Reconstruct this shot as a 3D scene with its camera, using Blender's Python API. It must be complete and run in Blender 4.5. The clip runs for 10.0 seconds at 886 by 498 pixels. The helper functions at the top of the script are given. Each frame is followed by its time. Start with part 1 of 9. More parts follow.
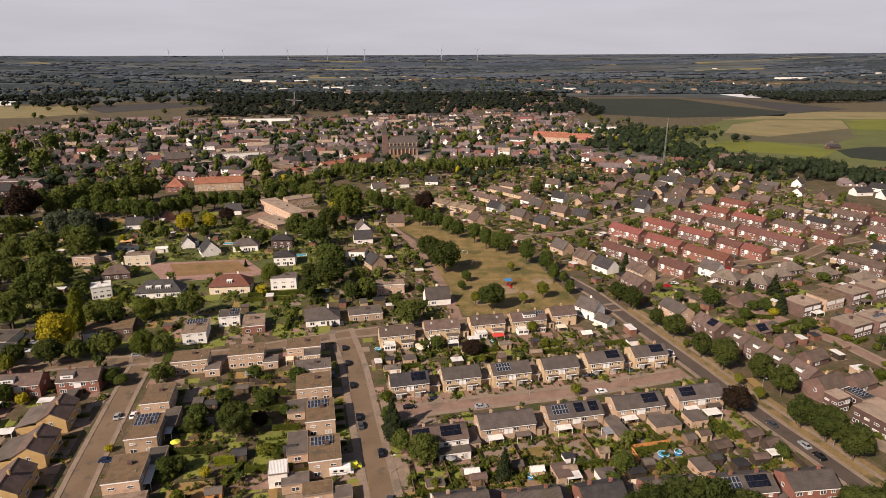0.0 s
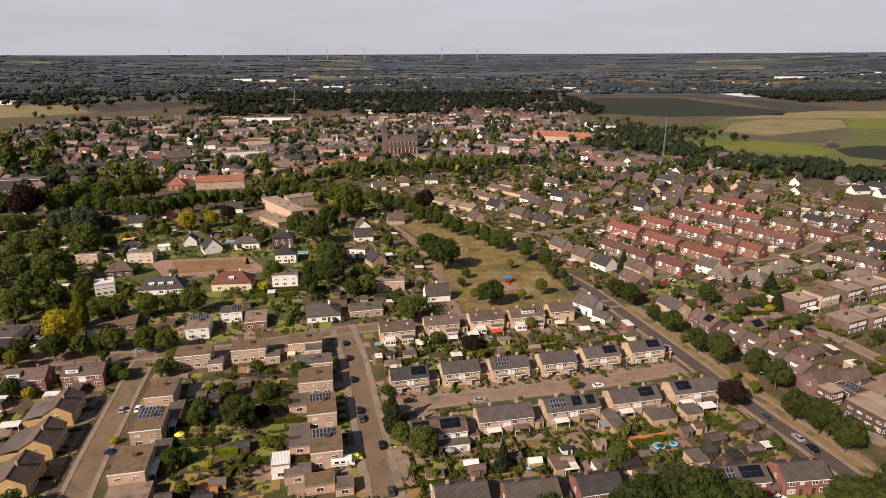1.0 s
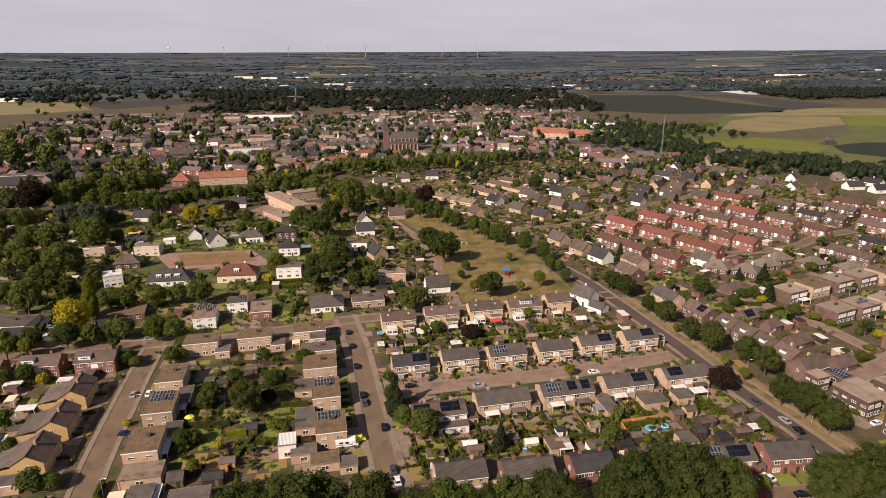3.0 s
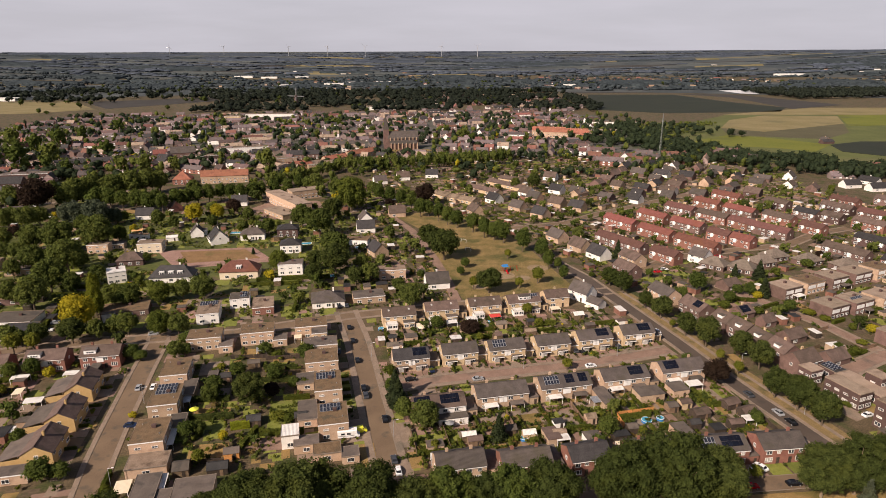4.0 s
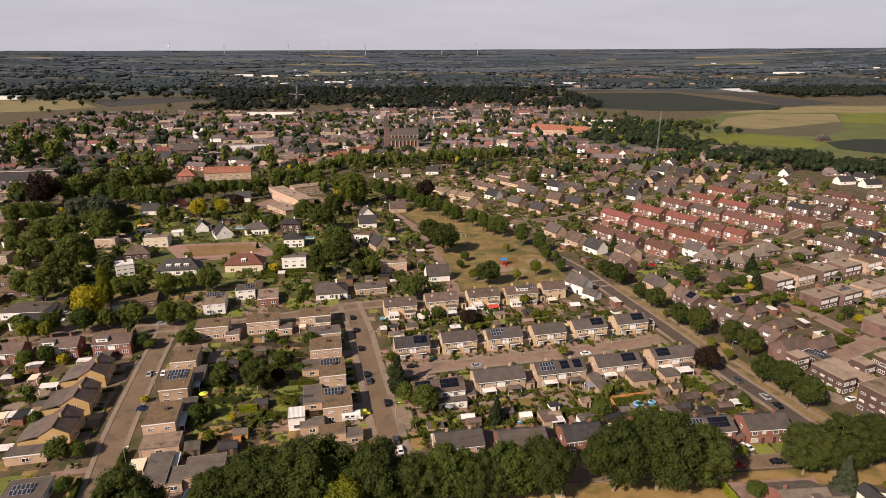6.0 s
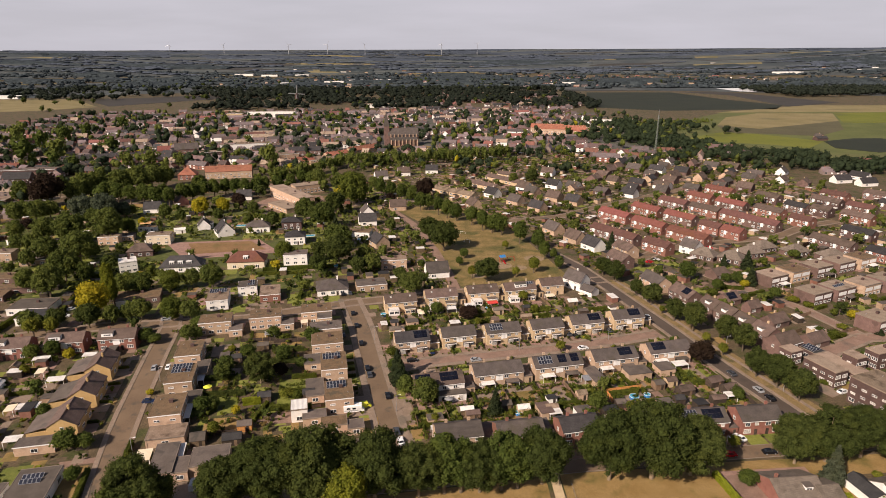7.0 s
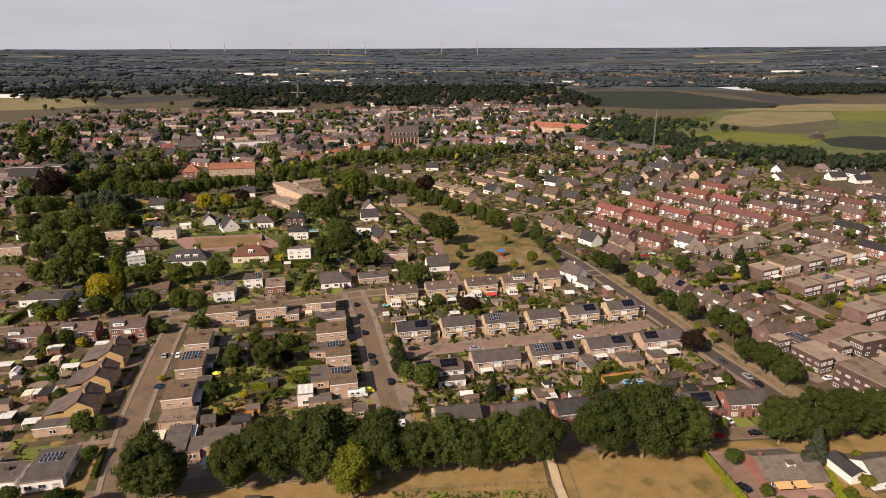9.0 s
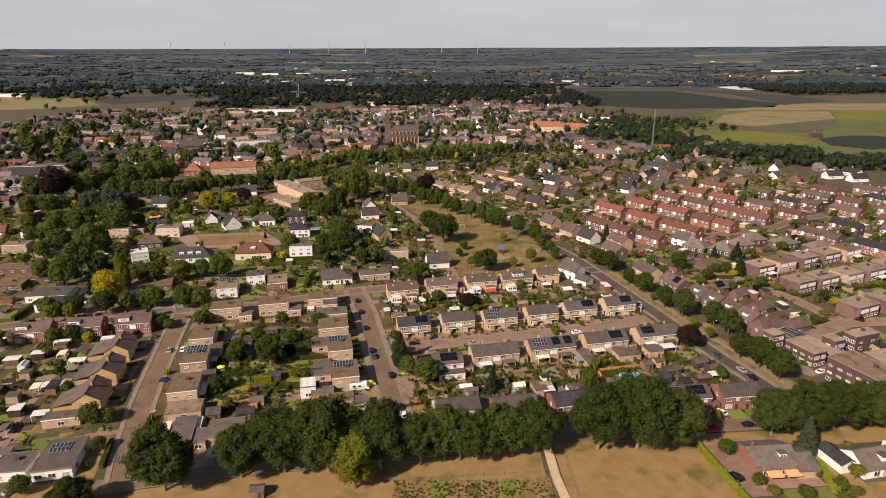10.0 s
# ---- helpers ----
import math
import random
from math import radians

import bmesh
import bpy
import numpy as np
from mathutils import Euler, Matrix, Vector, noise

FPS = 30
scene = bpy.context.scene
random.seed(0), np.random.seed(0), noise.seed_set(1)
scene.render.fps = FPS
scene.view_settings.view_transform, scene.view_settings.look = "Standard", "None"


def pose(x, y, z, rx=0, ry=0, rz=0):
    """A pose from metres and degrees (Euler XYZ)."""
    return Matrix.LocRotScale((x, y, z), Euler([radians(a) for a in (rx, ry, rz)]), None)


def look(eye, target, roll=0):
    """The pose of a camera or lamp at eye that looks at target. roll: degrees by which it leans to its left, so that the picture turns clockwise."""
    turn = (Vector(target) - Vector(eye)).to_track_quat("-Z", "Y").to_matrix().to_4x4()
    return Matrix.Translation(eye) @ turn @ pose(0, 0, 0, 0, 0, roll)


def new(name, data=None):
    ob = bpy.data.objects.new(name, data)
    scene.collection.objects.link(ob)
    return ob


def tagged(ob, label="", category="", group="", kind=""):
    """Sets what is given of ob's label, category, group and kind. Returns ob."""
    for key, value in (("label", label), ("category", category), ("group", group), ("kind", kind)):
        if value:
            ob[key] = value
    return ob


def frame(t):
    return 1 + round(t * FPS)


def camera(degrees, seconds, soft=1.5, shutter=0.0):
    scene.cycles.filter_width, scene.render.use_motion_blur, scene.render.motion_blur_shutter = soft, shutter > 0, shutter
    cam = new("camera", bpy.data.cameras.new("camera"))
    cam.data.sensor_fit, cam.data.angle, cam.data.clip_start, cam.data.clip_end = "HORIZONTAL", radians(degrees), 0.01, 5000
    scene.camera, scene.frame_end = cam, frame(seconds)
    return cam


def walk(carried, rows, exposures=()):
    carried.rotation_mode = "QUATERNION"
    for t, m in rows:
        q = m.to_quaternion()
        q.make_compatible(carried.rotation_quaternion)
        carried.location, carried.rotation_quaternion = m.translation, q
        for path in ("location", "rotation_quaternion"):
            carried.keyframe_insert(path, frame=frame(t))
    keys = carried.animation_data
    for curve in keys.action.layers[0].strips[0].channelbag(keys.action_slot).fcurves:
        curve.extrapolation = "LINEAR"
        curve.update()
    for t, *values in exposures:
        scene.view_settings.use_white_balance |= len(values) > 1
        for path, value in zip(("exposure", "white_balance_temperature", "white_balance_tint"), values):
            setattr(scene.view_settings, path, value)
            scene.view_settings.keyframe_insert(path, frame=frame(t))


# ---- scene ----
cam = camera(70.7, 10.0, soft=0.5)
PATH = [
    (0, (-0.271, -1.464, 115.522), (-0.275, 0.446, 114.931), -0.2),
    (0.5, (-0.199, -3.176, 115.483), (-0.203, -1.265, 114.891), -0.2),
    (1, (-0.126, -4.957, 115.418), (-0.13, -3.047, 114.825), -0.2),
    (1.5, (-0.091, -6.851, 115.354), (-0.095, -4.941, 114.759), -0.2),
    (2, (-0.063, -8.807, 115.271), (-0.067, -6.898, 114.676), -0.2),
    (2.5, (-0.024, -10.812, 115.208), (-0.03, -8.903, 114.61), -0.2),
    (4, (0.046, -17.007, 114.917), (0.041, -15.099, 114.316), -0.2),
    (4.5, (0.045, -19.135, 114.883), (0.04, -17.228, 114.281), -0.2),
    (5, (0.076, -21.302, 114.841), (0.071, -19.395, 114.239), -0.2),
    (5.5, (0.12, -23.483, 114.807), (0.114, -21.576, 114.203), -0.2),
    (7, (0.095, -30.079, 114.707), (0.091, -28.173, 114.101), -0.2),
    (7.5, (0.091, -32.286, 114.707), (0.086, -30.38, 114.1), -0.2),
    (8, (0.092, -34.523, 114.703), (0.088, -32.618, 114.096), -0.2),
    (8.5, (0.094, -36.761, 114.69), (0.09, -34.856, 114.082), -0.2),
    (9, (0.11, -39.008, 114.671), (0.105, -37.103, 114.062), -0.2),
    (9.5, (0.128, -41.239, 114.663), (0.123, -39.334, 114.053), -0.2),
    (10, (0.128, -43.469, 114.673), (0.123, -41.564, 114.063), -0.2),
]
walk(cam, [(t, look(eye, target, roll)) for t, eye, target, roll in PATH], [(0.0, 0.33, 6430, 19.5), (10.0, 0.33, 6430, 19.5)])

# ---- daylight: a high hazy sky and one sun from behind the camera's left ----
SUN_EL, SUN_AZ = 35.5, 223.0          # degrees; azimuth clockwise from +y, where the sun stands
world = bpy.data.worlds.new("world")
scene.world = world
world.use_nodes = True
wn, wl = world.node_tree.nodes, world.node_tree.links
wn.clear()
w_out, w_bg = wn.new("ShaderNodeOutputWorld"), wn.new("ShaderNodeBackground")
sky = wn.new("ShaderNodeTexSky")
sky.sky_type, sky.sun_disc = "NISHITA", False
sky.sun_elevation, sky.sun_rotation = radians(SUN_EL), radians(SUN_AZ)
sky.altitude, sky.air_density, sky.dust_density, sky.ozone_density = 100, 1.0, 2.2, 1.6
w_map, w_noise, w_ramp, w_mix = (wn.new(n) for n in ("ShaderNodeMapping", "ShaderNodeTexNoise", "ShaderNodeValToRGB", "ShaderNodeMixRGB"))
w_tc = wn.new("ShaderNodeTexCoord")
w_map.inputs["Scale"].default_value = (2.0, 2.0, 16.0)
w_noise.inputs["Scale"].default_value, w_noise.inputs["Detail"].default_value, w_noise.inputs["Roughness"].default_value = 2.2, 6, 0.55
w_ramp.color_ramp.elements[0].position, w_ramp.color_ramp.elements[1].position = 0.35, 0.72
w_ramp.color_ramp.elements[0].color, w_ramp.color_ramp.elements[1].color = (0.86, 0.86, 0.86, 1), (1, 1, 1, 1)
w_mix.inputs[2].default_value = (9.6, 9.68, 10.0, 1)       # thin white cloud veil
wl.new(w_tc.outputs["Generated"], w_map.inputs["Vector"])
wl.new(w_map.outputs["Vector"], w_noise.inputs["Vector"])
wl.new(w_noise.outputs["Fac"], w_ramp.inputs["Fac"])
# the haze veil thins out from the horizon to the clear sky overhead
w_sep, w_high, w_mul = wn.new("ShaderNodeSeparateXYZ"), wn.new("ShaderNodeMapRange"), wn.new("ShaderNodeMath")
w_high.inputs["From Min"].default_value, w_high.inputs["From Max"].default_value = 0.08, 0.45
w_high.inputs["To Min"].default_value, w_high.inputs["To Max"].default_value = 1.0, 0.06
w_mul.operation = "MULTIPLY"
wl.new(w_tc.outputs["Generated"], w_sep.inputs["Vector"])
wl.new(w_sep.outputs["Z"], w_high.inputs["Value"])
wl.new(w_high.outputs["Result"], w_mul.inputs[0])
wl.new(w_ramp.outputs["Color"], w_mul.inputs[1])
wl.new(w_mul.outputs[0], w_mix.inputs[0])
wl.new(sky.outputs["Color"], w_mix.inputs[1])
wl.new(w_mix.outputs["Color"], w_bg.inputs["Color"])
w_bg.inputs["Strength"].default_value = 0.0485
wl.new(w_bg.outputs["Background"], w_out.inputs["Surface"])
sun = new("sun", bpy.data.lights.new("sun", "SUN"))
sun.data.energy, sun.data.angle, sun.data.color = 5.0, radians(0.6), (1.0, 0.88, 0.71)
_s = Vector((math.sin(radians(SUN_AZ)) * math.cos(radians(SUN_EL)), math.cos(radians(SUN_AZ)) * math.cos(radians(SUN_EL)), math.sin(radians(SUN_EL))))
sun.matrix_world = look(_s * 300, (0, 0, 0))

# ---- materials ----
def mat(name, a, b, size=2.0, fine=0.15, rough=0.85, bump=0.25, spread=0.0, metal=0.0, spec=0.3, c=None, c_size=12.0, c_at=0.55, waves=0.0, wave_axis="X", island=False, grain=0.35):
    """A weathered surface: colour a to b in patches of `size` metres, a third colour c in larger stains, grain of `fine` metres,
    and a shade of its own for each object (spread). waves: the pitch in metres of tile rows or ribs along an object's axis."""
    m = bpy.data.materials.new(name)
    m.use_nodes = True
    n, l = m.node_tree.nodes, m.node_tree.links
    bs = n["Principled BSDF"]
    bs.inputs["Roughness"].default_value, bs.inputs["Metallic"].default_value = rough, metal
    bs.inputs["Specular IOR Level"].default_value = spec
    geo = n.new("ShaderNodeNewGeometry")

    def noise_tex(metres, detail=3.0):
        t = n.new("ShaderNodeTexNoise")
        t.inputs["Scale"].default_value, t.inputs["Detail"].default_value = 1.0 / metres, detail
        l.new(geo.outputs["Position"], t.inputs["Vector"])
        return t

    def ramp(src, lo, hi, va, vb):
        r = n.new("ShaderNodeMapRange")
        r.inputs["From Min"].default_value, r.inputs["From Max"].default_value = lo, hi
        r.inputs["To Min"].default_value, r.inputs["To Max"].default_value = va, vb
        l.new(src, r.inputs["Value"])
        return r.outputs["Result"]

    def mix(fac, x, y, kind="MIX"):
        q = n.new("ShaderNodeMixRGB")
        q.blend_type = kind
        for i, v in ((0, fac), (1, x), (2, y)):
            if isinstance(v, (int, float)):
                q.inputs[i].default_value = v
            elif isinstance(v, tuple):
                q.inputs[i].default_value = (*v, 1)
            else:
                l.new(v, q.inputs[i])
        return q.outputs["Color"]

    coarse, grainy = noise_tex(size), noise_tex(fine, 2.0)
    col = mix(ramp(coarse.outputs["Fac"], 0.35, 0.65, 0, 1), a, b)
    if c:
        col = mix(ramp(noise_tex(c_size, 4.0).outputs["Fac"], c_at, c_at + 0.12, 0, 1), col, c)
    g = ramp(grainy.outputs["Fac"], 0.25, 0.75, 1 - grain, 1 + grain)
    gc = n.new("ShaderNodeCombineColor")
    for k in ("Red", "Green", "Blue"):
        l.new(g, gc.inputs[k])
    col = mix(1.0, col, gc.outputs["Color"], "MULTIPLY")
    if spread:
        if island:
            rnd = geo.outputs["Random Per Island"]
        else:
            rnd = n.new("ShaderNodeObjectInfo").outputs["Random"]
        hsv = n.new("ShaderNodeHueSaturation")
        l.new(ramp(rnd, 0, 1, 1 - spread, 1 + spread), hsv.inputs["Value"])
        l.new(ramp(rnd, 0, 1, 0.5 + 0.04 * spread, 0.5 - 0.04 * spread), hsv.inputs["Hue"])
        l.new(col, hsv.inputs["Color"])
        col = hsv.outputs["Color"]
    l.new(col, bs.inputs["Base Color"])
    height = grainy.outputs["Fac"]
    if waves:
        tc, wv = n.new("ShaderNodeTexCoord"), n.new("ShaderNodeTexWave")
        wv.bands_direction = wave_axis
        wv.inputs["Scale"].default_value = 0.314 / waves
        wv.inputs["Distortion"].default_value = 0.3
        l.new(tc.outputs["Object"], wv.inputs["Vector"])
        add = n.new("ShaderNodeMath")
        add.operation = "MULTIPLY_ADD"
        add.inputs[1].default_value = 1.6
        l.new(wv.outputs["Fac"], add.inputs[0])
        l.new(height, add.inputs[2])
        height = add.outputs[0]
    if bump:
        bp = n.new("ShaderNodeBump")
        bp.inputs["Strength"].default_value, bp.inputs["Distance"].default_value = bump, fine * 0.5
        l.new(height, bp.inputs["Height"])
        l.new(bp.outputs["Normal"], bs.inputs["Normal"])
    return m


def leaf_mat(name, a, b, spread=0.18):
    """Leaves: two greens by clump, a little light through the blade."""
    m = mat(name, a, b, size=1.6, fine=0.4, rough=0.85, bump=0.0, spread=spread, spec=0.04, grain=0.3, c=tuple(0.5 * (u + v) * k for u, v, k in zip(a, b, (1.12, 1.06, 0.92))), c_size=4.5, c_at=0.52)
    m.node_tree.nodes["Principled BSDF"].inputs["Subsurface Weight"].default_value = 0.0
    n, l = m.node_tree.nodes, m.node_tree.links
    bs, out = n["Principled BSDF"], n["Material Output"]
    tr, mx = n.new("ShaderNodeBsdfTranslucent"), n.new("ShaderNodeMixShader")
    mx.inputs[0].default_value = 0.33
    l.new(bs.inputs["Base Color"].links[0].from_socket, tr.inputs["Color"])
    l.new(bs.outputs["BSDF"], mx.inputs[1])
    l.new(tr.outputs["BSDF"], mx.inputs[2])
    l.new(mx.outputs["Shader"], out.inputs["Surface"])
    return m


ASPHALT = mat("worn_asphalt", (0.15, 0.102, 0.0631), (0.186, 0.128, 0.0794), size=9, fine=0.12, c=(0.101, 0.0802, 0.057), c_size=5, c_at=0.56, bump=0.15, grain=0.18)
DARK_ASPHALT = mat("dark_grey_asphalt", (0.078, 0.0585, 0.0455), (0.097, 0.073, 0.0565), size=9, fine=0.12, c=(0.0688, 0.053, 0.0421), c_size=5, c_at=0.56, bump=0.15, grain=0.18)
PAVER = mat("brick_paving", (0.212, 0.134, 0.0976), (0.265, 0.173, 0.127), size=4, fine=0.14, c=(0.149, 0.108, 0.0822), c_size=9, bump=0.3, grain=0.25)
SLABS = mat("concrete_slabs", (0.217, 0.158, 0.114), (0.271, 0.202, 0.148), size=3, fine=0.3, c=(0.167, 0.134, 0.0986), c_size=6, bump=0.2, grain=0.22)
KERB = mat("concrete_kerb", (0.197, 0.155, 0.117), (0.244, 0.197, 0.155), size=1.5, fine=0.1)
TERRACOTTA = mat("red_clay_paving", (0.228, 0.139, 0.105), (0.285, 0.181, 0.138), size=3, fine=0.2, c=(0.201, 0.128, 0.0945), c_size=7, spread=0.15)
LAWN = mat("green_lawn", (0.136, 0.154, 0.0243), (0.178, 0.188, 0.0391), size=1.8, fine=0.14, c=(0.165, 0.143, 0.0521), c_size=5, c_at=0.6, spread=0.2, bump=0.5)
ROUGH_LAWN = mat("rough_garden_grass", (0.075, 0.088, 0.019), (0.118, 0.122, 0.03), size=2.4, fine=0.3, c=(0.088, 0.072, 0.034), c_size=7, c_at=0.56, spread=0.15, bump=0.5, grain=0.35)
DRY_LAWN = mat("dry_lawn", (0.237, 0.148, 0.05), (0.286, 0.188, 0.0719), size=5, fine=0.25, c=(0.136, 0.105, 0.0281), c_size=11, c_at=0.54, bump=0.5, grain=0.34)
PARK_GRASS = mat("parched_park_grass", (0.146, 0.11, 0.0355), (0.242, 0.164, 0.064), size=6, fine=0.7, c=(0.0927, 0.0853, 0.0242), c_size=17, c_at=0.52, bump=0.5, grain=0.4)
BROWN_LAWN = mat("scorched_brown_lawn", (0.198, 0.115, 0.049), (0.245, 0.146, 0.0648), size=4, fine=0.4, c=(0.158, 0.111, 0.0395), c_size=8, bump=0.5, grain=0.3)
VERGE_GRASS = mat("golden_dry_verge", (0.18, 0.125, 0.0521), (0.237, 0.16, 0.0695), size=3, fine=0.4, c=(0.0834, 0.073, 0.0278), c_size=7, c_at=0.52, bump=0.5, grain=0.35)
SOIL = mat("garden_soil", (0.079, 0.0553, 0.0355), (0.126, 0.0909, 0.0553), size=1.3, fine=0.16, c=(0.0553, 0.0672, 0.0237), c_size=2.4, c_at=0.54, bump=0.6)
SAND = mat("pale_sand", (0.474, 0.35, 0.209), (0.55, 0.418, 0.256), size=2, fine=0.1)
BRICK_CREAM = mat("buff_brick", (0.46, 0.335, 0.2), (0.54, 0.4, 0.245), size=2.5, fine=0.11, c=(0.39, 0.27, 0.165), c_size=3.5, spread=0.12, grain=0.22)
BRICK_TAN = mat("sand_brick", (0.4, 0.275, 0.185), (0.47, 0.335, 0.23), size=2.5, fine=0.11, spread=0.12, c=(0.34, 0.225, 0.15), c_size=4, grain=0.22)
BRICK_YELLOW = mat("yellow_brick", (0.44, 0.29, 0.12), (0.5, 0.34, 0.15), size=3, fine=0.1, c=(0.37, 0.24, 0.11), c_size=3, grain=0.14)
BRICK_RED = mat("red_brick", (0.205, 0.0902, 0.0656), (0.254, 0.119, 0.0861), size=2, fine=0.11, spread=0.12, c=(0.172, 0.0738, 0.0492), c_size=4, grain=0.22)
BRICK_PINK = mat("pinkish_brown_brick", (0.131, 0.0792, 0.065), (0.167, 0.104, 0.0855), size=2.5, fine=0.11, spread=0.15, c=(0.103, 0.0634, 0.0523), c_size=4, grain=0.22)
BRICK_BROWN = mat("purple_brown_brick", (0.079, 0.0474, 0.0411), (0.107, 0.0648, 0.0553), size=2, fine=0.11, spread=0.12, grain=0.2)
WHITE_WALL = mat("white_render", (0.72, 0.68, 0.62), (0.8, 0.76, 0.7), size=2.5, fine=0.2, c=(0.6, 0.55, 0.48), c_size=3, c_at=0.62, bump=0.1, grain=0.06)
CREAM_WALL = mat("cream_render", (0.6, 0.5, 0.36), (0.66, 0.56, 0.42), size=2.5, fine=0.2, bump=0.1, grain=0.08)
ROOF_GREY = mat("grey_concrete_tiles", (0.0691, 0.0567, 0.0501), (0.0973, 0.0799, 0.0693), size=2.2, fine=0.25, c=(0.074, 0.0618, 0.0462), c_size=5, spread=0.2, waves=0.3, bump=0.22, grain=0.22)
ROOF_BROWN = mat("brown_clay_tiles", (0.0948, 0.0648, 0.0514), (0.126, 0.0885, 0.0695), size=2.2, fine=0.25, c=(0.0751, 0.0553, 0.0411), c_size=4, spread=0.2, waves=0.3, bump=0.22, grain=0.22)
ROOF_PALE = mat("sun_bleached_tiles", (0.139, 0.109, 0.0841), (0.177, 0.142, 0.111), size=1.6, fine=0.25, c=(0.112, 0.0901, 0.0675), c_size=3, spread=0.12, waves=0.3, bump=0.2, grain=0.3)
ROOF_DARK = mat("anthracite_tiles", (0.0332, 0.03, 0.0292), (0.049, 0.0442, 0.0427), size=2.2, fine=0.25, spread=0.25, waves=0.3, bump=0.22, rough=0.6)
ROOF_RED = mat("orange_red_tiles", (0.146, 0.0533, 0.0398), (0.184, 0.0711, 0.054), size=2.2, fine=0.25, c=(0.171, 0.064, 0.0391), c_size=7, spread=0.2, waves=0.3, bump=0.22, grain=0.22)
ROOF_ORANGE = mat("bright_orange_tiles", (0.269, 0.103, 0.0632), (0.324, 0.13, 0.079), size=2.2, fine=0.25, c=(0.221, 0.0869, 0.0553), c_size=5, spread=0.12, waves=0.3, bump=0.4, grain=0.2)
ROOF_PLUM = mat("faded_red_tiles", (0.101, 0.0473, 0.0389), (0.128, 0.0612, 0.0487), size=2.2, fine=0.25, c=(0.111, 0.0521, 0.0383), c_size=7, spread=0.2, waves=0.3, bump=0.22, grain=0.22)
GRAVEL = mat("gravel_roof", (0.198, 0.141, 0.0964), (0.245, 0.182, 0.128), size=2.5, fine=0.22, c=(0.118, 0.0829, 0.0553), c_size=4, c_at=0.53, spread=0.15, bump=0.5)
PALE_GRAVEL = mat("pale_gravel_roof", (0.261, 0.192, 0.138), (0.32, 0.244, 0.178), size=3, fine=0.22, c=(0.182, 0.131, 0.0909), c_size=5, c_at=0.56, spread=0.15, bump=0.4, grain=0.2)
MOSS_ROOF = mat("rusty_sedum_roof", (0.138, 0.0885, 0.0474), (0.178, 0.117, 0.0648), size=1.8, fine=0.25, c=(0.0948, 0.0751, 0.0474), c_size=3, c_at=0.55, bump=0.5)
FELT = mat("grey_bitumen_felt", (0.0988, 0.079, 0.064), (0.13, 0.105, 0.0861), size=3, fine=0.2, c=(0.0751, 0.0632, 0.0537), c_size=4, spread=0.25, waves=1.0, bump=0.06, grain=0.15)
BLACK_FELT = mat("black_roof_felt", (0.028, 0.027, 0.027), (0.045, 0.042, 0.04), size=3, fine=0.2, spread=0.25, rough=0.7)
FIBRE = mat("weathered_fibre_cement", (0.103, 0.0829, 0.0672), (0.142, 0.115, 0.0948), size=1.5, fine=0.2, waves=0.25, spread=0.25, bump=0.2)
WHITE_PAINT = mat("white_paint", (0.76, 0.74, 0.7), (0.82, 0.8, 0.76), size=1.5, fine=0.1, rough=0.45, bump=0.0, grain=0.04)
WHITE_ROOF = mat("white_sheet_roof", (0.66, 0.63, 0.58), (0.74, 0.71, 0.66), size=2, fine=0.3, rough=0.5, waves=0.4, c=(0.55, 0.51, 0.46), c_size=3, bump=0.3, grain=0.08)
GREY_PAINT = mat("grey_paint", (0.2, 0.2, 0.2), (0.26, 0.26, 0.26), size=1.5, fine=0.1, rough=0.5, bump=0.0)
STEEL = mat("galvanised_steel", (0.42, 0.42, 0.43), (0.5, 0.5, 0.5), size=0.8, fine=0.1, rough=0.45, metal=0.6, bump=0.0)
GLASS = mat("window_glass", (0.03, 0.034, 0.04), (0.05, 0.055, 0.06), size=1.2, fine=0.5, rough=0.08, spec=0.6, bump=0.0, spread=0.4)
CURTAIN = mat("curtained_glass", (0.3, 0.28, 0.25), (0.5, 0.47, 0.43), size=0.5, fine=0.2, rough=0.25, bump=0.0, spread=0.3)
PANEL = mat("solar_cells", (0.00632, 0.00711, 0.0126), (0.00948, 0.0111, 0.019), size=0.6, fine=0.16, rough=0.16, spec=0.5, bump=0.0, spread=0.3)
PANEL_BLUE = mat("blue_solar_cells", (0.0237, 0.0269, 0.0379), (0.0332, 0.0379, 0.0521), size=0.6, fine=0.16, rough=0.2, spec=0.5, bump=0.0, spread=0.2)
WOOD = mat("weathered_boards", (0.134, 0.0869, 0.0514), (0.19, 0.13, 0.079), size=0.9, fine=0.12, spread=0.3, waves=0.15, bump=0.4)
ORANGE_WOOD = mat("new_orange_timber", (0.5, 0.21, 0.06), (0.58, 0.26, 0.085), size=0.9, fine=0.12, spread=0.15, waves=0.15, bump=0.3)
DARK_WOOD = mat("dark_stained_boards", (0.045, 0.032, 0.024), (0.07, 0.05, 0.036), size=0.8, fine=0.12, spread=0.25, waves=0.15, bump=0.4)
BARK = mat("bark", (0.09, 0.065, 0.042), (0.13, 0.1, 0.066), size=0.4, fine=0.06, bump=0.8)
PALE_BARK = mat("pale_bark", (0.17, 0.125, 0.08), (0.24, 0.18, 0.115), size=0.6, fine=0.08, bump=0.6)
POOL = mat("pool_water", (0.06, 0.28, 0.42), (0.09, 0.36, 0.5), size=0.9, fine=0.3, rough=0.08, bump=0.1)
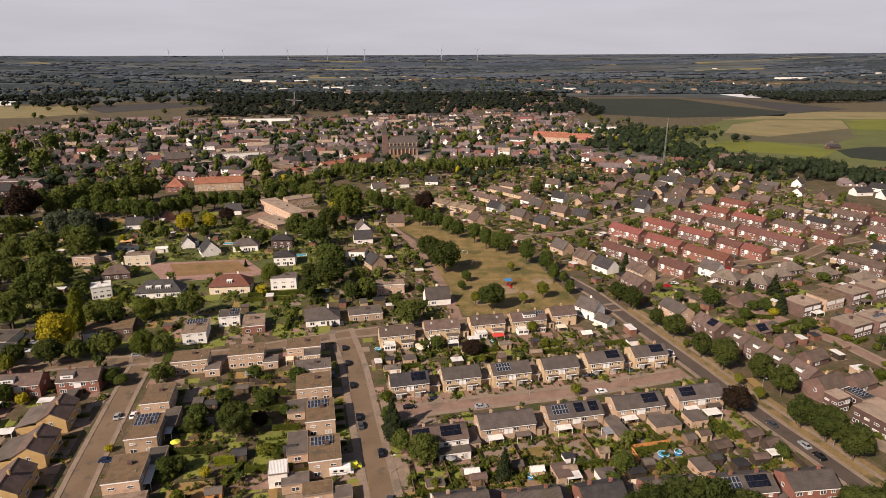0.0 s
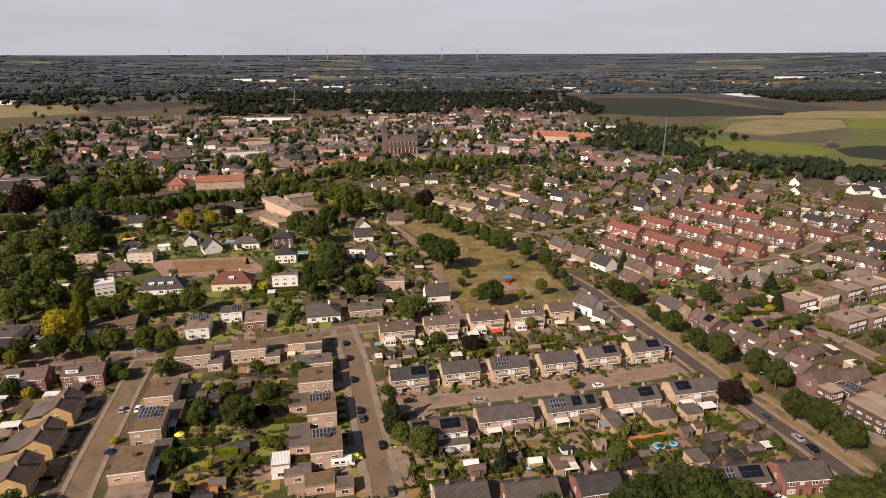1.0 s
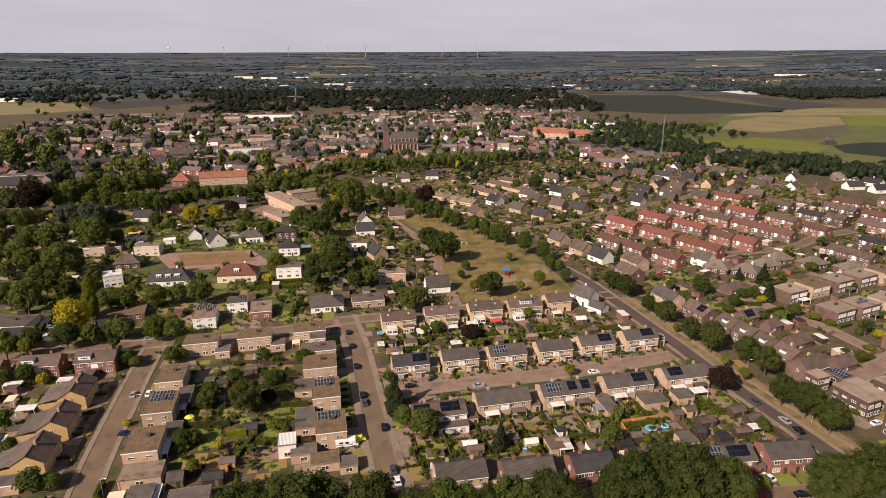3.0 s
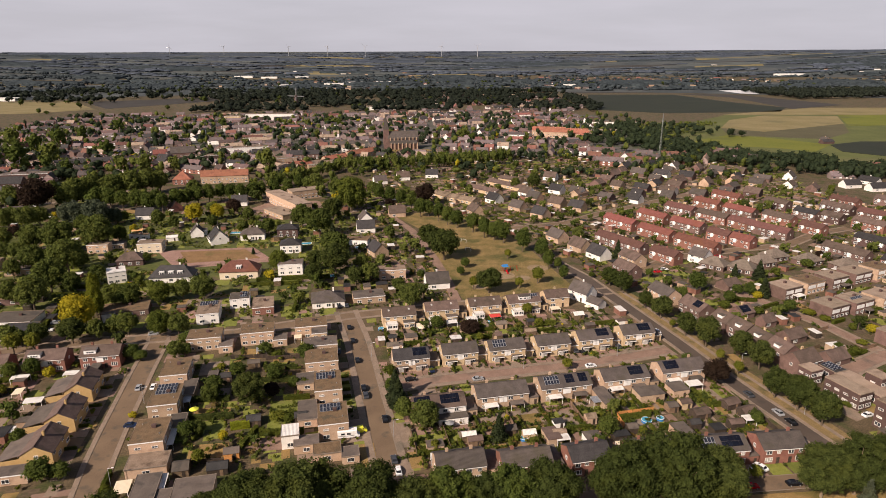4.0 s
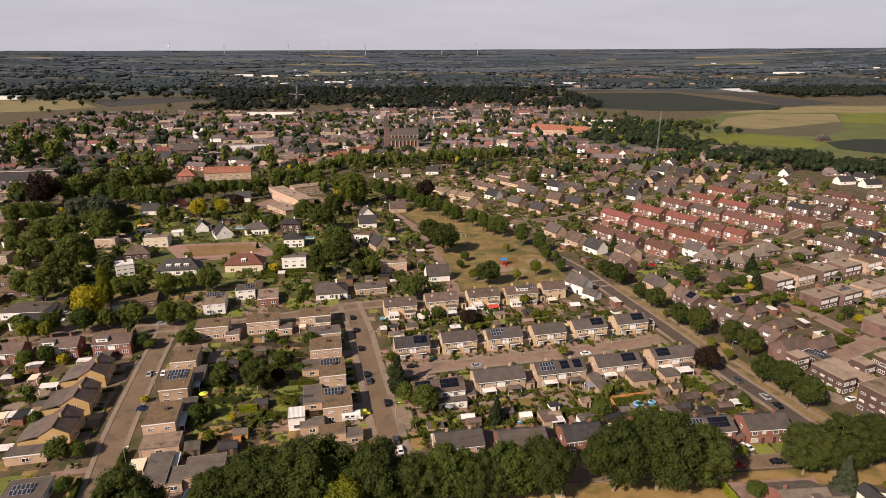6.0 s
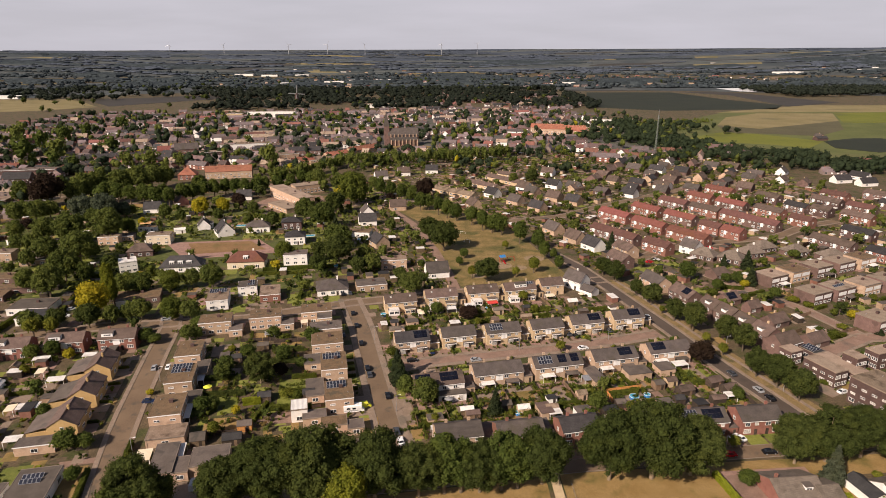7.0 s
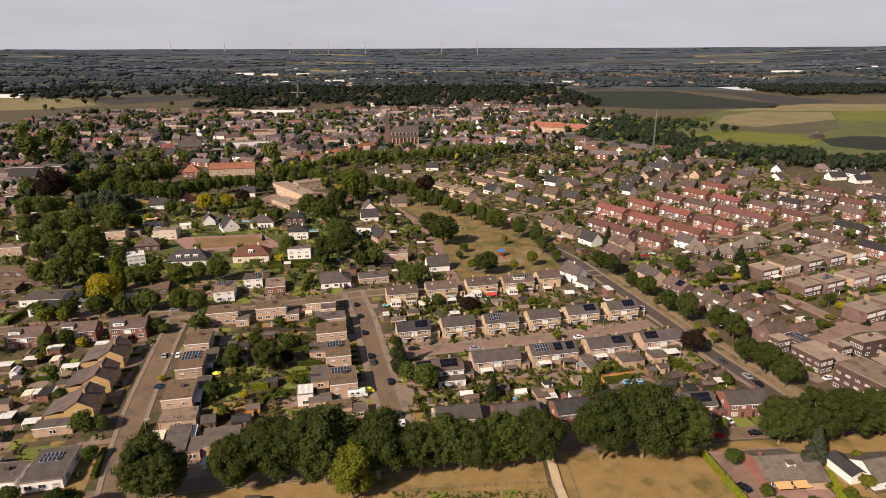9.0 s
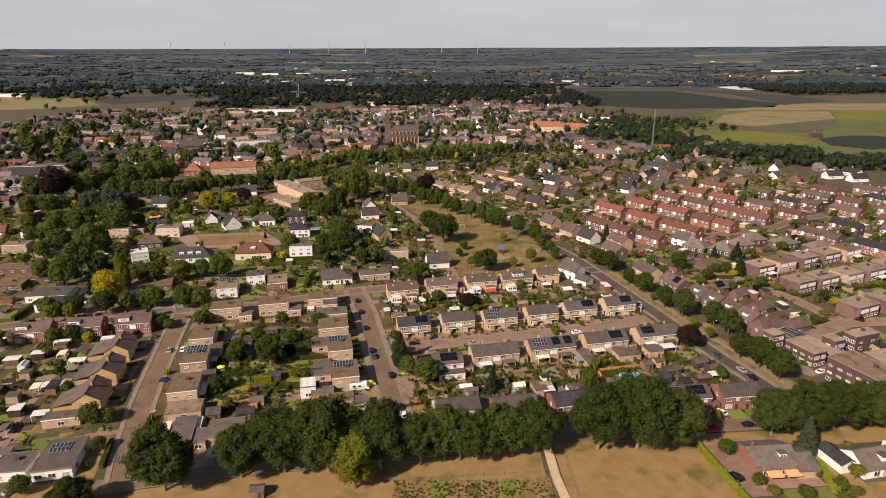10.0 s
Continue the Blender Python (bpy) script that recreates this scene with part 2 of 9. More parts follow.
POOL_WALL = mat("blue_pool_liner", (0.03, 0.16, 0.4), (0.045, 0.2, 0.46), size=0.6, fine=0.1, rough=0.4, bump=0.0)
SAIL = mat("cream_canvas", (0.68, 0.57, 0.4), (0.74, 0.63, 0.46), size=1, fine=0.05, bump=0.1, grain=0.06)
ORANGE_CANVAS = mat("orange_canvas", (0.62, 0.34, 0.14), (0.68, 0.39, 0.17), size=1, fine=0.05, bump=0.1, waves=0.4, grain=0.06)
RED_CANVAS = mat("red_canvas", (0.55, 0.05, 0.04), (0.62, 0.07, 0.05), size=1, fine=0.05, bump=0.1)
LIME_CANVAS = mat("lime_canvas", (0.6, 0.62, 0.05), (0.66, 0.68, 0.07), size=1, fine=0.05, bump=0.1, grain=0.06)
TYRE = mat("tyre_rubber", (0.018, 0.018, 0.018), (0.025, 0.025, 0.025), size=0.3, fine=0.05, bump=0.1)
CAR_GLASS = mat("car_glass", (0.015, 0.017, 0.02), (0.02, 0.023, 0.027), size=0.5, fine=0.2, rough=0.05, spec=0.6, bump=0.0)


def paint(name, c, rough=0.25, metal=0.3):
    return mat(name, c, tuple(v * 1.06 for v in c), size=1, fine=0.3, rough=rough, metal=metal, bump=0.0, grain=0.05, spec=0.5)


CAR_PAINTS = {"black": paint("black_car_paint", (0.012, 0.013, 0.016)), "grey": paint("grey_car_paint", (0.075, 0.08, 0.09)), "silver": paint("silver_car_paint", (0.42, 0.43, 0.44)),
              "white": paint("white_car_paint", (0.75, 0.75, 0.74), metal=0.0), "red": paint("red_car_paint", (0.42, 0.012, 0.015), metal=0.0), "blue": paint("dark_blue_car_paint", (0.02, 0.035, 0.085)),
              "yellow": paint("yellow_car_paint", (0.72, 0.72, 0.05), metal=0.0)}
OAK = leaf_mat("oak_leaves", (0.042, 0.0555, 0.0145), (0.072, 0.0885, 0.022))
MID_OAK = leaf_mat("garden_tree_leaves", (0.067, 0.087, 0.02), (0.112, 0.132, 0.031))
LIME = leaf_mat("lime_leaves", (0.056, 0.078, 0.0165), (0.09, 0.114, 0.0255))
BRIGHT = leaf_mat("bright_leaves", (0.109, 0.122, 0.0164), (0.155, 0.159, 0.0245))
YELLOW_GREEN = leaf_mat("yellow_green_leaves", (0.118, 0.134, 0.0142), (0.166, 0.174, 0.0205), 0.08)
YELLOW_LEAF = leaf_mat("golden_leaves", (0.27, 0.235, 0.016), (0.38, 0.32, 0.024), 0.1)
COPPER = leaf_mat("copper_beech_leaves", (0.0257, 0.0168, 0.0129), (0.0395, 0.0257, 0.0168))
CEDAR = leaf_mat("cedar_needles", (0.062, 0.078, 0.047), (0.098, 0.117, 0.071))
BRIGHT_MID = leaf_mat("fresh_green_leaves", (0.0745, 0.094, 0.0165), (0.113, 0.132, 0.024))
FIR = leaf_mat("fir_needles", (0.0277, 0.0384, 0.0171), (0.0427, 0.0555, 0.0235))
GREY_FIR = leaf_mat("grey_spruce_needles", (0.0711, 0.0829, 0.0474), (0.103, 0.115, 0.0711))
HEDGE = leaf_mat("hedge_leaves", (0.0616, 0.077, 0.0134), (0.103, 0.118, 0.0205))
LIME_HEDGE = leaf_mat("yellow_green_hedge", (0.198, 0.229, 0.0174), (0.253, 0.276, 0.0277), 0.1)
ROSE = leaf_mat("flowering_leaves", (0.158, 0.103, 0.0395), (0.0948, 0.0948, 0.0277), 0.4)

# ---- building tools ----
class Geo:
    """Collects corners and faces for one mesh."""
    def __init__(self):
        self.v, self.f, self.m = [], [], []

    def poly(self, pts, mi=0):
        i = len(self.v)
        self.v += [tuple(p) for p in pts]
        self.f.append(tuple(range(i, i + len(pts))))
        self.m.append(mi)
        return self

    def box(self, x0, x1, y0, y1, z0, z1, mi=0):
        i = len(self.v)
        self.v += [(x0, y0, z0), (x1, y0, z0), (x1, y1, z0), (x0, y1, z0), (x0, y0, z1), (x1, y0, z1), (x1, y1, z1), (x0, y1, z1)]
        self.f += [tuple(i + k for k in q) for q in ((3, 2, 1, 0), (4, 5, 6, 7), (0, 1, 5, 4), (1, 2, 6, 5), (2, 3, 7, 6), (3, 0, 4, 7))]
        self.m += [mi] * 6
        return self

    def prism(self, profile, x0, x1, mi=0):
        """A profile of (y, z), counter-clockwise seen from +x, drawn out along x."""
        i, n = len(self.v), len(profile)
        self.v += [(x0, y, z) for y, z in profile] + [(x1, y, z) for y, z in profile]
        self.f += [tuple(range(i + n - 1, i - 1, -1)), tuple(range(i + n, i + 2 * n))]
        self.f += [(i + k, i + (k + 1) % n, i + n + (k + 1) % n, i + n + k) for k in range(n)]
        self.m += [mi] * (n + 2)
        return self

    def slab(self, pts, z0, z1, mi=0):
        """A flat outline of (x, y), counter-clockwise, from z0 up to z1."""
        i, n = len(self.v), len(pts)
        self.v += [(x, y, z0) for x, y in pts] + [(x, y, z1) for x, y in pts]
        self.f += [tuple(range(i + n - 1, i - 1, -1)), tuple(range(i + n, i + 2 * n))]
        self.f += [(i + k, i + (k + 1) % n, i + n + (k + 1) % n, i + n + k) for k in range(n)]
        self.m += [mi] * (n + 2)
        return self

    def tube(self, p, q, r0, r1, n=7, mi=0):
        """A tapered round bar from p to q."""
        p, q = Vector(p), Vector(q)
        d = (q - p).normalized()
        s = d.orthogonal().normalized()
        t = d.cross(s)
        i = len(self.v)
        for c, r in ((p, r0), (q, r1)):
            self.v += [tuple(c + (s * math.cos(6.2832 * k / n) + t * math.sin(6.2832 * k / n)) * r) for k in range(n)]
        self.f += [(i + k, i + (k + 1) % n, i + n + (k + 1) % n, i + n + k) for k in range(n)]
        self.f += [tuple(range(i + n - 1, i - 1, -1)), tuple(range(i + n, i + 2 * n))]
        self.m += [mi] * (n + 2)
        return self

    def lump(self, c, a, b, r, mi=0, rings=((-0.35, 0.92), (0.45, 0.86))):
        """An uneven rounded clump, half-width a and half-height b, for the shaded inside of foliage."""
        i = len(self.v)
        self.v.append((c[0], c[1], c[2] - b * r.uniform(0.8, 1)))
        for k, (f, w) in enumerate(rings):
            for j in range(6):
                q, t = (j + 0.5 * (k % 2)) * 1.0472 + r.uniform(-0.25, 0.25), w * r.uniform(0.75, 1.12)
                self.v.append((c[0] + a * t * math.cos(q), c[1] + a * t * math.sin(q), c[2] + b * (f + r.uniform(-0.14, 0.14))))
        self.v.append((c[0], c[1], c[2] + b * r.uniform(0.85, 1.05)))
        for j in range(6):
            n = (j + 1) % 6
            self.f.append((i, i + 1 + n, i + 1 + j))
            for k in range(0, 6 * len(rings) - 6, 6):
                self.f.append((i + 1 + k + j, i + 1 + k + n, i + 7 + k + n, i + 7 + k + j))
            e = i + 6 * len(rings) - 5
            self.f.append((e + j, e + n, e + 6))
        self.m += [mi] * (6 * len(rings) + 6)
        return self

    def mesh(self, name, mats, smooth=False):
        me = bpy.data.meshes.new(name)
        me.from_pydata(self.v, [], self.f)
        for q in mats if isinstance(mats, (list, tuple)) else [mats]:
            me.materials.append(q)
        me.polygons.foreach_set("material_index", self.m)
        if smooth:
            me.polygons.foreach_set("use_smooth", [True] * len(self.f))
        me.update()
        return me


def thing(name, x, y, z=0.0, turn=0.0, label="", category="", group="", kind=""):
    ob = new(name)
    ob.empty_display_size = 0.5
    ob.matrix_basis = pose(x, y, z, 0, 0, turn)
    return tagged(ob, label, category, group, kind)


def part(name, geo, mats, parent, label="", at=None, smooth=False):
    """One mesh under a thing or a part. geo: a Geo, or a mesh that alike parts share."""
    ob = new(name, geo.mesh(name, mats, smooth) if isinstance(geo, Geo) else geo)
    ob.parent = parent
    if at is not None:
        ob.matrix_basis = at
    return tagged(ob, label)


def solid(name, geo, mats, x=0.0, y=0.0, z=0.0, turn=0.0, label="", category="", group="", kind=""):
    """A thing that is one mesh."""
    ob = new(name, geo.mesh(name, mats) if isinstance(geo, Geo) else geo)
    ob.matrix_basis = pose(x, y, z, 0, 0, turn)
    return tagged(ob, label, category, group, kind)


TURN = 12.0                                   # the street grid's turn


def along(x, y, u, v, turn=TURN):
    """The place u metres along and v across from (x, y), on a grid turned by `turn`."""
    c, s = math.cos(radians(turn)), math.sin(radians(turn))
    return x + u * c - v * s, y + u * s + v * c


# ---- trees ----
def leaf_spray(g, rnd, c, out, size, loose=0.58):
    """One small leafy twig: a bent three-cornered blade that faces roughly outward."""
    nrm = (out + Vector((rnd.gauss(0, loose), rnd.gauss(0, loose), rnd.gauss(0, loose) + 0.3))).normalized()
    s = nrm.orthogonal().normalized()
    q = nrm.cross(s)
    a = rnd.uniform(0, 6.28)
    s, q = s * math.cos(a) + q * math.sin(a), q * math.cos(a) - s * math.sin(a)
    k = size * rnd.uniform(0.55, 1.35)
    g.poly([c - s * k * 1.15, c + s * k * 0.7 - q * k * 0.85, c + s * k * 0.55 + q * k * rnd.uniform(0.5, 1.0)])


def tree_meshes(name, rnd, height, width, bole, lobes, leaves, leaf, leafmat, bark, shape="round", droop=0.0):
    """A trunk with limbs, and an uneven crown of leafy twigs gathered in tufts of many sizes, with gaps between them."""
    t, cr = Geo(), Geo()
    r = height * 0.018 + 0.08
    top = bole + (height - bole) * 0.55
    t.tube((0, 0, 0), (0.1, 0.05, bole), r * 1.35, r, 8)
    t.tube((0.1, 0.05, bole), (0, 0.1, top), r, r * 0.35, 7)
    cz, ch = (bole * 0.85 + height) / 2, (height - bole * 0.85) / 2
    centres = []
    seed = Vector((rnd.uniform(0, 50), rnd.uniform(0, 50), 0))
    if shape == "cone":
        for k in range(lobes):
            f = (k + 0.5) / lobes
            a = k * 2.4
            rad = width / 2 * (1 - f) * 0.62 + 0.1
            z = bole + (height - bole) * f * 0.93
            centres.append((rad * math.cos(a), rad * math.sin(a), z, width / 2 * (1 - f) * 0.55 + 0.3, (height - bole) / lobes * 1.6 + 0.25))
    else:
        tufts = int(lobes * 1.7)
        base = math.sqrt(6.4 / tufts)
        for k in range(tufts):
            f = (k + 0.5) / tufts
            zz = 1 - 1.78 * f
            a = k * 2.39996 + rnd.uniform(-0.5, 0.5)
            flat = math.sqrt(max(0.0, 1 - zz * zz))
            d = Vector((flat * math.cos(a), flat * math.sin(a), zz))
            swell = 1 + 0.55 * noise.noise(d * 1.25 + seed) + 0.3 * noise.noise(d * 2.9 + seed)
            size = base * rnd.choice((0.55, 0.75, 0.9, 1.1, 1.3))
            k_out = max(0.3, min(1.06 - size * 0.8, rnd.uniform(0.6, 0.8) * swell))
            pinch = 0.86 if shape == "column" else 1.0
            centres.append((width / 2 * k_out * pinch * d.x, width / 2 * k_out * pinch * d.y, cz + ch * k_out * d.z, width / 2 * size, min(ch, width * 0.6) * size * 0.82))
        core = width * 0.3
        for u, v, w in ((0, 0, 0.0), (0.16, 0.1, 0.25), (-0.15, 0.08, -0.2), (0.02, -0.17, 0.1)):
            cr.lump((u * width, v * width, cz + w * ch * 0.7), core * 0.6, ch * 0.34, rnd)
        for x, y, z, a, b in centres[2:len(centres):max(1, len(centres) // 7)]:
            t.tube((0.1, 0.05, bole * 0.95), (x * 0.85, y * 0.85, z), r * 0.42, r * 0.12, 5)
    weight = [a * a * b for _, _, _, a, b in centres]
    weight = [w ** 0.8 for w in weight]
    total = sum(weight)
    for (x, y, z, a, b), w in zip(centres, weight):
        cr.lump((x, y, z), a * (0.56 if shape == "cone" else 0.68), b * (0.56 if shape == "cone" else 0.68), rnd)
        for _ in range(max(6, int(leaves * w / total))):
            d = Vector((rnd.gauss(0, 1), rnd.gauss(0, 1), rnd.gauss(0.25, 1))).normalized()
            k = rnd.uniform(0.45, 1.0) ** 0.6 * (1 + 0.35 * noise.noise(d * 2.2 + Vector((x, y, z))))
            c = Vector((x + d.x * a * k, y + d.y * a * k, z + d.z * b * k - droop * abs(d.x)))
            if c.z < bole * 0.8:
                continue
            leaf_spray(cr, rnd, c, d, leaf)
    return t.mesh("trunk", bark), cr.mesh("crown", leafmat)


_tr = random.Random(5)
TREES = {}
for _k in range(3):
    TREES["big_oak", _k] = tree_meshes("big_oak", _tr, 21, 19.6, 3.0, 78, 22500, 0.265, OAK, PALE_BARK)
    TREES["oak", _k] = tree_meshes("oak", _tr, 15, 14, 2.6, 34, 4800, 0.44, MID_OAK, BARK)
    TREES["dark_oak", _k] = tree_meshes("dark_oak", _tr, 15, 14, 2.6, 36, 5200, 0.42, OAK, BARK)
    TREES["lime", _k] = tree_meshes("lime", _tr, 13, 9.0, 2.2, 20, 2700, 0.4, LIME, BARK, "column")
    TREES["tall_lime", _k] = tree_meshes("tall_lime", _tr, 18, 11, 2.6, 40, 7000, 0.32, LIME, BARK, "column")
    TREES["maple", _k] = tree_meshes("maple", _tr, 9, 7.5, 1.6, 16, 2100, 0.35, LIME, BARK)
    TREES["young", _k] = tree_meshes("young", _tr, 6, 4.2, 1.8, 11, 900, 0.26, BRIGHT, BARK)
    TREES["copse", _k] = tree_meshes("copse", _tr, 13, 11, 1.6, 24, 2300, 0.52, MID_OAK, BARK)
    TREES["shrub", _k] = tree_meshes("shrub", _tr, 2.4, 2.6, 0.2, 9, 420, 0.2, HEDGE, BARK)
    TREES["shrub_bright", _k] = tree_meshes("shrub_bright", _tr, 2.2, 2.4, 0.2, 9, 400, 0.2, BRIGHT, BARK)
TREES["willow", 0] = tree_meshes("willow", _tr, 15, 15, 1.4, 36, 6500, 0.42, BRIGHT_MID, BARK)
TREES["poplar_bright", 0] = tree_meshes("poplar_bright", _tr, 18, 13.5, 1.2, 46, 11000, 0.27, YELLOW_GREEN, BARK, "column")
TREES["golden", 0] = tree_meshes("golden", _tr, 10, 10, 1.6, 20, 4600, 0.34, YELLOW_LEAF, BARK)
TREES["golden_shrub", 0] = tree_meshes("golden_shrub", _tr, 2.8, 2.4, 0.2, 9, 700, 0.19, YELLOW_LEAF, BARK)
TREES["copper", 0] = tree_meshes("copper", _tr, 10, 10, 1.6, 24, 5600, 0.33, COPPER, BARK)
TREES["fir", 0] = tree_meshes("fir", _tr, 13, 6, 0.7, 30, 4600, 0.32, FIR, BARK, "cone")
TREES["fir", 1] = tree_meshes("fir", _tr, 9, 4.4, 0.5, 24, 2800, 0.28, FIR, BARK, "cone")
TREES["spruce", 0] = tree_meshes("spruce", _tr, 13, 7, 0.6, 34, 7000, 0.27, GREY_FIR, BARK, "cone")
TREES["cedar", 0] = tree_meshes("cedar", _tr, 18, 17, 1.4, 28, 5000, 0.5, CEDAR, BARK)
TREES["rose", 0] = tree_meshes("rose", _tr, 1.8, 2.2, 0.2, 7, 340, 0.17, ROSE, BARK)
SIZE = {"big_oak": (21, 19.6), "dark_oak": (15, 14), "oak": (15, 14), "lime": (13, 9.0), "tall_lime": (18, 11), "maple": (9, 7.5), "young": (6, 4.2), "copse": (13, 11), "willow": (15, 15), "poplar_bright": (18, 13.5), "golden": (10, 10), "copper": (10, 10), "fir": (13, 6), "cedar": (18, 17)}
WORDS = {"dark_oak": ("tree", "dark green oak with a dense rounded crown"), "big_oak": ("tree", "tall mature oak with a dense dark crown"), "tall_lime": ("tree", "tall mid green tree with an upright crown"), "oak": ("tree", "broad dark green oak tree with a full summer crown"), "lime": ("tree", "clipped dark green lime tree in an avenue"), "maple": ("tree", "round green garden tree in full leaf"),
         "young": ("tree", "slender young tree with light green leaves"), "copse": ("tree", "dark green deciduous tree in full leaf"), "willow": ("tree", "broad light green tree with a billowing crown"), "cedar": ("conifer", "wide dark grey-green cedar in a villa garden"),
         "shrub": ("shrub", "dark green rounded garden shrub"), "shrub_bright": ("shrub", "light green rounded garden shrub"), "poplar_bright": ("tree", "bright yellow-green tree standing before the row of oaks"),
         "golden": ("tree", "golden-yellow leaved tree in a garden"), "golden_shrub": ("shrub", "golden-yellow garden shrub beside a hedge"), "copper": ("tree", "dark purple copper beech with a dense crown"),
         "fir": ("conifer", "tall dark green fir tree with pointed crown"), "spruce": ("conifer", "grey-green spruce tree beside a bungalow"), "rose": ("shrub", "low flowering garden shrub in a bed")}


def tree(kind, x, y, h=1.0, w=None, group="", z=0.0, _count=[0]):
    """A tree of that kind, h times its usual height and w times its width."""
    _count[0] += 1
    k = _count[0] * 7919 % 3
    trunk, crown = TREES.get((kind, k)) or TREES[kind, 0]
    cat, label = WORDS[kind]
    if cat == "shrub":
        ob = solid("shrub", crown, None, x, y, z, _count[0] * 137.5 % 360, label, cat, group)
        ob.scale = (w or h, w or h, h)
        return ob
    ob = thing("conifer" if cat == "conifer" else "tree", x, y, z, _count[0] * 137.5 % 360, label, cat, group)
    ob.scale = (w or h, w or h, h)
    part("trunk", trunk, None, ob)
    part("crown", crown, None, ob)
    return ob


def grove(kind, places, group):
    """Trees of one kind, each by its place, height and width in metres."""
    h0, w0 = SIZE[kind]
    for x, y, h, w in places:
        tree(kind, x, y, h / h0, (0.9 if "villa" in group else 0.97) * w / w0, group)


def hedge(x0, y0, x1, y1, h=1.5, w=0.9, leaves=HEDGE, label="clipped green garden hedge", group="garden hedges"):
    """A clipped hedge from end to end, leafy on its faces."""
    L = math.hypot(x1 - x0, y1 - y0)
    rnd = random.Random(int(x0 * 31 + y0 * 17))
    g = Geo().box(-L / 2 + 0.1, L / 2 - 0.1, -w / 2 + 0.1, w / 2 - 0.1, 0, h - 0.12)
    for _ in range(int(min(2600, L * (2 * h + w) * 16))):
        u = rnd.uniform(-L / 2, L / 2)
        face = rnd.random() * (2 * h + w)
        c, nrm = (Vector((u, rnd.uniform(-w / 2, w / 2), h + rnd.uniform(-0.12, 0.08))), Vector((0, 0, 1))) if face < w else (Vector((u, rnd.choice((-1, 1)) * (w / 2 + rnd.uniform(-0.1, 0.08)), rnd.uniform(0.05, h))), Vector((0, 1, 0.4)))
        leaf_spray(g, rnd, c, nrm, 0.2, 0.5)
    return solid("hedge", g, leaves, (x0 + x1) / 2, (y0 + y1) / 2, 0, math.degrees(math.atan2(y1 - y0, x1 - x0)), label, "hedge", group)


_fence_panels = {}


def fence(x0, y0, x1, y1, h=1.8, wood=WOOD, label="weathered board garden fence", group="garden fences"):
    """Posts and board panels from end to end, each panel a part."""
    L = math.hypot(x1 - x0, y1 - y0)
    n = max(1, round(L / 1.8))
    w = L / n
    ob = thing("fence", x0, y0, 0, math.degrees(math.atan2(y1 - y0, x1 - x0)), label, "fence", group)
    key = (round(w, 1), h, wood.name)
    if key not in _fence_panels:
        front = []
        for k in range(7):
            a, b, y = 0.06 + (w - 0.12) * k / 7, 0.06 + (w - 0.12) * (k + 1) / 7, (-0.03, -0.01)[k % 2]
            front += [(a, y), (b, y)]
        g = Geo().slab(front + [(w - 0.06, 0.02), (0.06, 0.02)], 0.06, h - 0.04)
        _fence_panels[key] = g.mesh("panel", wood), Geo().box(-0.05, 0.05, -0.05, 0.05, 0, h + 0.05).mesh("post", wood)
    panel, post = _fence_panels[key]
    for k in range(n):
        part("panel", panel, None, ob, at=pose(k * w, 0, 0))
        if k % 2 == 0:
            part("post", post, None, ob, at=pose(k * w, 0, 0))
    part("post", post, None, ob, at=pose(L, 0, 0))
    return ob

# ---- houses ----
_windows = {}


def pane_grid(g, w, h, bars, edge, bar, y0, y1, glass=None):
    """A window frame as one connected moulding round its lights: front, reveals and rim share their corners. glass: the slot that fills the lights."""
    xs = [-w / 2]
    for k in range(bars):
        a, b = -w / 2 + w * k / bars, -w / 2 + w * (k + 1) / bars
        xs += [a + (edge if k == 0 else bar / 2), b - (edge if k == bars - 1 else bar / 2)]
    xs.append(w / 2)
    zs = [0, edge, h - edge, h]
    i, n = len(g.v), len(xs)
    g.v += [(x, y, z) for y in (y0, y1) for z in zs for x in xs]

    def at(back, r, c):
        return i + back * 4 * n + r * n + c

    def quad(*q, mi=0):
        g.f.append(q)
        g.m.append(mi)
    for r in range(3):
        for c in range(n - 1):
            if r == 1 and c % 2 == 1:
                for (a, b), (d, e) in (((r, c), (r, c + 1)), ((r, c + 1), (r + 1, c + 1)), ((r + 1, c + 1), (r + 1, c)), ((r + 1, c), (r, c))):
                    quad(at(0, a, b), at(1, a, b), at(1, d, e), at(0, d, e))
                if glass is not None:
                    quad(at(1, r, c), at(1, r, c + 1), at(1, r + 1, c + 1), at(1, r + 1, c), mi=glass)
            else:
                quad(at(0, r, c), at(0, r, c + 1), at(0, r + 1, c + 1), at(0, r + 1, c))
    for c in range(n - 1):
        quad(at(1, 0, c), at(1, 0, c + 1), at(0, 0, c + 1), at(0, 0, c))
        quad(at(0, 3, c), at(0, 3, c + 1), at(1, 3, c + 1), at(1, 3, c))
    for r in range(3):
        quad(at(0, r, 0), at(0, r + 1, 0), at(1, r + 1, 0), at(1, r, 0))
        quad(at(0, r, n - 1), at(1, r, n - 1), at(1, r + 1, n - 1), at(0, r + 1, n - 1))
    return g


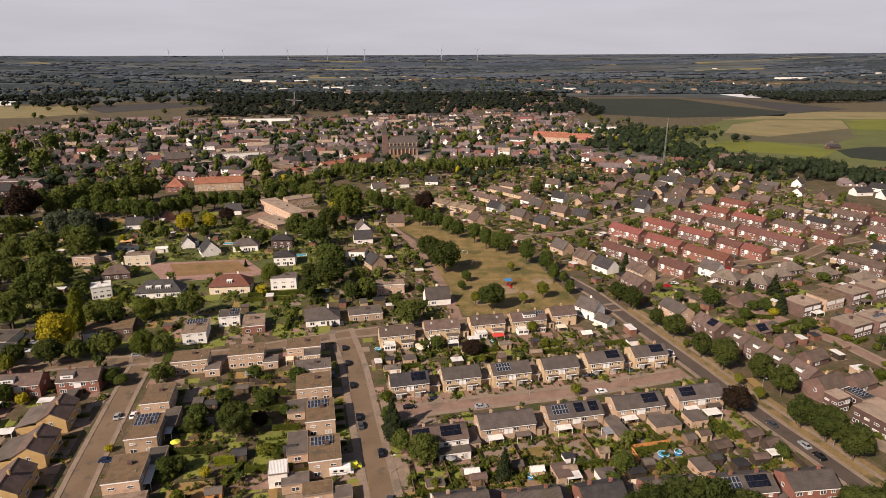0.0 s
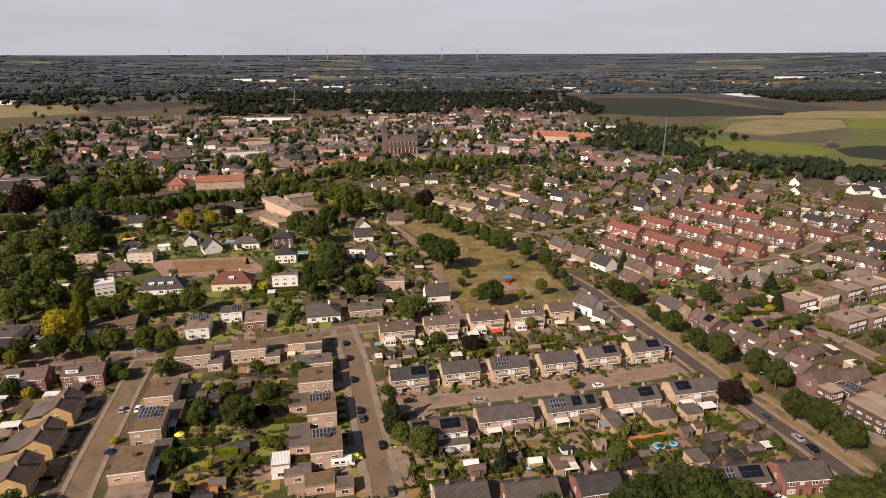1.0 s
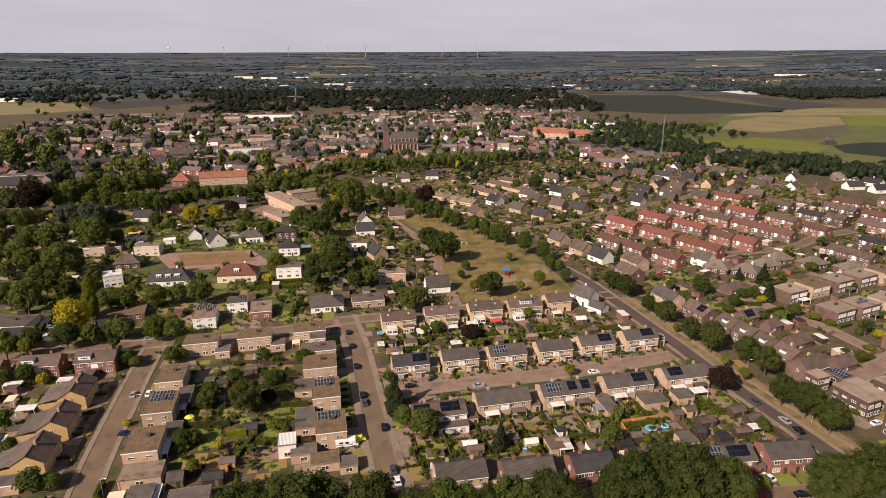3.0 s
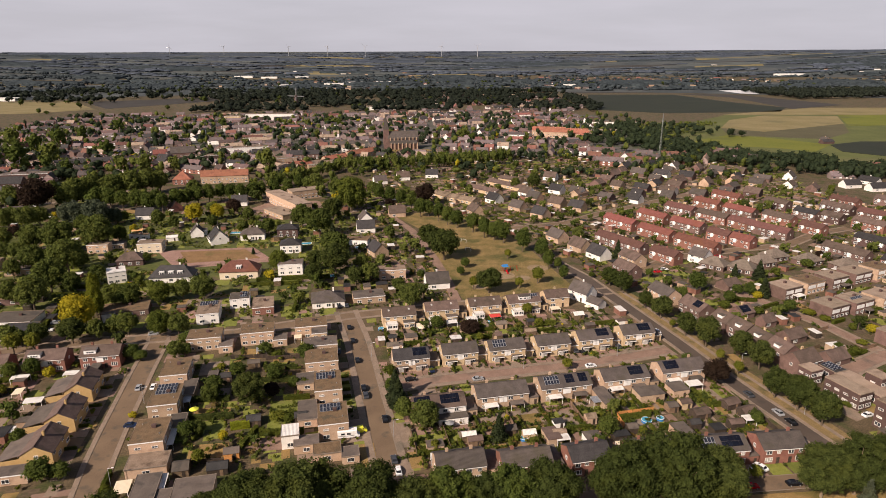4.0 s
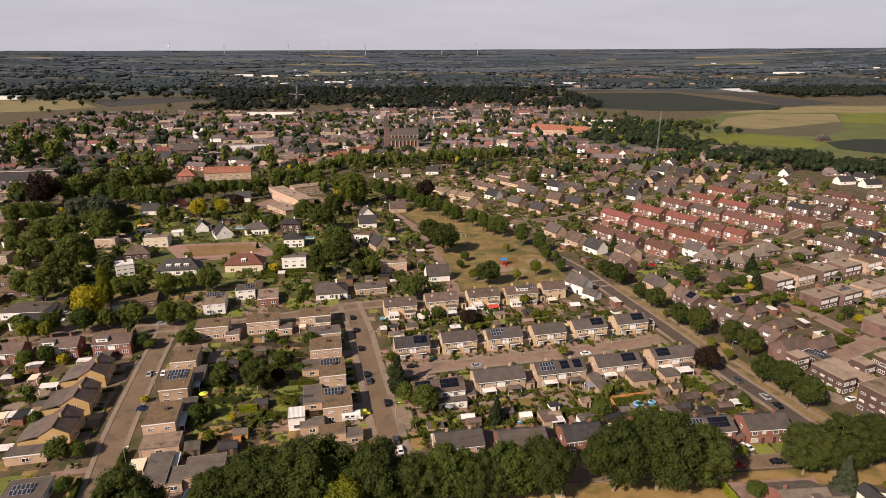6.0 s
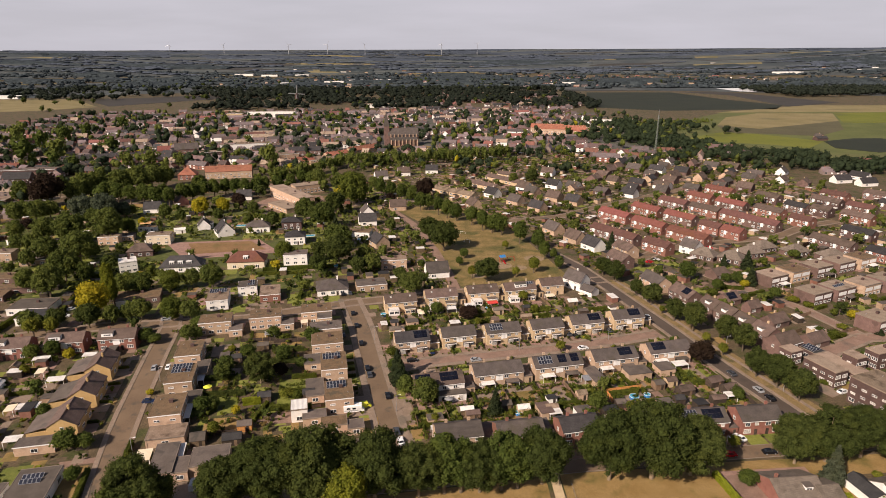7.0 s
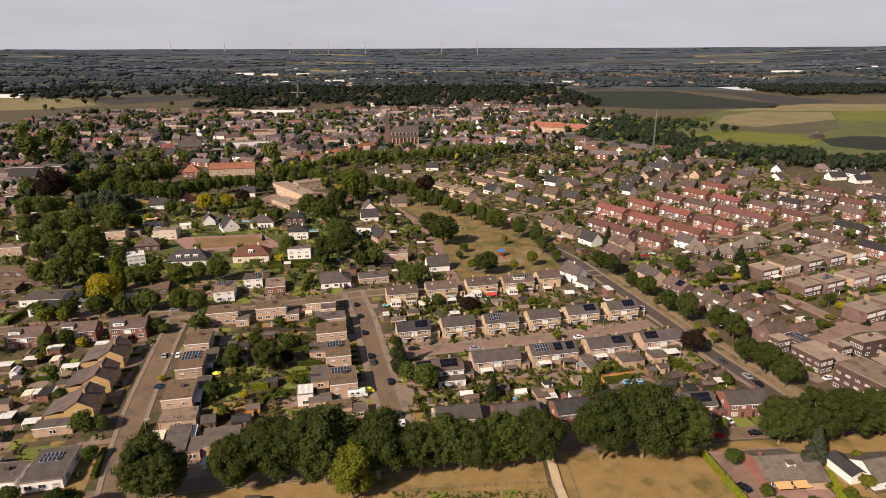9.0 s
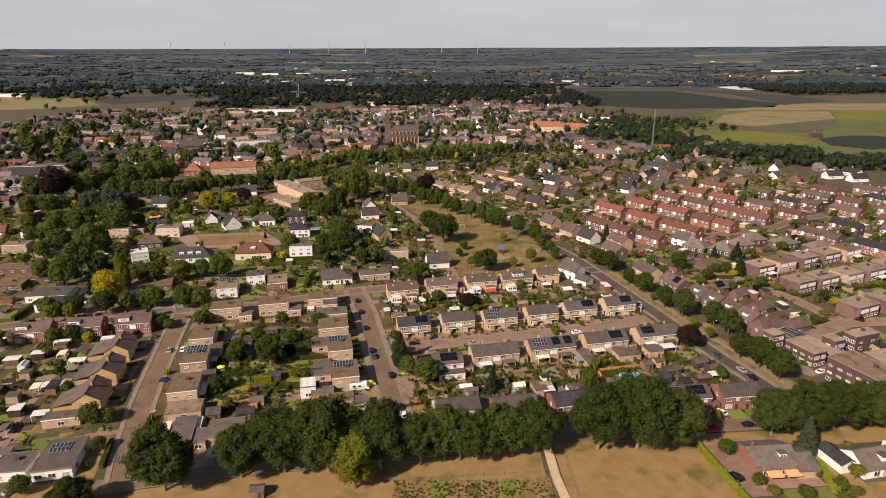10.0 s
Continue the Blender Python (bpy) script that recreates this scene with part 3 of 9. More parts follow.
def window_mesh(w, h, glass, bars):
    key = (round(w, 2), round(h, 2), glass.name, bars)
    if key not in _windows:
        f = pane_grid(Geo(), w, h, bars, 0.09, 0.09, -0.08, 0.0)
        p = Geo().poly([(-w / 2 + 0.09, -0.03, 0.09), (w / 2 - 0.09, -0.03, 0.09), (w / 2 - 0.09, -0.03, h - 0.09), (-w / 2 + 0.09, -0.03, h - 0.09)])
        sill = Geo().box(-w / 2 - 0.06, w / 2 + 0.06, -0.15, 0, -0.09, 0)
        _windows[key] = f.mesh("window", WHITE_PAINT), p.mesh("pane", glass), sill.mesh("sill", KERB)
    return _windows[key]


def far_window_mesh(w, h, bars):
    key = (round(w, 1), round(h, 1), bars)
    if key not in _windows:
        _windows[key] = pane_grid(Geo(), w, h, bars, 0.12, 0.14, -0.07, -0.01, 1).mesh("window", [WHITE_PAINT, GLASS])
    return _windows[key]


FOOT = []                                     # where houses stand: x, y, half length, half depth, turn


def stands(x, y, L, D, turn):
    FOOT.append((x, y, L / 2, D / 2, math.cos(radians(turn)), math.sin(radians(turn))))


def free(x, y, gap=1.0):
    """True where no house stands within the gap."""
    for fx, fy, a, b, c, s in FOOT:
        dx, dy = x - fx, y - fy
        if abs(dx) < 60 and abs(dy) < 60 and abs(dx * c + dy * s) < a + gap and abs(dy * c - dx * s) < b + gap:
            return False
    return True


def window(parent, face, u, z, w, h, L, D, bars=2, glass=None, near=True):
    """A framed window with its pane on one face of a house: f front, b back, l and r the ends."""
    at = {"f": pose(u, -D / 2, z), "b": pose(-u, D / 2, z, 0, 0, 180), "r": pose(L / 2, u, z, 0, 0, 90), "l": pose(-L / 2, -u, z, 0, 0, -90)}[face]
    fr, pn, sl = window_mesh(w, h, glass or (CURTAIN if (u * 7.3 + z * 3.1) % 1 < 0.35 else GLASS), bars)
    if not near or parent.matrix_basis.translation.y > 195:
        return part("window", far_window_mesh(w, h, bars), None, parent, at=at)
    ob = part("window", fr, None, parent, at=at)
    part("pane", pn, None, ob)
    part("sill", sl, None, ob)
    return ob


def door(parent, face, u, L, D, w=1.0, h=2.15, colour=None):
    at = {"f": pose(u, -D / 2, 0), "b": pose(-u, D / 2, 0, 0, 0, 180), "r": pose(L / 2, u, 0, 0, 0, 90), "l": pose(-L / 2, -u, 0, 0, 0, -90)}[face]
    return part("door", Geo().box(-w / 2, w / 2, -0.05, 0, 0.05, h), colour or DARK_WOOD, parent, at=at)


def gable_walls(L, D, eave, ridge):
    return Geo().prism([(-D / 2, 0), (D / 2, 0), (D / 2, eave), (0, ridge), (-D / 2, eave)], -L / 2, L / 2)


def gable_roof(L, D, eave, ridge, over=0.35, verge=0.2, th=0.18):
    s = (ridge - eave) / (D / 2)
    g = Geo()
    e = eave - over * s
    for sg in (-1, 1):
        p = [(sg * (D / 2 + over), e + 0.03), (0, ridge + 0.03), (0, ridge + th + 0.03), (sg * (D / 2 + over), e + th + 0.03)]
        g.prism(p if sg < 0 else p[::-1], -L / 2 - verge, L / 2 + verge)
    g.box(-L / 2 - verge, L / 2 + verge, -0.14, 0.14, ridge + th - 0.02, ridge + th + 0.1)
    return g


def hip_roof(L, D, eave, ridge, over=0.5, short=None):
    a, b = L / 2 + over, D / 2 + over
    c = max(0.0, L / 2 - (short or D / 2))
    A, B, C_, D_ = (-a, -b, eave), (a, -b, eave), (a, b, eave), (-a, b, eave)
    R, S = (-c, 0, ridge), (c, 0, ridge)
    g = Geo()
    g.poly([A, B, S, R]).poly([B, C_, S]).poly([C_, D_, R, S]).poly([D_, A, R])
    g.box(-a, a, -b, b, eave - 0.16, eave - 0.003)
    return g


_chimney = Geo().box(-0.4, 0.4, -0.28, 0.28, -1.2, 1.0).box(-0.48, 0.48, -0.36, 0.36, 1.0, 1.12).box(-0.25, -0.05, -0.1, 0.1, 1.12, 1.4).box(0.08, 0.26, -0.1, 0.1, 1.12, 1.35)
CHIMNEYS = {m.name: _chimney.mesh("chimney", m) for m in (BRICK_CREAM, BRICK_TAN, BRICK_RED, BRICK_BROWN, WHITE_WALL, BRICK_YELLOW)}
_pan = Geo().box(-0.5, 0.5, -0.82, 0.82, 0, 0.05).mesh("solar_panel", PANEL)
_pan_b = Geo().box(-0.42, 0.42, -0.74, 0.74, 0, 0.05, 0).box(-0.5, 0.5, -0.82, 0.82, -0.01, 0.04, 1).mesh("solar_panel", [PANEL_BLUE, STEEL])
_sky = Geo().box(-0.4, 0.4, -0.55, 0.55, 0, 0.07, 0).box(-0.33, 0.33, -0.48, 0.48, 0.07, 0.08, 1).mesh("skylight", [GREY_PAINT, CURTAIN])


def on_slope(u, d, D, eave, ridge, up=0.24, side=-1):
    """A place on a gable roof: u along the ridge, d metres out from it on plan."""
    a = math.degrees(math.atan2(ridge - eave, D / 2))
    return pose(u, side * d, ridge - d * (ridge - eave) / (D / 2) + up, a if side < 0 else -a, 0, 0)


def solar(parent, u0, cols, rows, D, eave, ridge, blue=False, d0=1.2, side=-1):
    """Rows of solar panels, each a part, on the slope that the camera's side of the roof shows."""
    k = math.cos(math.atan2(ridge - eave, D / 2))
    for i in range(cols):
        for j in range(rows):
            part("solar_panel", _pan_b if blue else _pan, None, parent, "" if i or j else "dark blue glass solar panel", at=on_slope(u0 + i * 1.06, (d0 + j * 1.72) * k, D, eave, ridge, side=side))


def flat_solar(parent, u0, v0, cols, rows, z):
    for i in range(cols):
        for j in range(rows):
            part("solar_panel", _pan_b, None, parent, at=pose(u0 + i * 1.1, v0 + j * 2.2, z + 0.35, 18, 0, 0))


def dormer(ob, x0, x1, y0, y1, z0, z1, label="white dormer box", lid=None):
    """A boxed dormer with its own flat lid."""
    d = part("dormer", Geo().box(x0, x1, y0, y1, z0, z1), WHITE_PAINT, ob, label)
    part("lid", Geo().box(x0 - 0.12, x1 + 0.12, y0 - 0.15, y1 + 0.05, z1, z1 + 0.12), lid or FELT, d)
    return d


def gable_house(x, y, turn, L=14, D=8.6, eave=5.2, ridge=7.5, wall=BRICK_CREAM, roof=ROOF_GREY, label="", group="", units=2, detail=2, chimneys=None, white=True, name="house", upper=True):
    """A house or row of houses under one tiled gable roof; its front looks along -y before the turn."""
    stands(x, y, L, D, turn)
    ob = thing(name, x, y, 0, turn, label, "house", group)
    part("wall", gable_walls(L, D, eave, ridge), wall, ob)
    part("roof", gable_roof(L, D, eave, ridge), roof, ob)
    w = L / units
    ch = CHIMNEYS.get(wall.name, CHIMNEYS[BRICK_CREAM.name])
    for u in (chimneys if chimneys is not None else [-L / 2 + w * (k + 0.5) for k in range(units)]):
        part("chimney", ch, None, ob, at=pose(u, 0.5, ridge))
    for k in range(units):
        c = -L / 2 + w * (k + 0.5)
        sg = 1 if k % 2 else -1
        if detail >= 1:
            if upper:
                window(ob, "f", c - w * 0.22, 3.25, 1.7, 1.25, L, D, 2, near=detail > 1)
                window(ob, "f", c + w * 0.22, 3.45, 1.2, 1.05, L, D, 2, near=detail > 1)
            window(ob, "f", c + sg * w * 0.2, 0.75, 2.3, 1.5, L, D, 3, near=detail > 1)
        if detail >= 2:
            door(ob, "f", c - sg * w * 0.22, L, D)
            if white:
                part("facade_panel", Geo().box(c - sg * w * 0.43 - 0.75, c - sg * w * 0.43 + 0.75, -D / 2 - 0.05, -D / 2, 2.5, 5.0), WHITE_PAINT, ob, "white painted panel")
            window(ob, "b", c - 1.5, 3.3, 1.6, 1.2, L, D, near=False)
            window(ob, "b", c + 1.5, 0.8, 2.2, 1.4, L, D, 3, near=False)
            part("gutter", Geo().box(c - w / 2, c + w / 2, -D / 2 - 0.5, -D / 2 - 0.36, eave - 0.34, eave - 0.2), WHITE_PAINT, ob)
    if detail >= 1 and upper:
        window(ob, "r", 0, 3.2, 1.1, 1.2, L, D, near=detail > 1)
        if detail >= 2:
            window(ob, "l", 0, 3.2, 1.1, 1.2, L, D)
    return ob


def hip_house(x, y, turn, L=13, D=9, eave=4.6, ridge=8.0, wall=WHITE_WALL, roof=ROOF_DARK, label="", group="villas", short=None, dormers=0):
    stands(x, y, L, D, turn)
    ob = thing("villa", x, y, 0, turn, label, "house", group)
    part("wall", Geo().box(-L / 2, L / 2, -D / 2, D / 2, 0, eave), wall, ob)
    part("roof", hip_roof(L, D, eave, ridge, short=short), roof, ob)
    part("chimney", CHIMNEYS[WHITE_WALL.name], None, ob, at=pose(L * 0.18, 0.4, ridge - 0.2))
    for k in range(3):
        c = L * (k - 1) * 0.31
        window(ob, "f", c, 0.7, 2.0, 1.6, L, D, 2, near=False)
        if eave > 4 and not dormers:
            window(ob, "f", c, 3.0, 1.4, 1.2, L, D, 2, near=False)
    window(ob, "r", 0, 0.8, 1.6, 1.5, L, D, near=False)
    window(ob, "l", 0, 0.8, 1.6, 1.5, L, D, near=False)
    for k in range(dormers):
        c = L * 0.62 * ((k + 0.5) / dormers - 0.5)
        dm = part("dormer", Geo().box(c - 1.25, c + 1.25, -D / 2 + 1.0, -D / 2 + 4.2, eave + 0.5, eave + 2.6), WHITE_PAINT, ob, "white dormer window")
        for u in (-0.55, 0.55):
            part("pane", Geo().box(c + u - 0.4, c + u + 0.4, -D / 2 + 0.95, -D / 2 + 0.99, eave + 1.0, eave + 2.2), GLASS, dm)
        part("lid", Geo().box(c - 1.4, c + 1.4, -D / 2 + 0.8, -D / 2 + 4.2, eave + 2.6, eave + 2.78), WHITE_PAINT, dm)
    door(ob, "f", L * 0.15, L, D)
    return ob


def flat_house(x, y, turn, L=9, D=13, h=5.6, wall=BRICK_TAN, roof=GRAVEL, label="", group="", fascia=WHITE_PAINT, windows=2, storeys=2, name="house", stack=True, ends=True):
    """A box house under a flat roof with a raised edge."""
    stands(x, y, L, D, turn)
    ob = thing(name, x, y, 0, turn, label, "house", group)
    part("wall", Geo().box(-L / 2, L / 2, -D / 2, D / 2, 0, h), wall, ob)
    part("roof", Geo().box(-L / 2 - 0.1, L / 2 + 0.1, -D / 2 - 0.1, D / 2 + 0.1, h, h + 0.12), roof, ob)
    g = Geo()
    a, b, t = L / 2 + 0.14, D / 2 + 0.14, 0.14
    g.box(-a, a, -b, -b + t, h - 0.1, h + 0.2).box(-a, a, b - t, b, h - 0.1, h + 0.2).box(-a, -a + t, -b + t, b - t, h - 0.1, h + 0.2).box(a - t, a, -b + t, b - t, h - 0.1, h + 0.2)
    part("roof_edge", g, GRAVEL if fascia is WHITE_PAINT else fascia, ob)
    part("fascia", Geo().box(-a - 0.01, a + 0.01, -b - 0.06, -b, h - 0.1, h + 0.22), fascia, ob)
    if stack:
        part("chimney", Geo().box(-0.6, 0.6, -0.5, 0.5, h + 0.1, h + 1.0).box(-0.68, 0.68, -0.58, 0.58, h + 1.0, h + 1.1), BRICK_BROWN, ob, at=pose(L * 0.08, D * 0.1, 0))
        for u, v in ((-0.3, 0.25), (0.32, -0.2)) if y < 230 else ():
            part("vent_pipe", Geo().tube((L * u, D * v, h + 0.1), (L * u, D * v, h + 0.55), 0.12, 0.12, 8), STEEL, ob)
    for k in range(windows):
        c = L * ((k + 0.5) / windows - 0.5)
        for s in range(storeys):
            window(ob, "f", c, 0.8 + s * 2.75, 1.7 if s else 2.0, 0.75 if s else 1.3, L, D, 2, near=y < 240)
    if ends:
        for s in range(storeys):
            for v in (-0.28, 0.25):
                window(ob, "r", D * v, 0.8 + s * 2.75, 2.4, 1.4, L, D, 3)
                window(ob, "l", D * v, 0.8 + s * 2.75, 2.4, 1.4, L, D, 3, near=False)
    return ob


def shed(x, y, turn, L=4, D=3, h=2.3, wall=WOOD, roof=FELT, label="small flat-roofed garden shed", group="garden sheds", pitched=0.0):
    ob = thing("shed", x, y, 0, turn, label, "shed", group)
    if pitched:
        part("wall", gable_walls(L, D, h, h + pitched), wall, ob)
        part("roof", gable_roof(L, D, h, h + pitched, 0.2, 0.15, 0.08), roof, ob)
    else:
        part("wall", Geo().box(-L / 2, L / 2, -D / 2, D / 2, 0, h), wall, ob)
        part("roof", Geo().box(-L / 2 - 0.15, L / 2 + 0.15, -D / 2 - 0.15, D / 2 + 0.15, h, h + 0.16), roof, ob)
    part("door", Geo().box(-0.45, 0.45, -0.04, 0, 0.02, min(2.0, h - 0.15)), DARK_WOOD if wall is not DARK_WOOD else WOOD, ob, at=pose(L * 0.2, -D / 2, 0))
    return ob


def canopy(x, y, turn, L=4, D=3, h=2.5, roof=WHITE_ROOF, label="white garden canopy on posts", group="garden canopies"):
    ob = thing("canopy", x, y, 0, turn, label, "canopy", group)
    part("roof", Geo().prism([(-D / 2, h - 0.25), (D / 2, h), (D / 2, h + 0.08), (-D / 2, h - 0.17)], -L / 2, L / 2), roof, ob)
    for u in (-1, 1):
        for v in (-1, 1):
            part("post", Geo().box(-0.06, 0.06, -0.06, 0.06, 0, h - 0.2 if v < 0 else h), WHITE_PAINT, ob, at=pose(u * (L / 2 - 0.15), v * (D / 2 - 0.15), 0))
    return ob


# ---- vehicles ----
def car_meshes(kind):
    b, g = Geo(), Geo()
    if kind == "van":
        prof = [(-2.45, 0.35), (2.45, 0.35), (2.5, 1.0), (2.0, 1.25), (1.35, 2.0), (-2.4, 2.05), (-2.5, 1.0)]
        cab = [(1.36, 1.3), (1.98, 1.28), (1.42, 1.9), (1.0, 1.9), (1.0, 1.3)]
        wb = 1.55
    else:
        prof = [(-2.05, 0.32), (2.05, 0.32), (2.12, 0.62), (1.95, 0.86), (1.0, 0.98), (-1.75, 1.02), (-2.1, 0.9), (-2.13, 0.5)]
        cab = None
        wb = 1.3
    i, wd = 0, 0.86
    n = len(prof)
    for s, inset in ((-wd, 0.0), (wd, 0.0)):
        b.v += [(px, s, pz) for px, pz in prof]
    b.f += [tuple(range(n)), tuple(range(2 * n - 1, n - 1, -1))] + [(k, n + k, n + (k + 1) % n, (k + 1) % n) for k in range(n)]
    b.m += [0] * (n + 2)
    if kind == "van":
        g.box(1.0, 1.5, -0.88, 0.88, 1.3, 1.75).poly([(1.99, -0.75, 1.29), (1.99, 0.75, 1.29), (1.4, 0.75, 1.99), (1.4, -0.75, 1.99)])
    else:
        lo, hi = (-1.72, 1.02, 0.8), (-1.1, 0.2, 0.62)
        z0, z1 = 0.96, 1.46
        q = [(lo[0], -lo[2], z0), (lo[1], -lo[2], z0), (lo[1], lo[2], z0), (lo[0], lo[2], z0)]
        r = [(hi[0], -hi[2], z1), (hi[1], -hi[2], z1), (hi[1], hi[2], z1), (hi[0], hi[2], z1)]
        for k in range(4):
            g.poly([q[k], q[(k + 1) % 4], r[(k + 1) % 4], r[k]])
        b.box(hi[0] - 0.02, hi[1] + 0.02, -hi[2] - 0.02, hi[2] + 0.02, z1 - 0.015, z1 + 0.04)
        for sy in (-1, 1):
            b.tube((hi[1], sy * hi[2], z1), (lo[1], sy * lo[2], z0), 0.05, 0.05, 4).tube((hi[0], sy * hi[2], z1), (lo[0], sy * lo[2], z0), 0.06, 0.06, 4)
            b.tube((-0.4, sy * (hi[2] + 0.01), z1), (-0.4, sy * (lo[2] + 0.01), z0), 0.04, 0.04, 4)
    w = Geo().tube((0, -0.1, 0), (0, 0.1, 0), 0.32, 0.32, 12, 0).tube((0, -0.115, 0), (0, 0.115, 0), 0.2, 0.2, 10, 1)
    lamp = Geo().box(-0.03, 0.04, -0.2, 0.2, -0.08, 0.08)
    return b, g.mesh("glasshouse", CAR_GLASS), w.mesh("wheel", [TYRE, STEEL]), lamp, wb


_cars = {}


def car(x, y, turn, colour, label, kind="car", group="parked cars"):
    if kind not in _cars:
        _cars[kind] = car_meshes(kind) + ({},)
    body, glass, wheel, lamp, wb, made = _cars[kind]
    if colour not in made:
        made[colour] = body.mesh("body", CAR_PAINTS[colour])
    ob = thing("van" if kind == "van" else "car", x, y, 0.02, turn, label, kind, group)
    part("body", made[colour], None, ob)
    part("glasshouse", glass, None, ob)
    if "lamp" not in made:
        made["lamp"] = lamp.mesh("headlight", WHITE_PAINT)
        made["tail"] = lamp.mesh("tail_light", CAR_PAINTS["red"])
    for sx in (-1, 1):
        for sy in (-1, 1):
            part("wheel", wheel, None, ob, at=pose(sx * wb, sy * 0.8, 0.32))
            part("headlight" if sx > 0 else "tail_light", made["lamp"] if sx > 0 else made["tail"], None, ob, at=pose(sx * (2.02 if kind == "car" else 2.44), sy * 0.62, 0.72))
    return ob

# ---- the ground, one sheet to the horizon, that lifts to the far woods ----
def ground_height(x, y):
    d = min(4840.0, math.hypot(x, y))
    return 0.0 if d < 2900 else 125.0 * ((d - 2900) / 2000) ** 1.12


_gv = []
_rings = [0.0] + [150 * 1.135 ** k for k in range(28)]
_rings = [r for r in _rings if r < 4900] + [4900]
_seg = 96
for _r in _rings[1:]:
    _gv += [(_r * math.cos(6.28318 * k / _seg), _r * math.sin(6.28318 * k / _seg), ground_height(_r, 0)) for k in range(_seg)]
_g = Geo()
_g.v = _gv + [(0, 0, 0)]
_g.f = [(len(_gv), k, (k + 1) % _seg) for k in range(_seg)]
for _i in range(len(_rings) - 2):
    _g.f += [(_i * _seg + k, (_i + 1) * _seg + k, (_i + 1) * _seg + (k + 1) % _seg, _i * _seg + (k + 1) % _seg) for k in range(_seg)]
_g.m = [0] * len(_g.f)
LAND = mat("country_land", (0.084, 0.0618, 0.0322), (0.121, 0.0859, 0.049), size=3.2, fine=0.5, c=(0.0551, 0.0591, 0.0174), c_size=9, c_at=0.5, bump=0.4, grain=0.5)
solid("ground", _g, LAND, label="dry mottled ground of gardens and fields", category="ground", kind="structure")


def sheet(name, pts, m, label, z=0.05, th=0.2, kind="structure", category=""):
    """A thin flat piece of the ground's surface."""
    area = sum(pts[k][0] * pts[(k + 1) % len(pts)][1] - pts[(k + 1) % len(pts)][0] * pts[k][1] for k in range(len(pts)))
    return solid(name, Geo().slab(pts if area > 0 else pts[::-1], z - th, z), m, label=label, category=category or name, kind=kind)


def ribbon(line, w):
    """The outline of a strip of width w along a line of places."""
    left, right = [], []
    for k, p in enumerate(line):
        a, b = Vector(line[max(0, k - 1)]), Vector(line[min(len(line) - 1, k + 1)])
        d = (b - a).normalized()
        nrm = Vector((-d.y, d.x)) * w / 2
        left.append((p[0] + nrm.x, p[1] + nrm.y))
        right.append((p[0] - nrm.x, p[1] - nrm.y))
    return left[::-1] + right


ROADS = []


def street(name, line, w, walk_w, label, road=ASPHALT, level=0.05):
    """A carriageway between raised kerbs and slab pavements."""
    ROADS.append(line)
    sheet(name, ribbon(line, w), road, label, level, category="road")
    for sg, nm in ((1, "kerb"), (-1, "kerb")):
        off = []
        pav = []
        for k, p in enumerate(line):
            a, b = Vector(line[max(0, k - 1)]), Vector(line[min(len(line) - 1, k + 1)])
            d = (b - a).normalized()
            nrm = Vector((-d.y, d.x)) * sg
            off.append((p[0] + nrm.x * (w / 2 + 0.07), p[1] + nrm.y * (w / 2 + 0.07)))
            pav.append((p[0] + nrm.x * (w / 2 + 0.14 + walk_w / 2), p[1] + nrm.y * (w / 2 + 0.14 + walk_w / 2)))
        sheet("kerb", ribbon(off, 0.14), KERB, "pale concrete kerb along the street", level + 0.11)
        if walk_w:
            sheet("pavement", ribbon(pav, walk_w), SLABS, "concrete slab pavement beside the street", level + 0.09)


street("road_west", [(-124, 232), (-119.5, 219), (-114.3, 193.2), (-105.8, 155), (-102.1, 139.9), (-95, 116), (-91, 105), (-89.8, 101)], 6.4, 1.4, "worn brown asphalt street between houses")
street("road_middle", [(-46, 252), (-43.2, 242.3), (-40.4, 233.5), (-35.6, 217.4), (-25.7, 176), (-20.3, 154), (-16.4, 138.3), (-10.5, 113)], 6.6, 2.2, "worn brown asphalt street with parked cars")
street("road_cross", [(-20, 182.5), (-0.2, 188.2), (15.7, 191.4), (46.3, 198), (71, 205), (91.2, 211.5)], 5.2, 1.8, "narrow brown paved street between semi-detached houses", PAVER, 0.07)
street("road_north", [(-215, 196), (-171, 213.2), (-150, 219.6), (-123.5, 222.8), (-89.9, 228), (-43.6, 246.5), (4, 258.5), (60, 271), (83, 277)], 6.0, 1.6, "brown asphalt cross street", ASPHALT, 0.06)
street("road_avenue", [(60, 330), (75, 296), (82.1, 269.8), (86.4, 253.9), (96.8, 215.7), (100.7, 199.3), (107.6, 174.4), (110.8, 164.9), (116.5, 145), (118.5, 134)], 5.8, 1.4, "brown-grey asphalt avenue beside a tree strip", DARK_ASPHALT, 0.08)
street("road_south", [(-104, 98), (-85, 102.5), (-65, 106.6), (-40, 110.6), (0, 117.2), (40, 123.4), (84, 128.8), (120, 132.6), (190, 138)], 5.8, 0.0, "grey asphalt street below a row of oaks", ASPHALT, 0.065)
VERGE = [(88, 276), (94.5, 255), (104, 217), (108, 200), (115.5, 175), (119, 164), (126, 140)]
sheet("verge", ribbon(VERGE, 8.0), VERGE_GRASS, "parched yellow grass strip under avenue trees", 0.12)
ROADS.append(VERGE)
sheet("footpath", ribbon([(x + 0.8, y) for x, y in VERGE], 1.5), SLABS, "pale slab path along the avenue", 0.2)

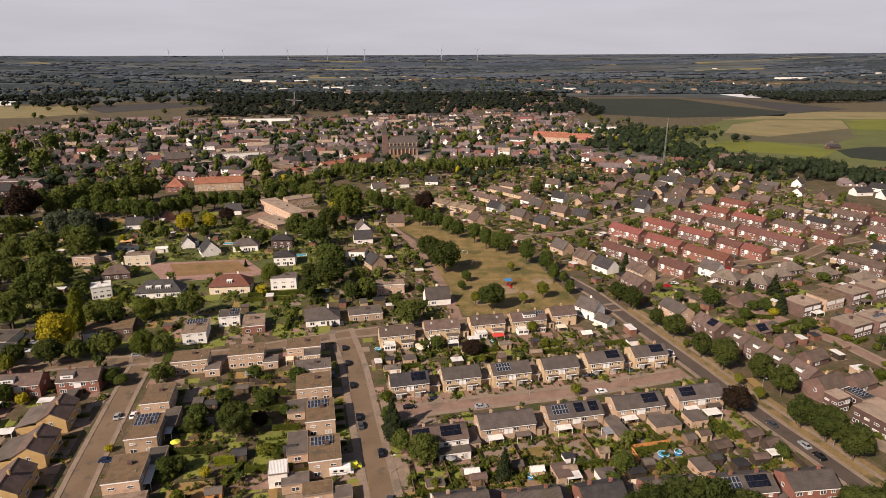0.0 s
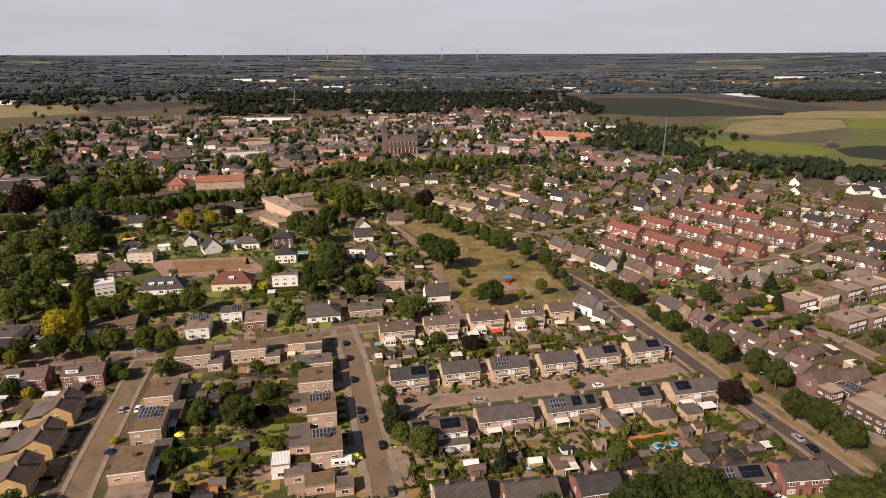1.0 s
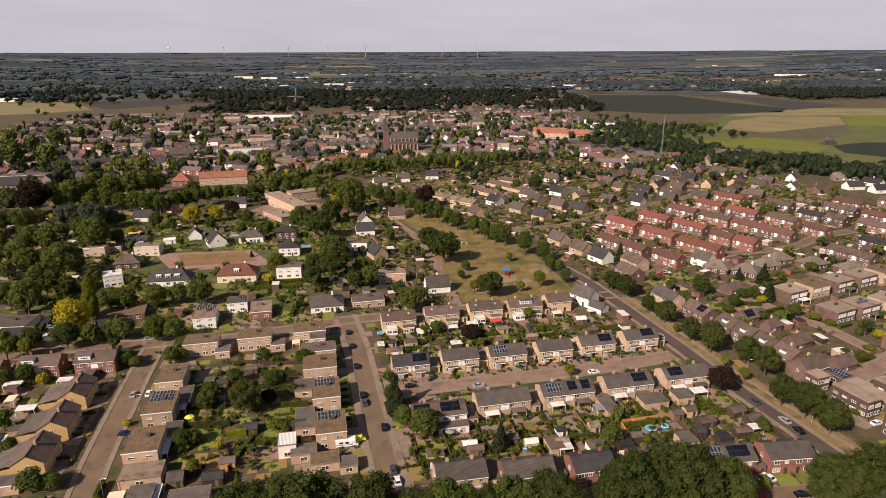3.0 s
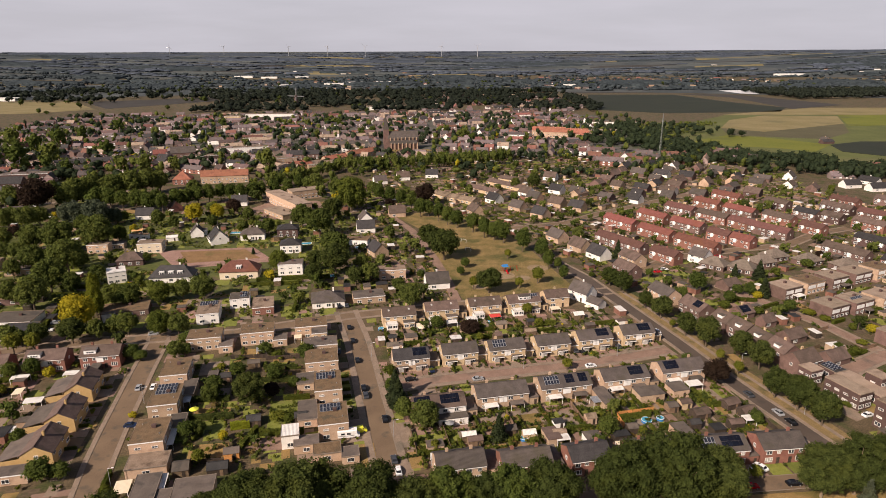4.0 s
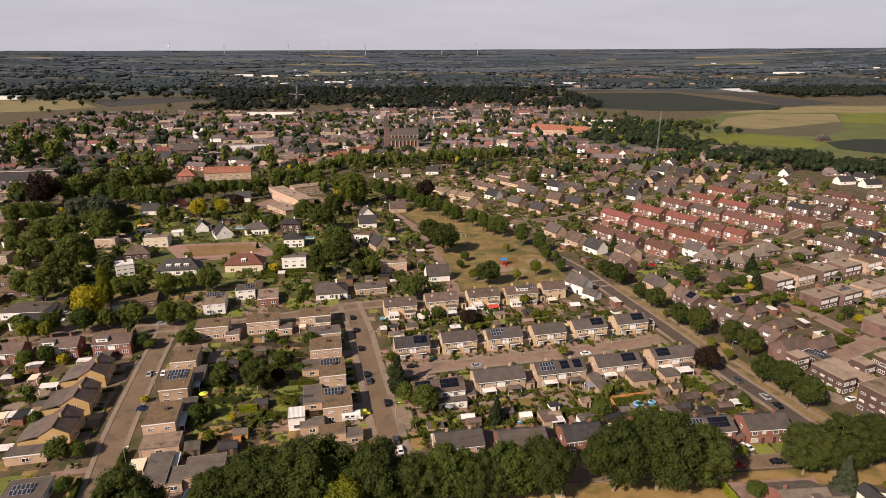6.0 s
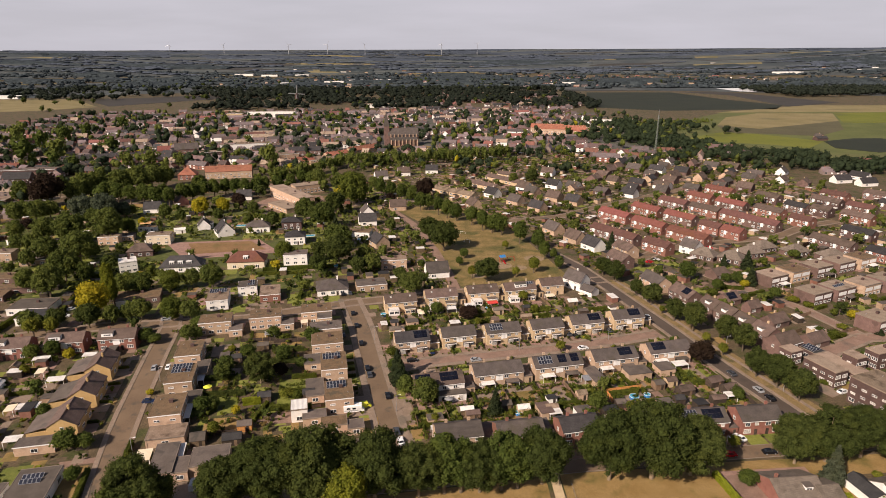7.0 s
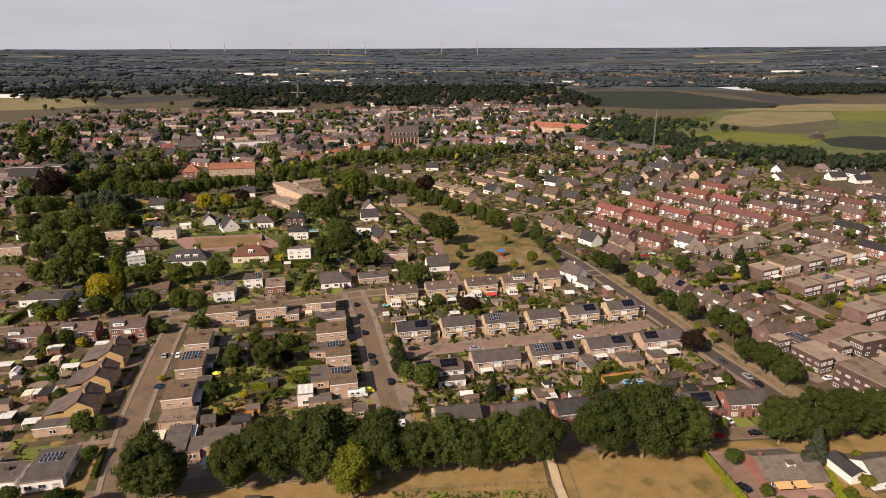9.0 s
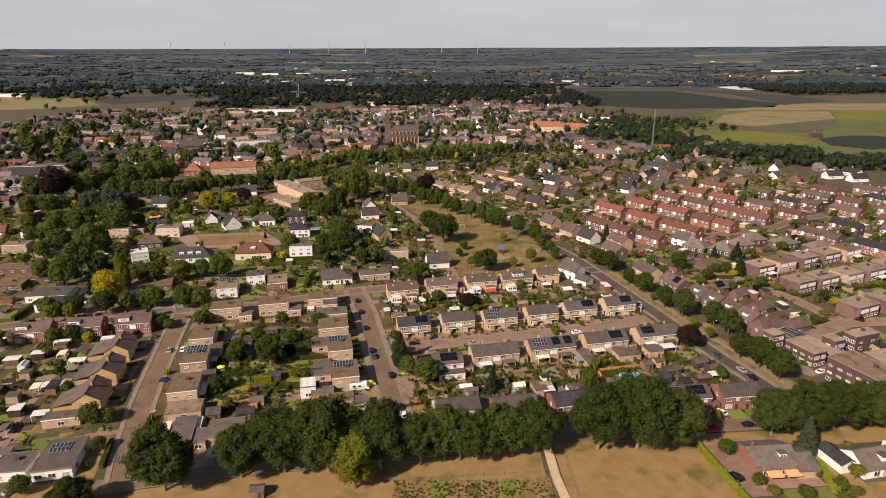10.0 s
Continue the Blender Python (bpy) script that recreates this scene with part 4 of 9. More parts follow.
PIT = mat("trodden_sand", (0.237, 0.17, 0.0988), (0.292, 0.213, 0.13), size=2, fine=0.3, c=(0.158, 0.118, 0.0553), c_size=4, grain=0.25)
# the park field
sheet("park_lawn", [(-14, 388), (-40, 436), (-3, 441), (45, 381), (66, 282), (58, 272), (10, 262), (-2, 310)], PARK_GRASS, "parched brown and green park lawn", 0.07)
sheet("park_path", ribbon([(-52, 452), (-40, 430), (-22, 390), (-6, 330), (2, 290), (6, 262)], 5), PAVER, "brown gravel path along the park", 0.1)
for _x, _y, _rx in ((52, 312, 6), (31, 300, 7), (18, 283, 4), (42, 296, 4)):
    sheet("sand_pit", [(_x + _rx * math.cos(a * 0.42), _y + _rx * 0.9 * math.sin(a * 0.42)) for a in range(15)], PIT, "pale sand play patch in the park", 0.13)
# the dry meadow, allotment and paths at the south
sheet("meadow", [(32.6, 119.5), (33.4, 100), (36.2, 60), (96, 60), (80.5, 95), (77.5, 123.5)], DRY_LAWN, "mown straw-yellow dry meadow", 0.06)
sheet("meadow_verge", [(-110, 70), (28.5, 70), (28.5, 118), (0, 113.6), (-40, 107.2), (-65, 103.0), (-84, 99)], DRY_LAWN, "straw-yellow dry grass below the oaks", 0.06)
sheet("pavement", [(-93.4, 121.1), (-93.4, 114.3), (-92.3, 108.4), (-89.4, 104.7), (-84.6, 103.0), (-86.5, 112), (-88.6, 118)], SLABS, "rounded slab corner at the crossing", 0.135)
sheet("kerb", ribbon([(-93.4, 121.1), (-93.4, 114.3), (-92.3, 108.4), (-89.4, 104.7), (-84.6, 103.0)], 0.35), KERB, "pale rounded kerb at the crossing", 0.16)
sheet("sand_track", ribbon([(31.0, 120), (31.2, 105), (32.3, 95), (35, 60)], 2.6), SAND, "pale sandy track between the meadows", 0.14)

# ---- the semi-detached houses round the cross street ----
BUFF = "buff brick semi-detached house under grey tiled roof"


def semi(x, y, L=14.0, panels=(), roof=ROOF_GREY, wall=BRICK_CREAM, label=BUFF, turn=TURN, group="semi-detached houses", units=2, white=True):
    ob = gable_house(x, y, turn, L, 8.6, 5.2, 7.5, wall, roof, label, group, units, white=white)
    for u, cols, rows, blue in panels:
        solar(ob, u, cols, rows, 8.6, 5.2, 7.5, blue)
    return ob


semi(-13.2, 198.4, 13.6, [(1.2, 5, 2, False)], ROOF_DARK, BRICK_TAN, "sand brick semi-detached house under half-black solar roof")
semi(5.3, 203.0, 13.8)
semi(23.6, 206.3, 14.4, [(-5.0, 5, 2, True)], label="buff brick semi-detached house with blue solar panels")
semi(42.3, 210.4, 13.8)
semi(59.9, 215.1, 14.4, [(1.2, 5, 2, False)], label="buff brick semi-detached house with black solar panels")
semi(78.6, 220.1, 14.0, [(0.8, 5, 2, False)], label="buff brick semi-detached house with dark solar panels")
for _x, _y, _L in ((-20.5, 238.9, 14.6), (-1.8, 245.2, 15.0), (17.9, 250.1, 15.0)):
    _h = semi(_x, _y, _L, label="buff brick semi-detached house backing on gardens", roof=ROOF_BROWN, white=False)
    part("skylight", _sky, None, _h, at=on_slope(-4.5, 1.6, 8.6, 5.2, 7.5))
    part("skylight", _sky, None, _h, at=on_slope(4.4, 1.6, 8.6, 5.2, 7.5))
_h = semi(36.1, 253.8, 15.6, [(3.2, 4, 1, True)], ROOF_BROWN, label="buff brick semi-detached house with long white dormer", white=False)
dormer(_h, -2.6, 3.0, -3.2, -0.6, 6.0, 7.5, "white dormer box on the roof")
for _u in (-1.6, 0.2, 2.0):
    window(_h, "f", _u, 6.25, 1.4, 0.9, 0, 6.45)
semi(52.3, 259.7, 11.5, (), ROOF_BROWN, label="short buff brick house under brown roof", units=1, white=False)
# white corner house with steep gables
_h = gable_house(67.0, 266.5, TURN - 62, 11, 8, 4.6, 8.6, WHITE_WALL, ROOF_GREY, "white rendered house with steep grey gable roof", "white houses", 1, white=False)
_h = gable_house(71.5, 256.5, TURN - 62, 7, 6, 2.6, 4.6, WHITE_WALL, ROOF_GREY, "low white annex with grey gable roof", "white houses", 1, detail=0, chimneys=[], white=False)

# porches, and flat garages and carports between the houses
for _x, _y, _L in ((-13.2, 198.4, 13.6), (5.3, 203.0, 13.8), (23.6, 206.3, 14.4), (42.3, 210.4, 13.8), (59.9, 215.1, 14.4), (78.6, 220.1, 14.0)):
    _gx, _gy = along(_x, _y, _L / 2 + 2.2, 1.0)
    _g0 = shed(_gx, _gy, TURN, 3.9, 7.0, 2.7, BRICK_CREAM, FELT, "flat-roofed carport between semi-detached houses", "carports")
    part("roof_edge", Geo().box(-2.1, 2.1, -3.72, -3.66, 2.6, 2.88), WHITE_PAINT, _g0)
    for _u in (-_L / 4, _L / 4):
        _px, _py = along(_x, _y, _u, -4.3)
        _g0 = thing("porch", _px, _py, 0, TURN, "white flat porch with glazed front", "porch", "porches")
        part("roof", Geo().box(-1.9, 1.9, -1.3, 0, 2.45, 2.62), FELT, _g0)
        part("fascia", Geo().box(-1.95, 1.95, -1.36, -1.3, 2.38, 2.66), WHITE_PAINT, _g0)
        part("bay_window", Geo().box(-1.8, 0.2, -0.9, 0, 0.5, 2.4), CURTAIN, _g0, "glazed bay with pale blinds")
        part("bay_base", Geo().box(-1.85, 0.25, -0.95, 0, 0, 0.5), BRICK_TAN, _g0)
for _x, _y, _L in ((-20.5, 238.9, 14.6), (-1.8, 245.2, 15.0), (17.9, 250.1, 15.0), (36.1, 253.8, 15.6)):
    _gx, _gy = along(_x, _y, _L / 2 + 2.1, 0.5)
    shed(_gx, _gy, TURN, 3.8, 7.4, 2.7, BRICK_CREAM, FELT, "flat-roofed brick garage between houses", "garages")
    for _u, _m in ((-_L / 4, WHITE_ROOF), (_L / 4, FELT)):
        _gx, _gy = along(_x, _y, _u, -5.9)
        flat_house(_gx, _gy, TURN, 4.6, 3.2, 2.7, BRICK_CREAM if _m is FELT else WHITE_WALL, _m, "single-storey rear extension with flat roof", "rear extensions", windows=2, storeys=1, stack=False, ends=False)
for _x, _y in ((-2.4, 164.6), (18.8, 172.4), (41.2, 177.9), (63.4, 183.2)):
    _gx, _gy = along(_x, _y, 10.9, 0.0)
    shed(_gx, _gy, TURN, 3.4, 8.0, 2.7, BRICK_TAN, FELT, "flat-roofed brick garage between houses", "garages")

# south side of the cross street: longer rows, backs with white extensions
_h = semi(-2.4, 164.6, 17.4, [(1.0, 6, 2, False), (-7.6, 5, 1, False)], ROOF_BROWN, BRICK_TAN, "white and buff house row with black solar panels", white=False)
part("extension", Geo().box(-1.0, 8.6, -7.6, -4.36, 0, 2.8), WHITE_WALL, _h, "white rendered rear extension")
part("extension_roof", Geo().box(-1.2, 8.8, -7.8, -4.37, 2.8, 2.95), FELT, _h)
part("upper_wall", Geo().box(-0.6, 8.7, -4.36, -4.3, 2.95, 5.1), WHITE_WALL, _h, "white rendered upper storey")
for _u in (0.8, 3.6, 6.6):
    window(_h, "f", _u, 0.6, 1.6, 1.7, 0, 15.24)
for _u in (1.6, 5.4):
    window(_h, "f", _u, 3.3, 1.4, 1.2, 0, 8.75)
PINK = "pinkish brick house row with white balcony panels"
for _x, _y, _L, _p, _r, _l in ((18.8, 172.4, 18.0, (), ROOF_GREY, PINK), (41.2, 177.9, 18.4, [(-7.0, 5, 2, True), (0.6, 3, 2, False), (5.4, 3, 2, False)], ROOF_GREY, "tan brick house row covered with solar panels"),
                             (63.4, 183.2, 17.4, [(2.0, 5, 2, False)], ROOF_GREY, "tan brick house row with one black solar field"), (85.6, 188.9, 17.0, [(-6.4, 5, 2, False)], ROOF_GREY, "tan brick house row with dark solar roof")):
    _h = semi(_x, _y, _L, _p, _r, BRICK_TAN, _l, white=True)
    for _u in (-_L * 0.25, _L * 0.25):
        part("canopy", Geo().prism([(-6.6, 2.35), (-4.3, 2.6), (-4.3, 2.75), (-6.6, 2.5)], _u - 2.4, _u + 2.4), WHITE_ROOF if _u < 0 else FELT, _h, "rear veranda roof")
        for _v in (-2.3, 2.3):
            part("post", Geo().box(_u + _v - 0.05, _u + _v + 0.05, -6.5, -6.4, 0, 2.4), WHITE_PAINT, _h)

# the row on the south street
RED_ROW = "red brick semi-detached house under grey tiled roof"
semi(4.0, 133.9, 14.0, (), ROOF_GREY, BRICK_TAN, "tan brick house half hidden by trees", 10.5, white=False)
semi(22.6, 134.9, 14.4, (), ROOF_GREY, BRICK_RED, RED_ROW, 10.5, white=False)
semi(40.8, 137.5, 12.0, (), ROOF_DARK, BRICK_RED, "red brick house under black tiled roof", 12, white=False)
semi(60.0, 139.5, 15.0, (), ROOF_GREY, BRICK_RED, RED_ROW, 8, white=False)
semi(80.3, 141.2, 15.0, [(-6.8, 5, 2, True), (0.2, 6, 2, False)], ROOF_GREY, BRICK_RED, "red brick house with two solar fields", 7, white=False)
semi(98.4, 142.8, 13.4, (), ROOF_GREY, BRICK_RED, RED_ROW, 6, white=False)
for _x, _y, _t, _L, _D, _w, _r in ((13.2, 137.0, 10, 4.5, 9, BRICK_TAN, ROOF_BROWN), (31.5, 139.0, 10, 3.6, 9, BRICK_RED, FELT), (89.3, 141.6, 6, 3.4, 7, BRICK_RED, FELT), (50.2, 139.5, 9, 4.5, 7, BRICK_RED, FELT)):
    shed(_x, _y, _t, _L, _D, 2.7, _w, _r, "flat-roofed brick garage between two houses", "garages")

# ---- flat-roofed houses on the two side streets ----
FLAT = "tan brick box house with brown flat roof"
flat_house(-46.8, 196.8, TURN, 12, 11, 5.4, BRICK_TAN, MOSS_ROOF, "tan brick box house with rusty flat roof", "flat-roofed houses", windows=3)
_h = flat_house(-40.9, 177.2, TURN, 9.2, 13.4, 5.6, BRICK_TAN, MOSS_ROOF, "tan brick box house with solar rows on flat roof", "flat-roofed houses")
flat_solar(_h, -3.4, 2.2, 6, 2, 5.7)
_h = flat_house(-35.7, 156.6, TURN, 9.2, 12.6, 5.6, BRICK_TAN, MOSS_ROOF, "tan brick box house with solar rows on rusty roof", "flat-roofed houses")
flat_solar(_h, -3.4, 2.0, 6, 2, 5.7)
flat_house(-98.2, 188.0, TURN, 9.2, 13.4, 5.5, BRICK_TAN, MOSS_ROOF, FLAT, "flat-roofed houses")
_h = flat_house(-93.6, 168.0, TURN, 9.2, 13.4, 5.6, BRICK_TAN, MOSS_ROOF, "tan brick box house with solar rows on flat roof", "flat-roofed houses")
flat_solar(_h, -3.0, 1.2, 6, 3, 5.7)
flat_house(-89.5, 147.4, TURN, 9.6, 13.2, 5.6, BRICK_TAN, MOSS_ROOF, FLAT, "flat-roofed houses")
for _x, _y in ((-98, 216.2), (-78, 221.4), (-57, 227.4)):
    flat_house(_x, _y, TURN, 13.2, 9.6, 5.5, BRICK_TAN, MOSS_ROOF, "pale brick box house with white bands and flat roof", "flat-roofed houses", windows=4)
flat_house(-49.5, 209.0, TURN, 13, 8, 5.4, BRICK_TAN, FELT, "tan brick house with grey flat roof", "flat-roofed houses", windows=3)
flat_house(-52.0, 219.5, TURN, 6, 6, 5.2, BRICK_CREAM, FELT, "narrow brick house with dark flat roof", "flat-roofed houses", windows=2, stack=False)
flat_house(-88.5, 212.5, TURN, 5.4, 6, 2.9, BRICK_TAN, FELT, "low brick garage with grey flat roof", "garages", windows=1, storeys=1, stack=False, ends=False)
flat_house(-68.0, 218.5, TURN, 5.4, 6, 2.9, BRICK_TAN, FELT, "low brick garage with grey flat roof", "garages", windows=1, storeys=1, stack=False, ends=False)
# low links, garages and the corner bungalows of the west street
LOW = "single-storey brick annex with flat felt roof"
for _x, _y, _L, _D, _h0, _r in ((-90.0, 178.0, 4.6, 11, 2.9, FELT), (-85.5, 157.0, 5.0, 8, 2.9, FELT), (-85.6, 136.3, 11.2, 7.2, 3.0, GRAVEL), (-80.5, 122.6, 6.4, 14.6, 3.4, FELT), (-74.6, 120.2, 4.2, 7.4, 3.0, FELT), (-67.6, 123.6, 10.5, 9.2, 3.6, FELT),
                               (-49.8, 184.0, 7.0, 8.0, 2.9, FELT), (-45.2, 163.0, 6.0, 12.0, 2.9, FELT), (-42.0, 146.0, 7.4, 5.0, 3.0, FELT), (-47.5, 149.0, 5.2, 6.4, 4.6, WHITE_ROOF), (-35.0, 142.0, 8.0, 5.4, 3.0, MOSS_ROOF), (-28.0, 141.0, 5.0, 5.0, 2.6, FELT)):
    flat_house(_x, _y, TURN, _L, _D, _h0, BRICK_TAN if _r is not WHITE_ROOF else WHITE_WALL, _r, LOW if _r is not WHITE_ROOF else "small white garden building with white roof", "annexes", KERB, windows=1, storeys=1, stack=False, ends=False)

# ---- yellow gabled houses on the west street ----
for _x, _y in ((-119.4, 143.0), (-122.9, 160.4), (-127.2, 178.6)):
    _h = gable_house(_x, _y, TURN - 90, 13, 8.6, 4.7, 7.3, BRICK_YELLOW, ROOF_BROWN, "yellow brick gabled house under brown tiles", "yellow gabled houses", 2, chimneys=[0.5], white=False)
    window(_h, "r", -2.6, 0.5, 1.6, 1.2, 13, 8.6)
    part("side_wing", Geo().box(-6.0, 6.0, -10.5, -4.3, 0, 3.2), BRICK_YELLOW, _h)
    part("side_wing_roof", Geo().prism([(-10.8, 3.2), (-4.3, 4.7), (-4.3, 4.85), (-10.8, 3.35)], -6.2, 6.2), FELT, _h, "low grey felt roof")
for _x, _y in ((-151.3, 198.0), (-132.2, 201.4), (-170.0, 193.0)):
    _h = gable_house(_x, _y, 9, 14.2, 8.4, 5.2, 7.6, BRICK_RED, ROOF_BROWN, "red brick house row under brown tiles", "red brick rows", 2)
    dormer(_h, -5.5, -1.2, -3.6, -0.8, 5.9, 7.4, "white dormer box")
    window(_h, "f", -3.3, 6.2, 2.6, 0.8, 0, 7.25, 3)

# ---- bungalows at the south edge ----
flat_house(-122.5, 107.0, 8, 9.5, 9.0, 3.2, WHITE_WALL, FELT, "low white bungalow with grey felt roof", "bungalows", KERB, windows=2, storeys=1)
_h = flat_house(-111.5, 111.0, TURN, 10.5, 15.5, 3.2, WHITE_WALL, FELT, "low white bungalow with solar panels on felt roof", "bungalows", KERB, windows=3, storeys=1, stack=False)
flat_solar(_h, -3.0, 1.5, 5, 2, 3.3)
flat_house(-122.8, 131.4, TURN, 11, 5.0, 3.0, BRICK_TAN, FELT, LOW, "annexes", windows=1, storeys=1, stack=False)
flat_house(-130.0, 112.5, TURN, 5, 4, 2.6, GREY_PAINT, FELT, "grey garden house with felt roof", "garden sheds", windows=1, storeys=1, stack=False)
_h = gable_house(93.2, 110.6, 5, 13, 13, 2.7, 5.6, BRICK_RED, ROOF_PALE, "brick bungalow with weathered grey tiled roof", "bungalows", 1, detail=0, chimneys=[-4.6], white=False)
dormer(_h, 1.4, 3.6, -3.4, -1.0, 3.9, 5.1, "small grey-roofed dormer")
window(_h, "f", 2.5, 4.0, 1.6, 0.9, 0, 6.85)
for _u in (-4, -1.5, 1.5):
    window(_h, "f", _u, 0.6, 1.7, 1.7, 13, 13)
for _u in (-4.4, 0.9):
    part("awning", Geo().prism([(-9.2, 1.9), (-6.6, 2.4), (-6.6, 2.46), (-9.2, 1.96)], _u, _u + 4.4), ORANGE_CANVAS, _h, "orange striped awning")
_h = gable_house(101.2, 108.6, 5, 6.2, 10.5, 2.6, 4.7, BRICK_TAN, ROOF_PALE, "low grey-tiled wing of a bungalow", "bungalows", 1, detail=0, chimneys=[], white=False)
_h = gable_house(123.5, 109.6, 12, 16, 10.5, 2.8, 5.8, WHITE_WALL, ROOF_PALE, "white bungalow with weathered tiled roof", "bungalows", 1, detail=0, chimneys=[3], white=False)
dormer(_h, -1.5, 1.0, -3.8, -1.2, 3.8, 5.2, "white dormer box")
for _u in (-4, -1, 3):
    window(_h, "f", _u, 0.5, 2.0, 1.8, 16, 10.5)
_h = gable_house(113.3, 110.4, 102, 9.4, 5.2, 2.8, 4.0, WHITE_WALL, BLACK_FELT, "white garage under black pitched roof", "garages", 1, detail=0, chimneys=[], white=False)

# ---- dark brick flats and houses east of the avenue ----
EAST = -69.0
DARK_BLOCK = "dark brick flat-roofed town house block"
flat_house(138.3, 173.1, EAST, 13, 6.2, 6.2, BRICK_BROWN, PALE_GRAVEL, DARK_BLOCK, "dark brick blocks", PALE_GRAVEL, windows=4, stack=False)
flat_house(147.4, 178.2, EAST, 17, 7.2, 3.6, BRICK_BROWN, PALE_GRAVEL, "low dark brick wing behind the town houses", "dark brick blocks", PALE_GRAVEL, windows=3, storeys=1, stack=False, ends=False)
flat_house(152.6, 179.2, EAST, 6, 5, 6.6, BRICK_BROWN, PALE_GRAVEL, "dark brick roof block above a low wing", "dark brick blocks", PALE_GRAVEL, windows=1, stack=False)
flat_house(166.3, 183.5, 19, 12.4, 5.4, 6.8, BRICK_BROWN, PALE_GRAVEL, DARK_BLOCK, "dark brick blocks", PALE_GRAVEL)
flat_house(132.4, 185.6, EAST, 5.4, 5.6, 6.0, BRICK_BROWN, PALE_GRAVEL, "small dark brick flat-roofed block", "dark brick blocks", PALE_GRAVEL, windows=2, stack=False)
_h = flat_house(143.4, 190.4, EAST, 7, 5.6, 3.4, BRICK_BROWN, BLACK_FELT, "low garage wing covered with solar panels", "dark brick blocks", KERB, windows=1, storeys=1, stack=False, ends=False)
flat_solar(_h, -2.6, -1.2, 5, 2, 3.5)
_h = flat_house(147.0, 150.5, EAST, 21, 12.6, 9.4, BRICK_BROWN, GRAVEL, "three-storey dark brick apartment building", "dark brick blocks", PALE_GRAVEL, windows=6, storeys=3)
sheet("forecourt", [(128, 172), (134, 160), (140, 163), (133.5, 178), (129, 182)], SLABS, "pale paved forecourt of the town houses", 0.1)
_h = flat_house(166.0, 163.0, 14, 17, 12, 6.4, BRICK_BROWN, PALE_GRAVEL, "dark brick wing with solar panels on flat roof", "dark brick blocks", PALE_GRAVEL, windows=4)
flat_solar(_h, -2, 0, 6, 2, 6.6)
gable_house(134.0, 194.6, 25, 11, 8.6, 5.2, 8.4, BRICK_PINK, ROOF_BROWN, "pinkish brick gabled house beside the avenue", "avenue houses", 1, white=False)
for _k in range(4):
    _h = gable_house(121.5 + 3.3 * _k, 231.5 - 9.5 * _k, -70.8, 9.3, 8.8, 4.9 + 0.2 * (_k % 2), 7.9 + 0.25 * (_k % 2), BRICK_PINK, ROOF_BROWN, "brown-roofed house in a staggered avenue row", "avenue houses", 1, detail=1, white=False)
    dormer(_h, -1.3, 1.3, -3.6, -1.4, 5.8, 7.1, "small white dormer")
for _k, (_x, _y, _t) in enumerate(((114.5, 246, -72), (106, 264, -70), (98, 300, -66), (106, 318, -66))):
    _h = gable_house(_x, _y, _t, 14, 8.6, 4.8, 7.9, (BRICK_PINK, BRICK_TAN)[_k % 2], (ROOF_BROWN, ROOF_GREY, ROOF_BROWN)[_k % 3], "brown brick house with steep brown roof", "avenue houses", 2, detail=1, white=False)
    if _k == 0:
        solar(_h, 1, 4, 2, 8.6, 4.8, 7.9)
for _x, _y, _t, _L, _D, _s in ((135, 245, 25, 8.0, 7.0, 1), (144, 220, 25, 10.0, 7.0, 0), (150, 201, 25, 10.0, 7.5, 0), (144, 280, 25, 9.0, 8.0, 0), (141, 235, 25, 7.0, 5.0, 0)):
    _h = gable_house(_x, _y, _t, _L, _D, 2.8, 5.4, BRICK_PINK, ROOF_BROWN, "small brick outhouse with gabled brown roof", "avenue outhouses", 1, detail=1, white=False, upper=False)
    if _s:
        solar(_h, -2.6, 5, 2, _D, 2.8, 5.4)
for _x0, _y0, _x1, _y1 in ((139, 206, 152, 213), (150, 222, 166, 231), (146, 236, 160, 243), (128, 240, 140, 247), (160, 207, 176, 214)):
    fence(_x0, _y0, _x1, _y1, 1.8, WOOD)
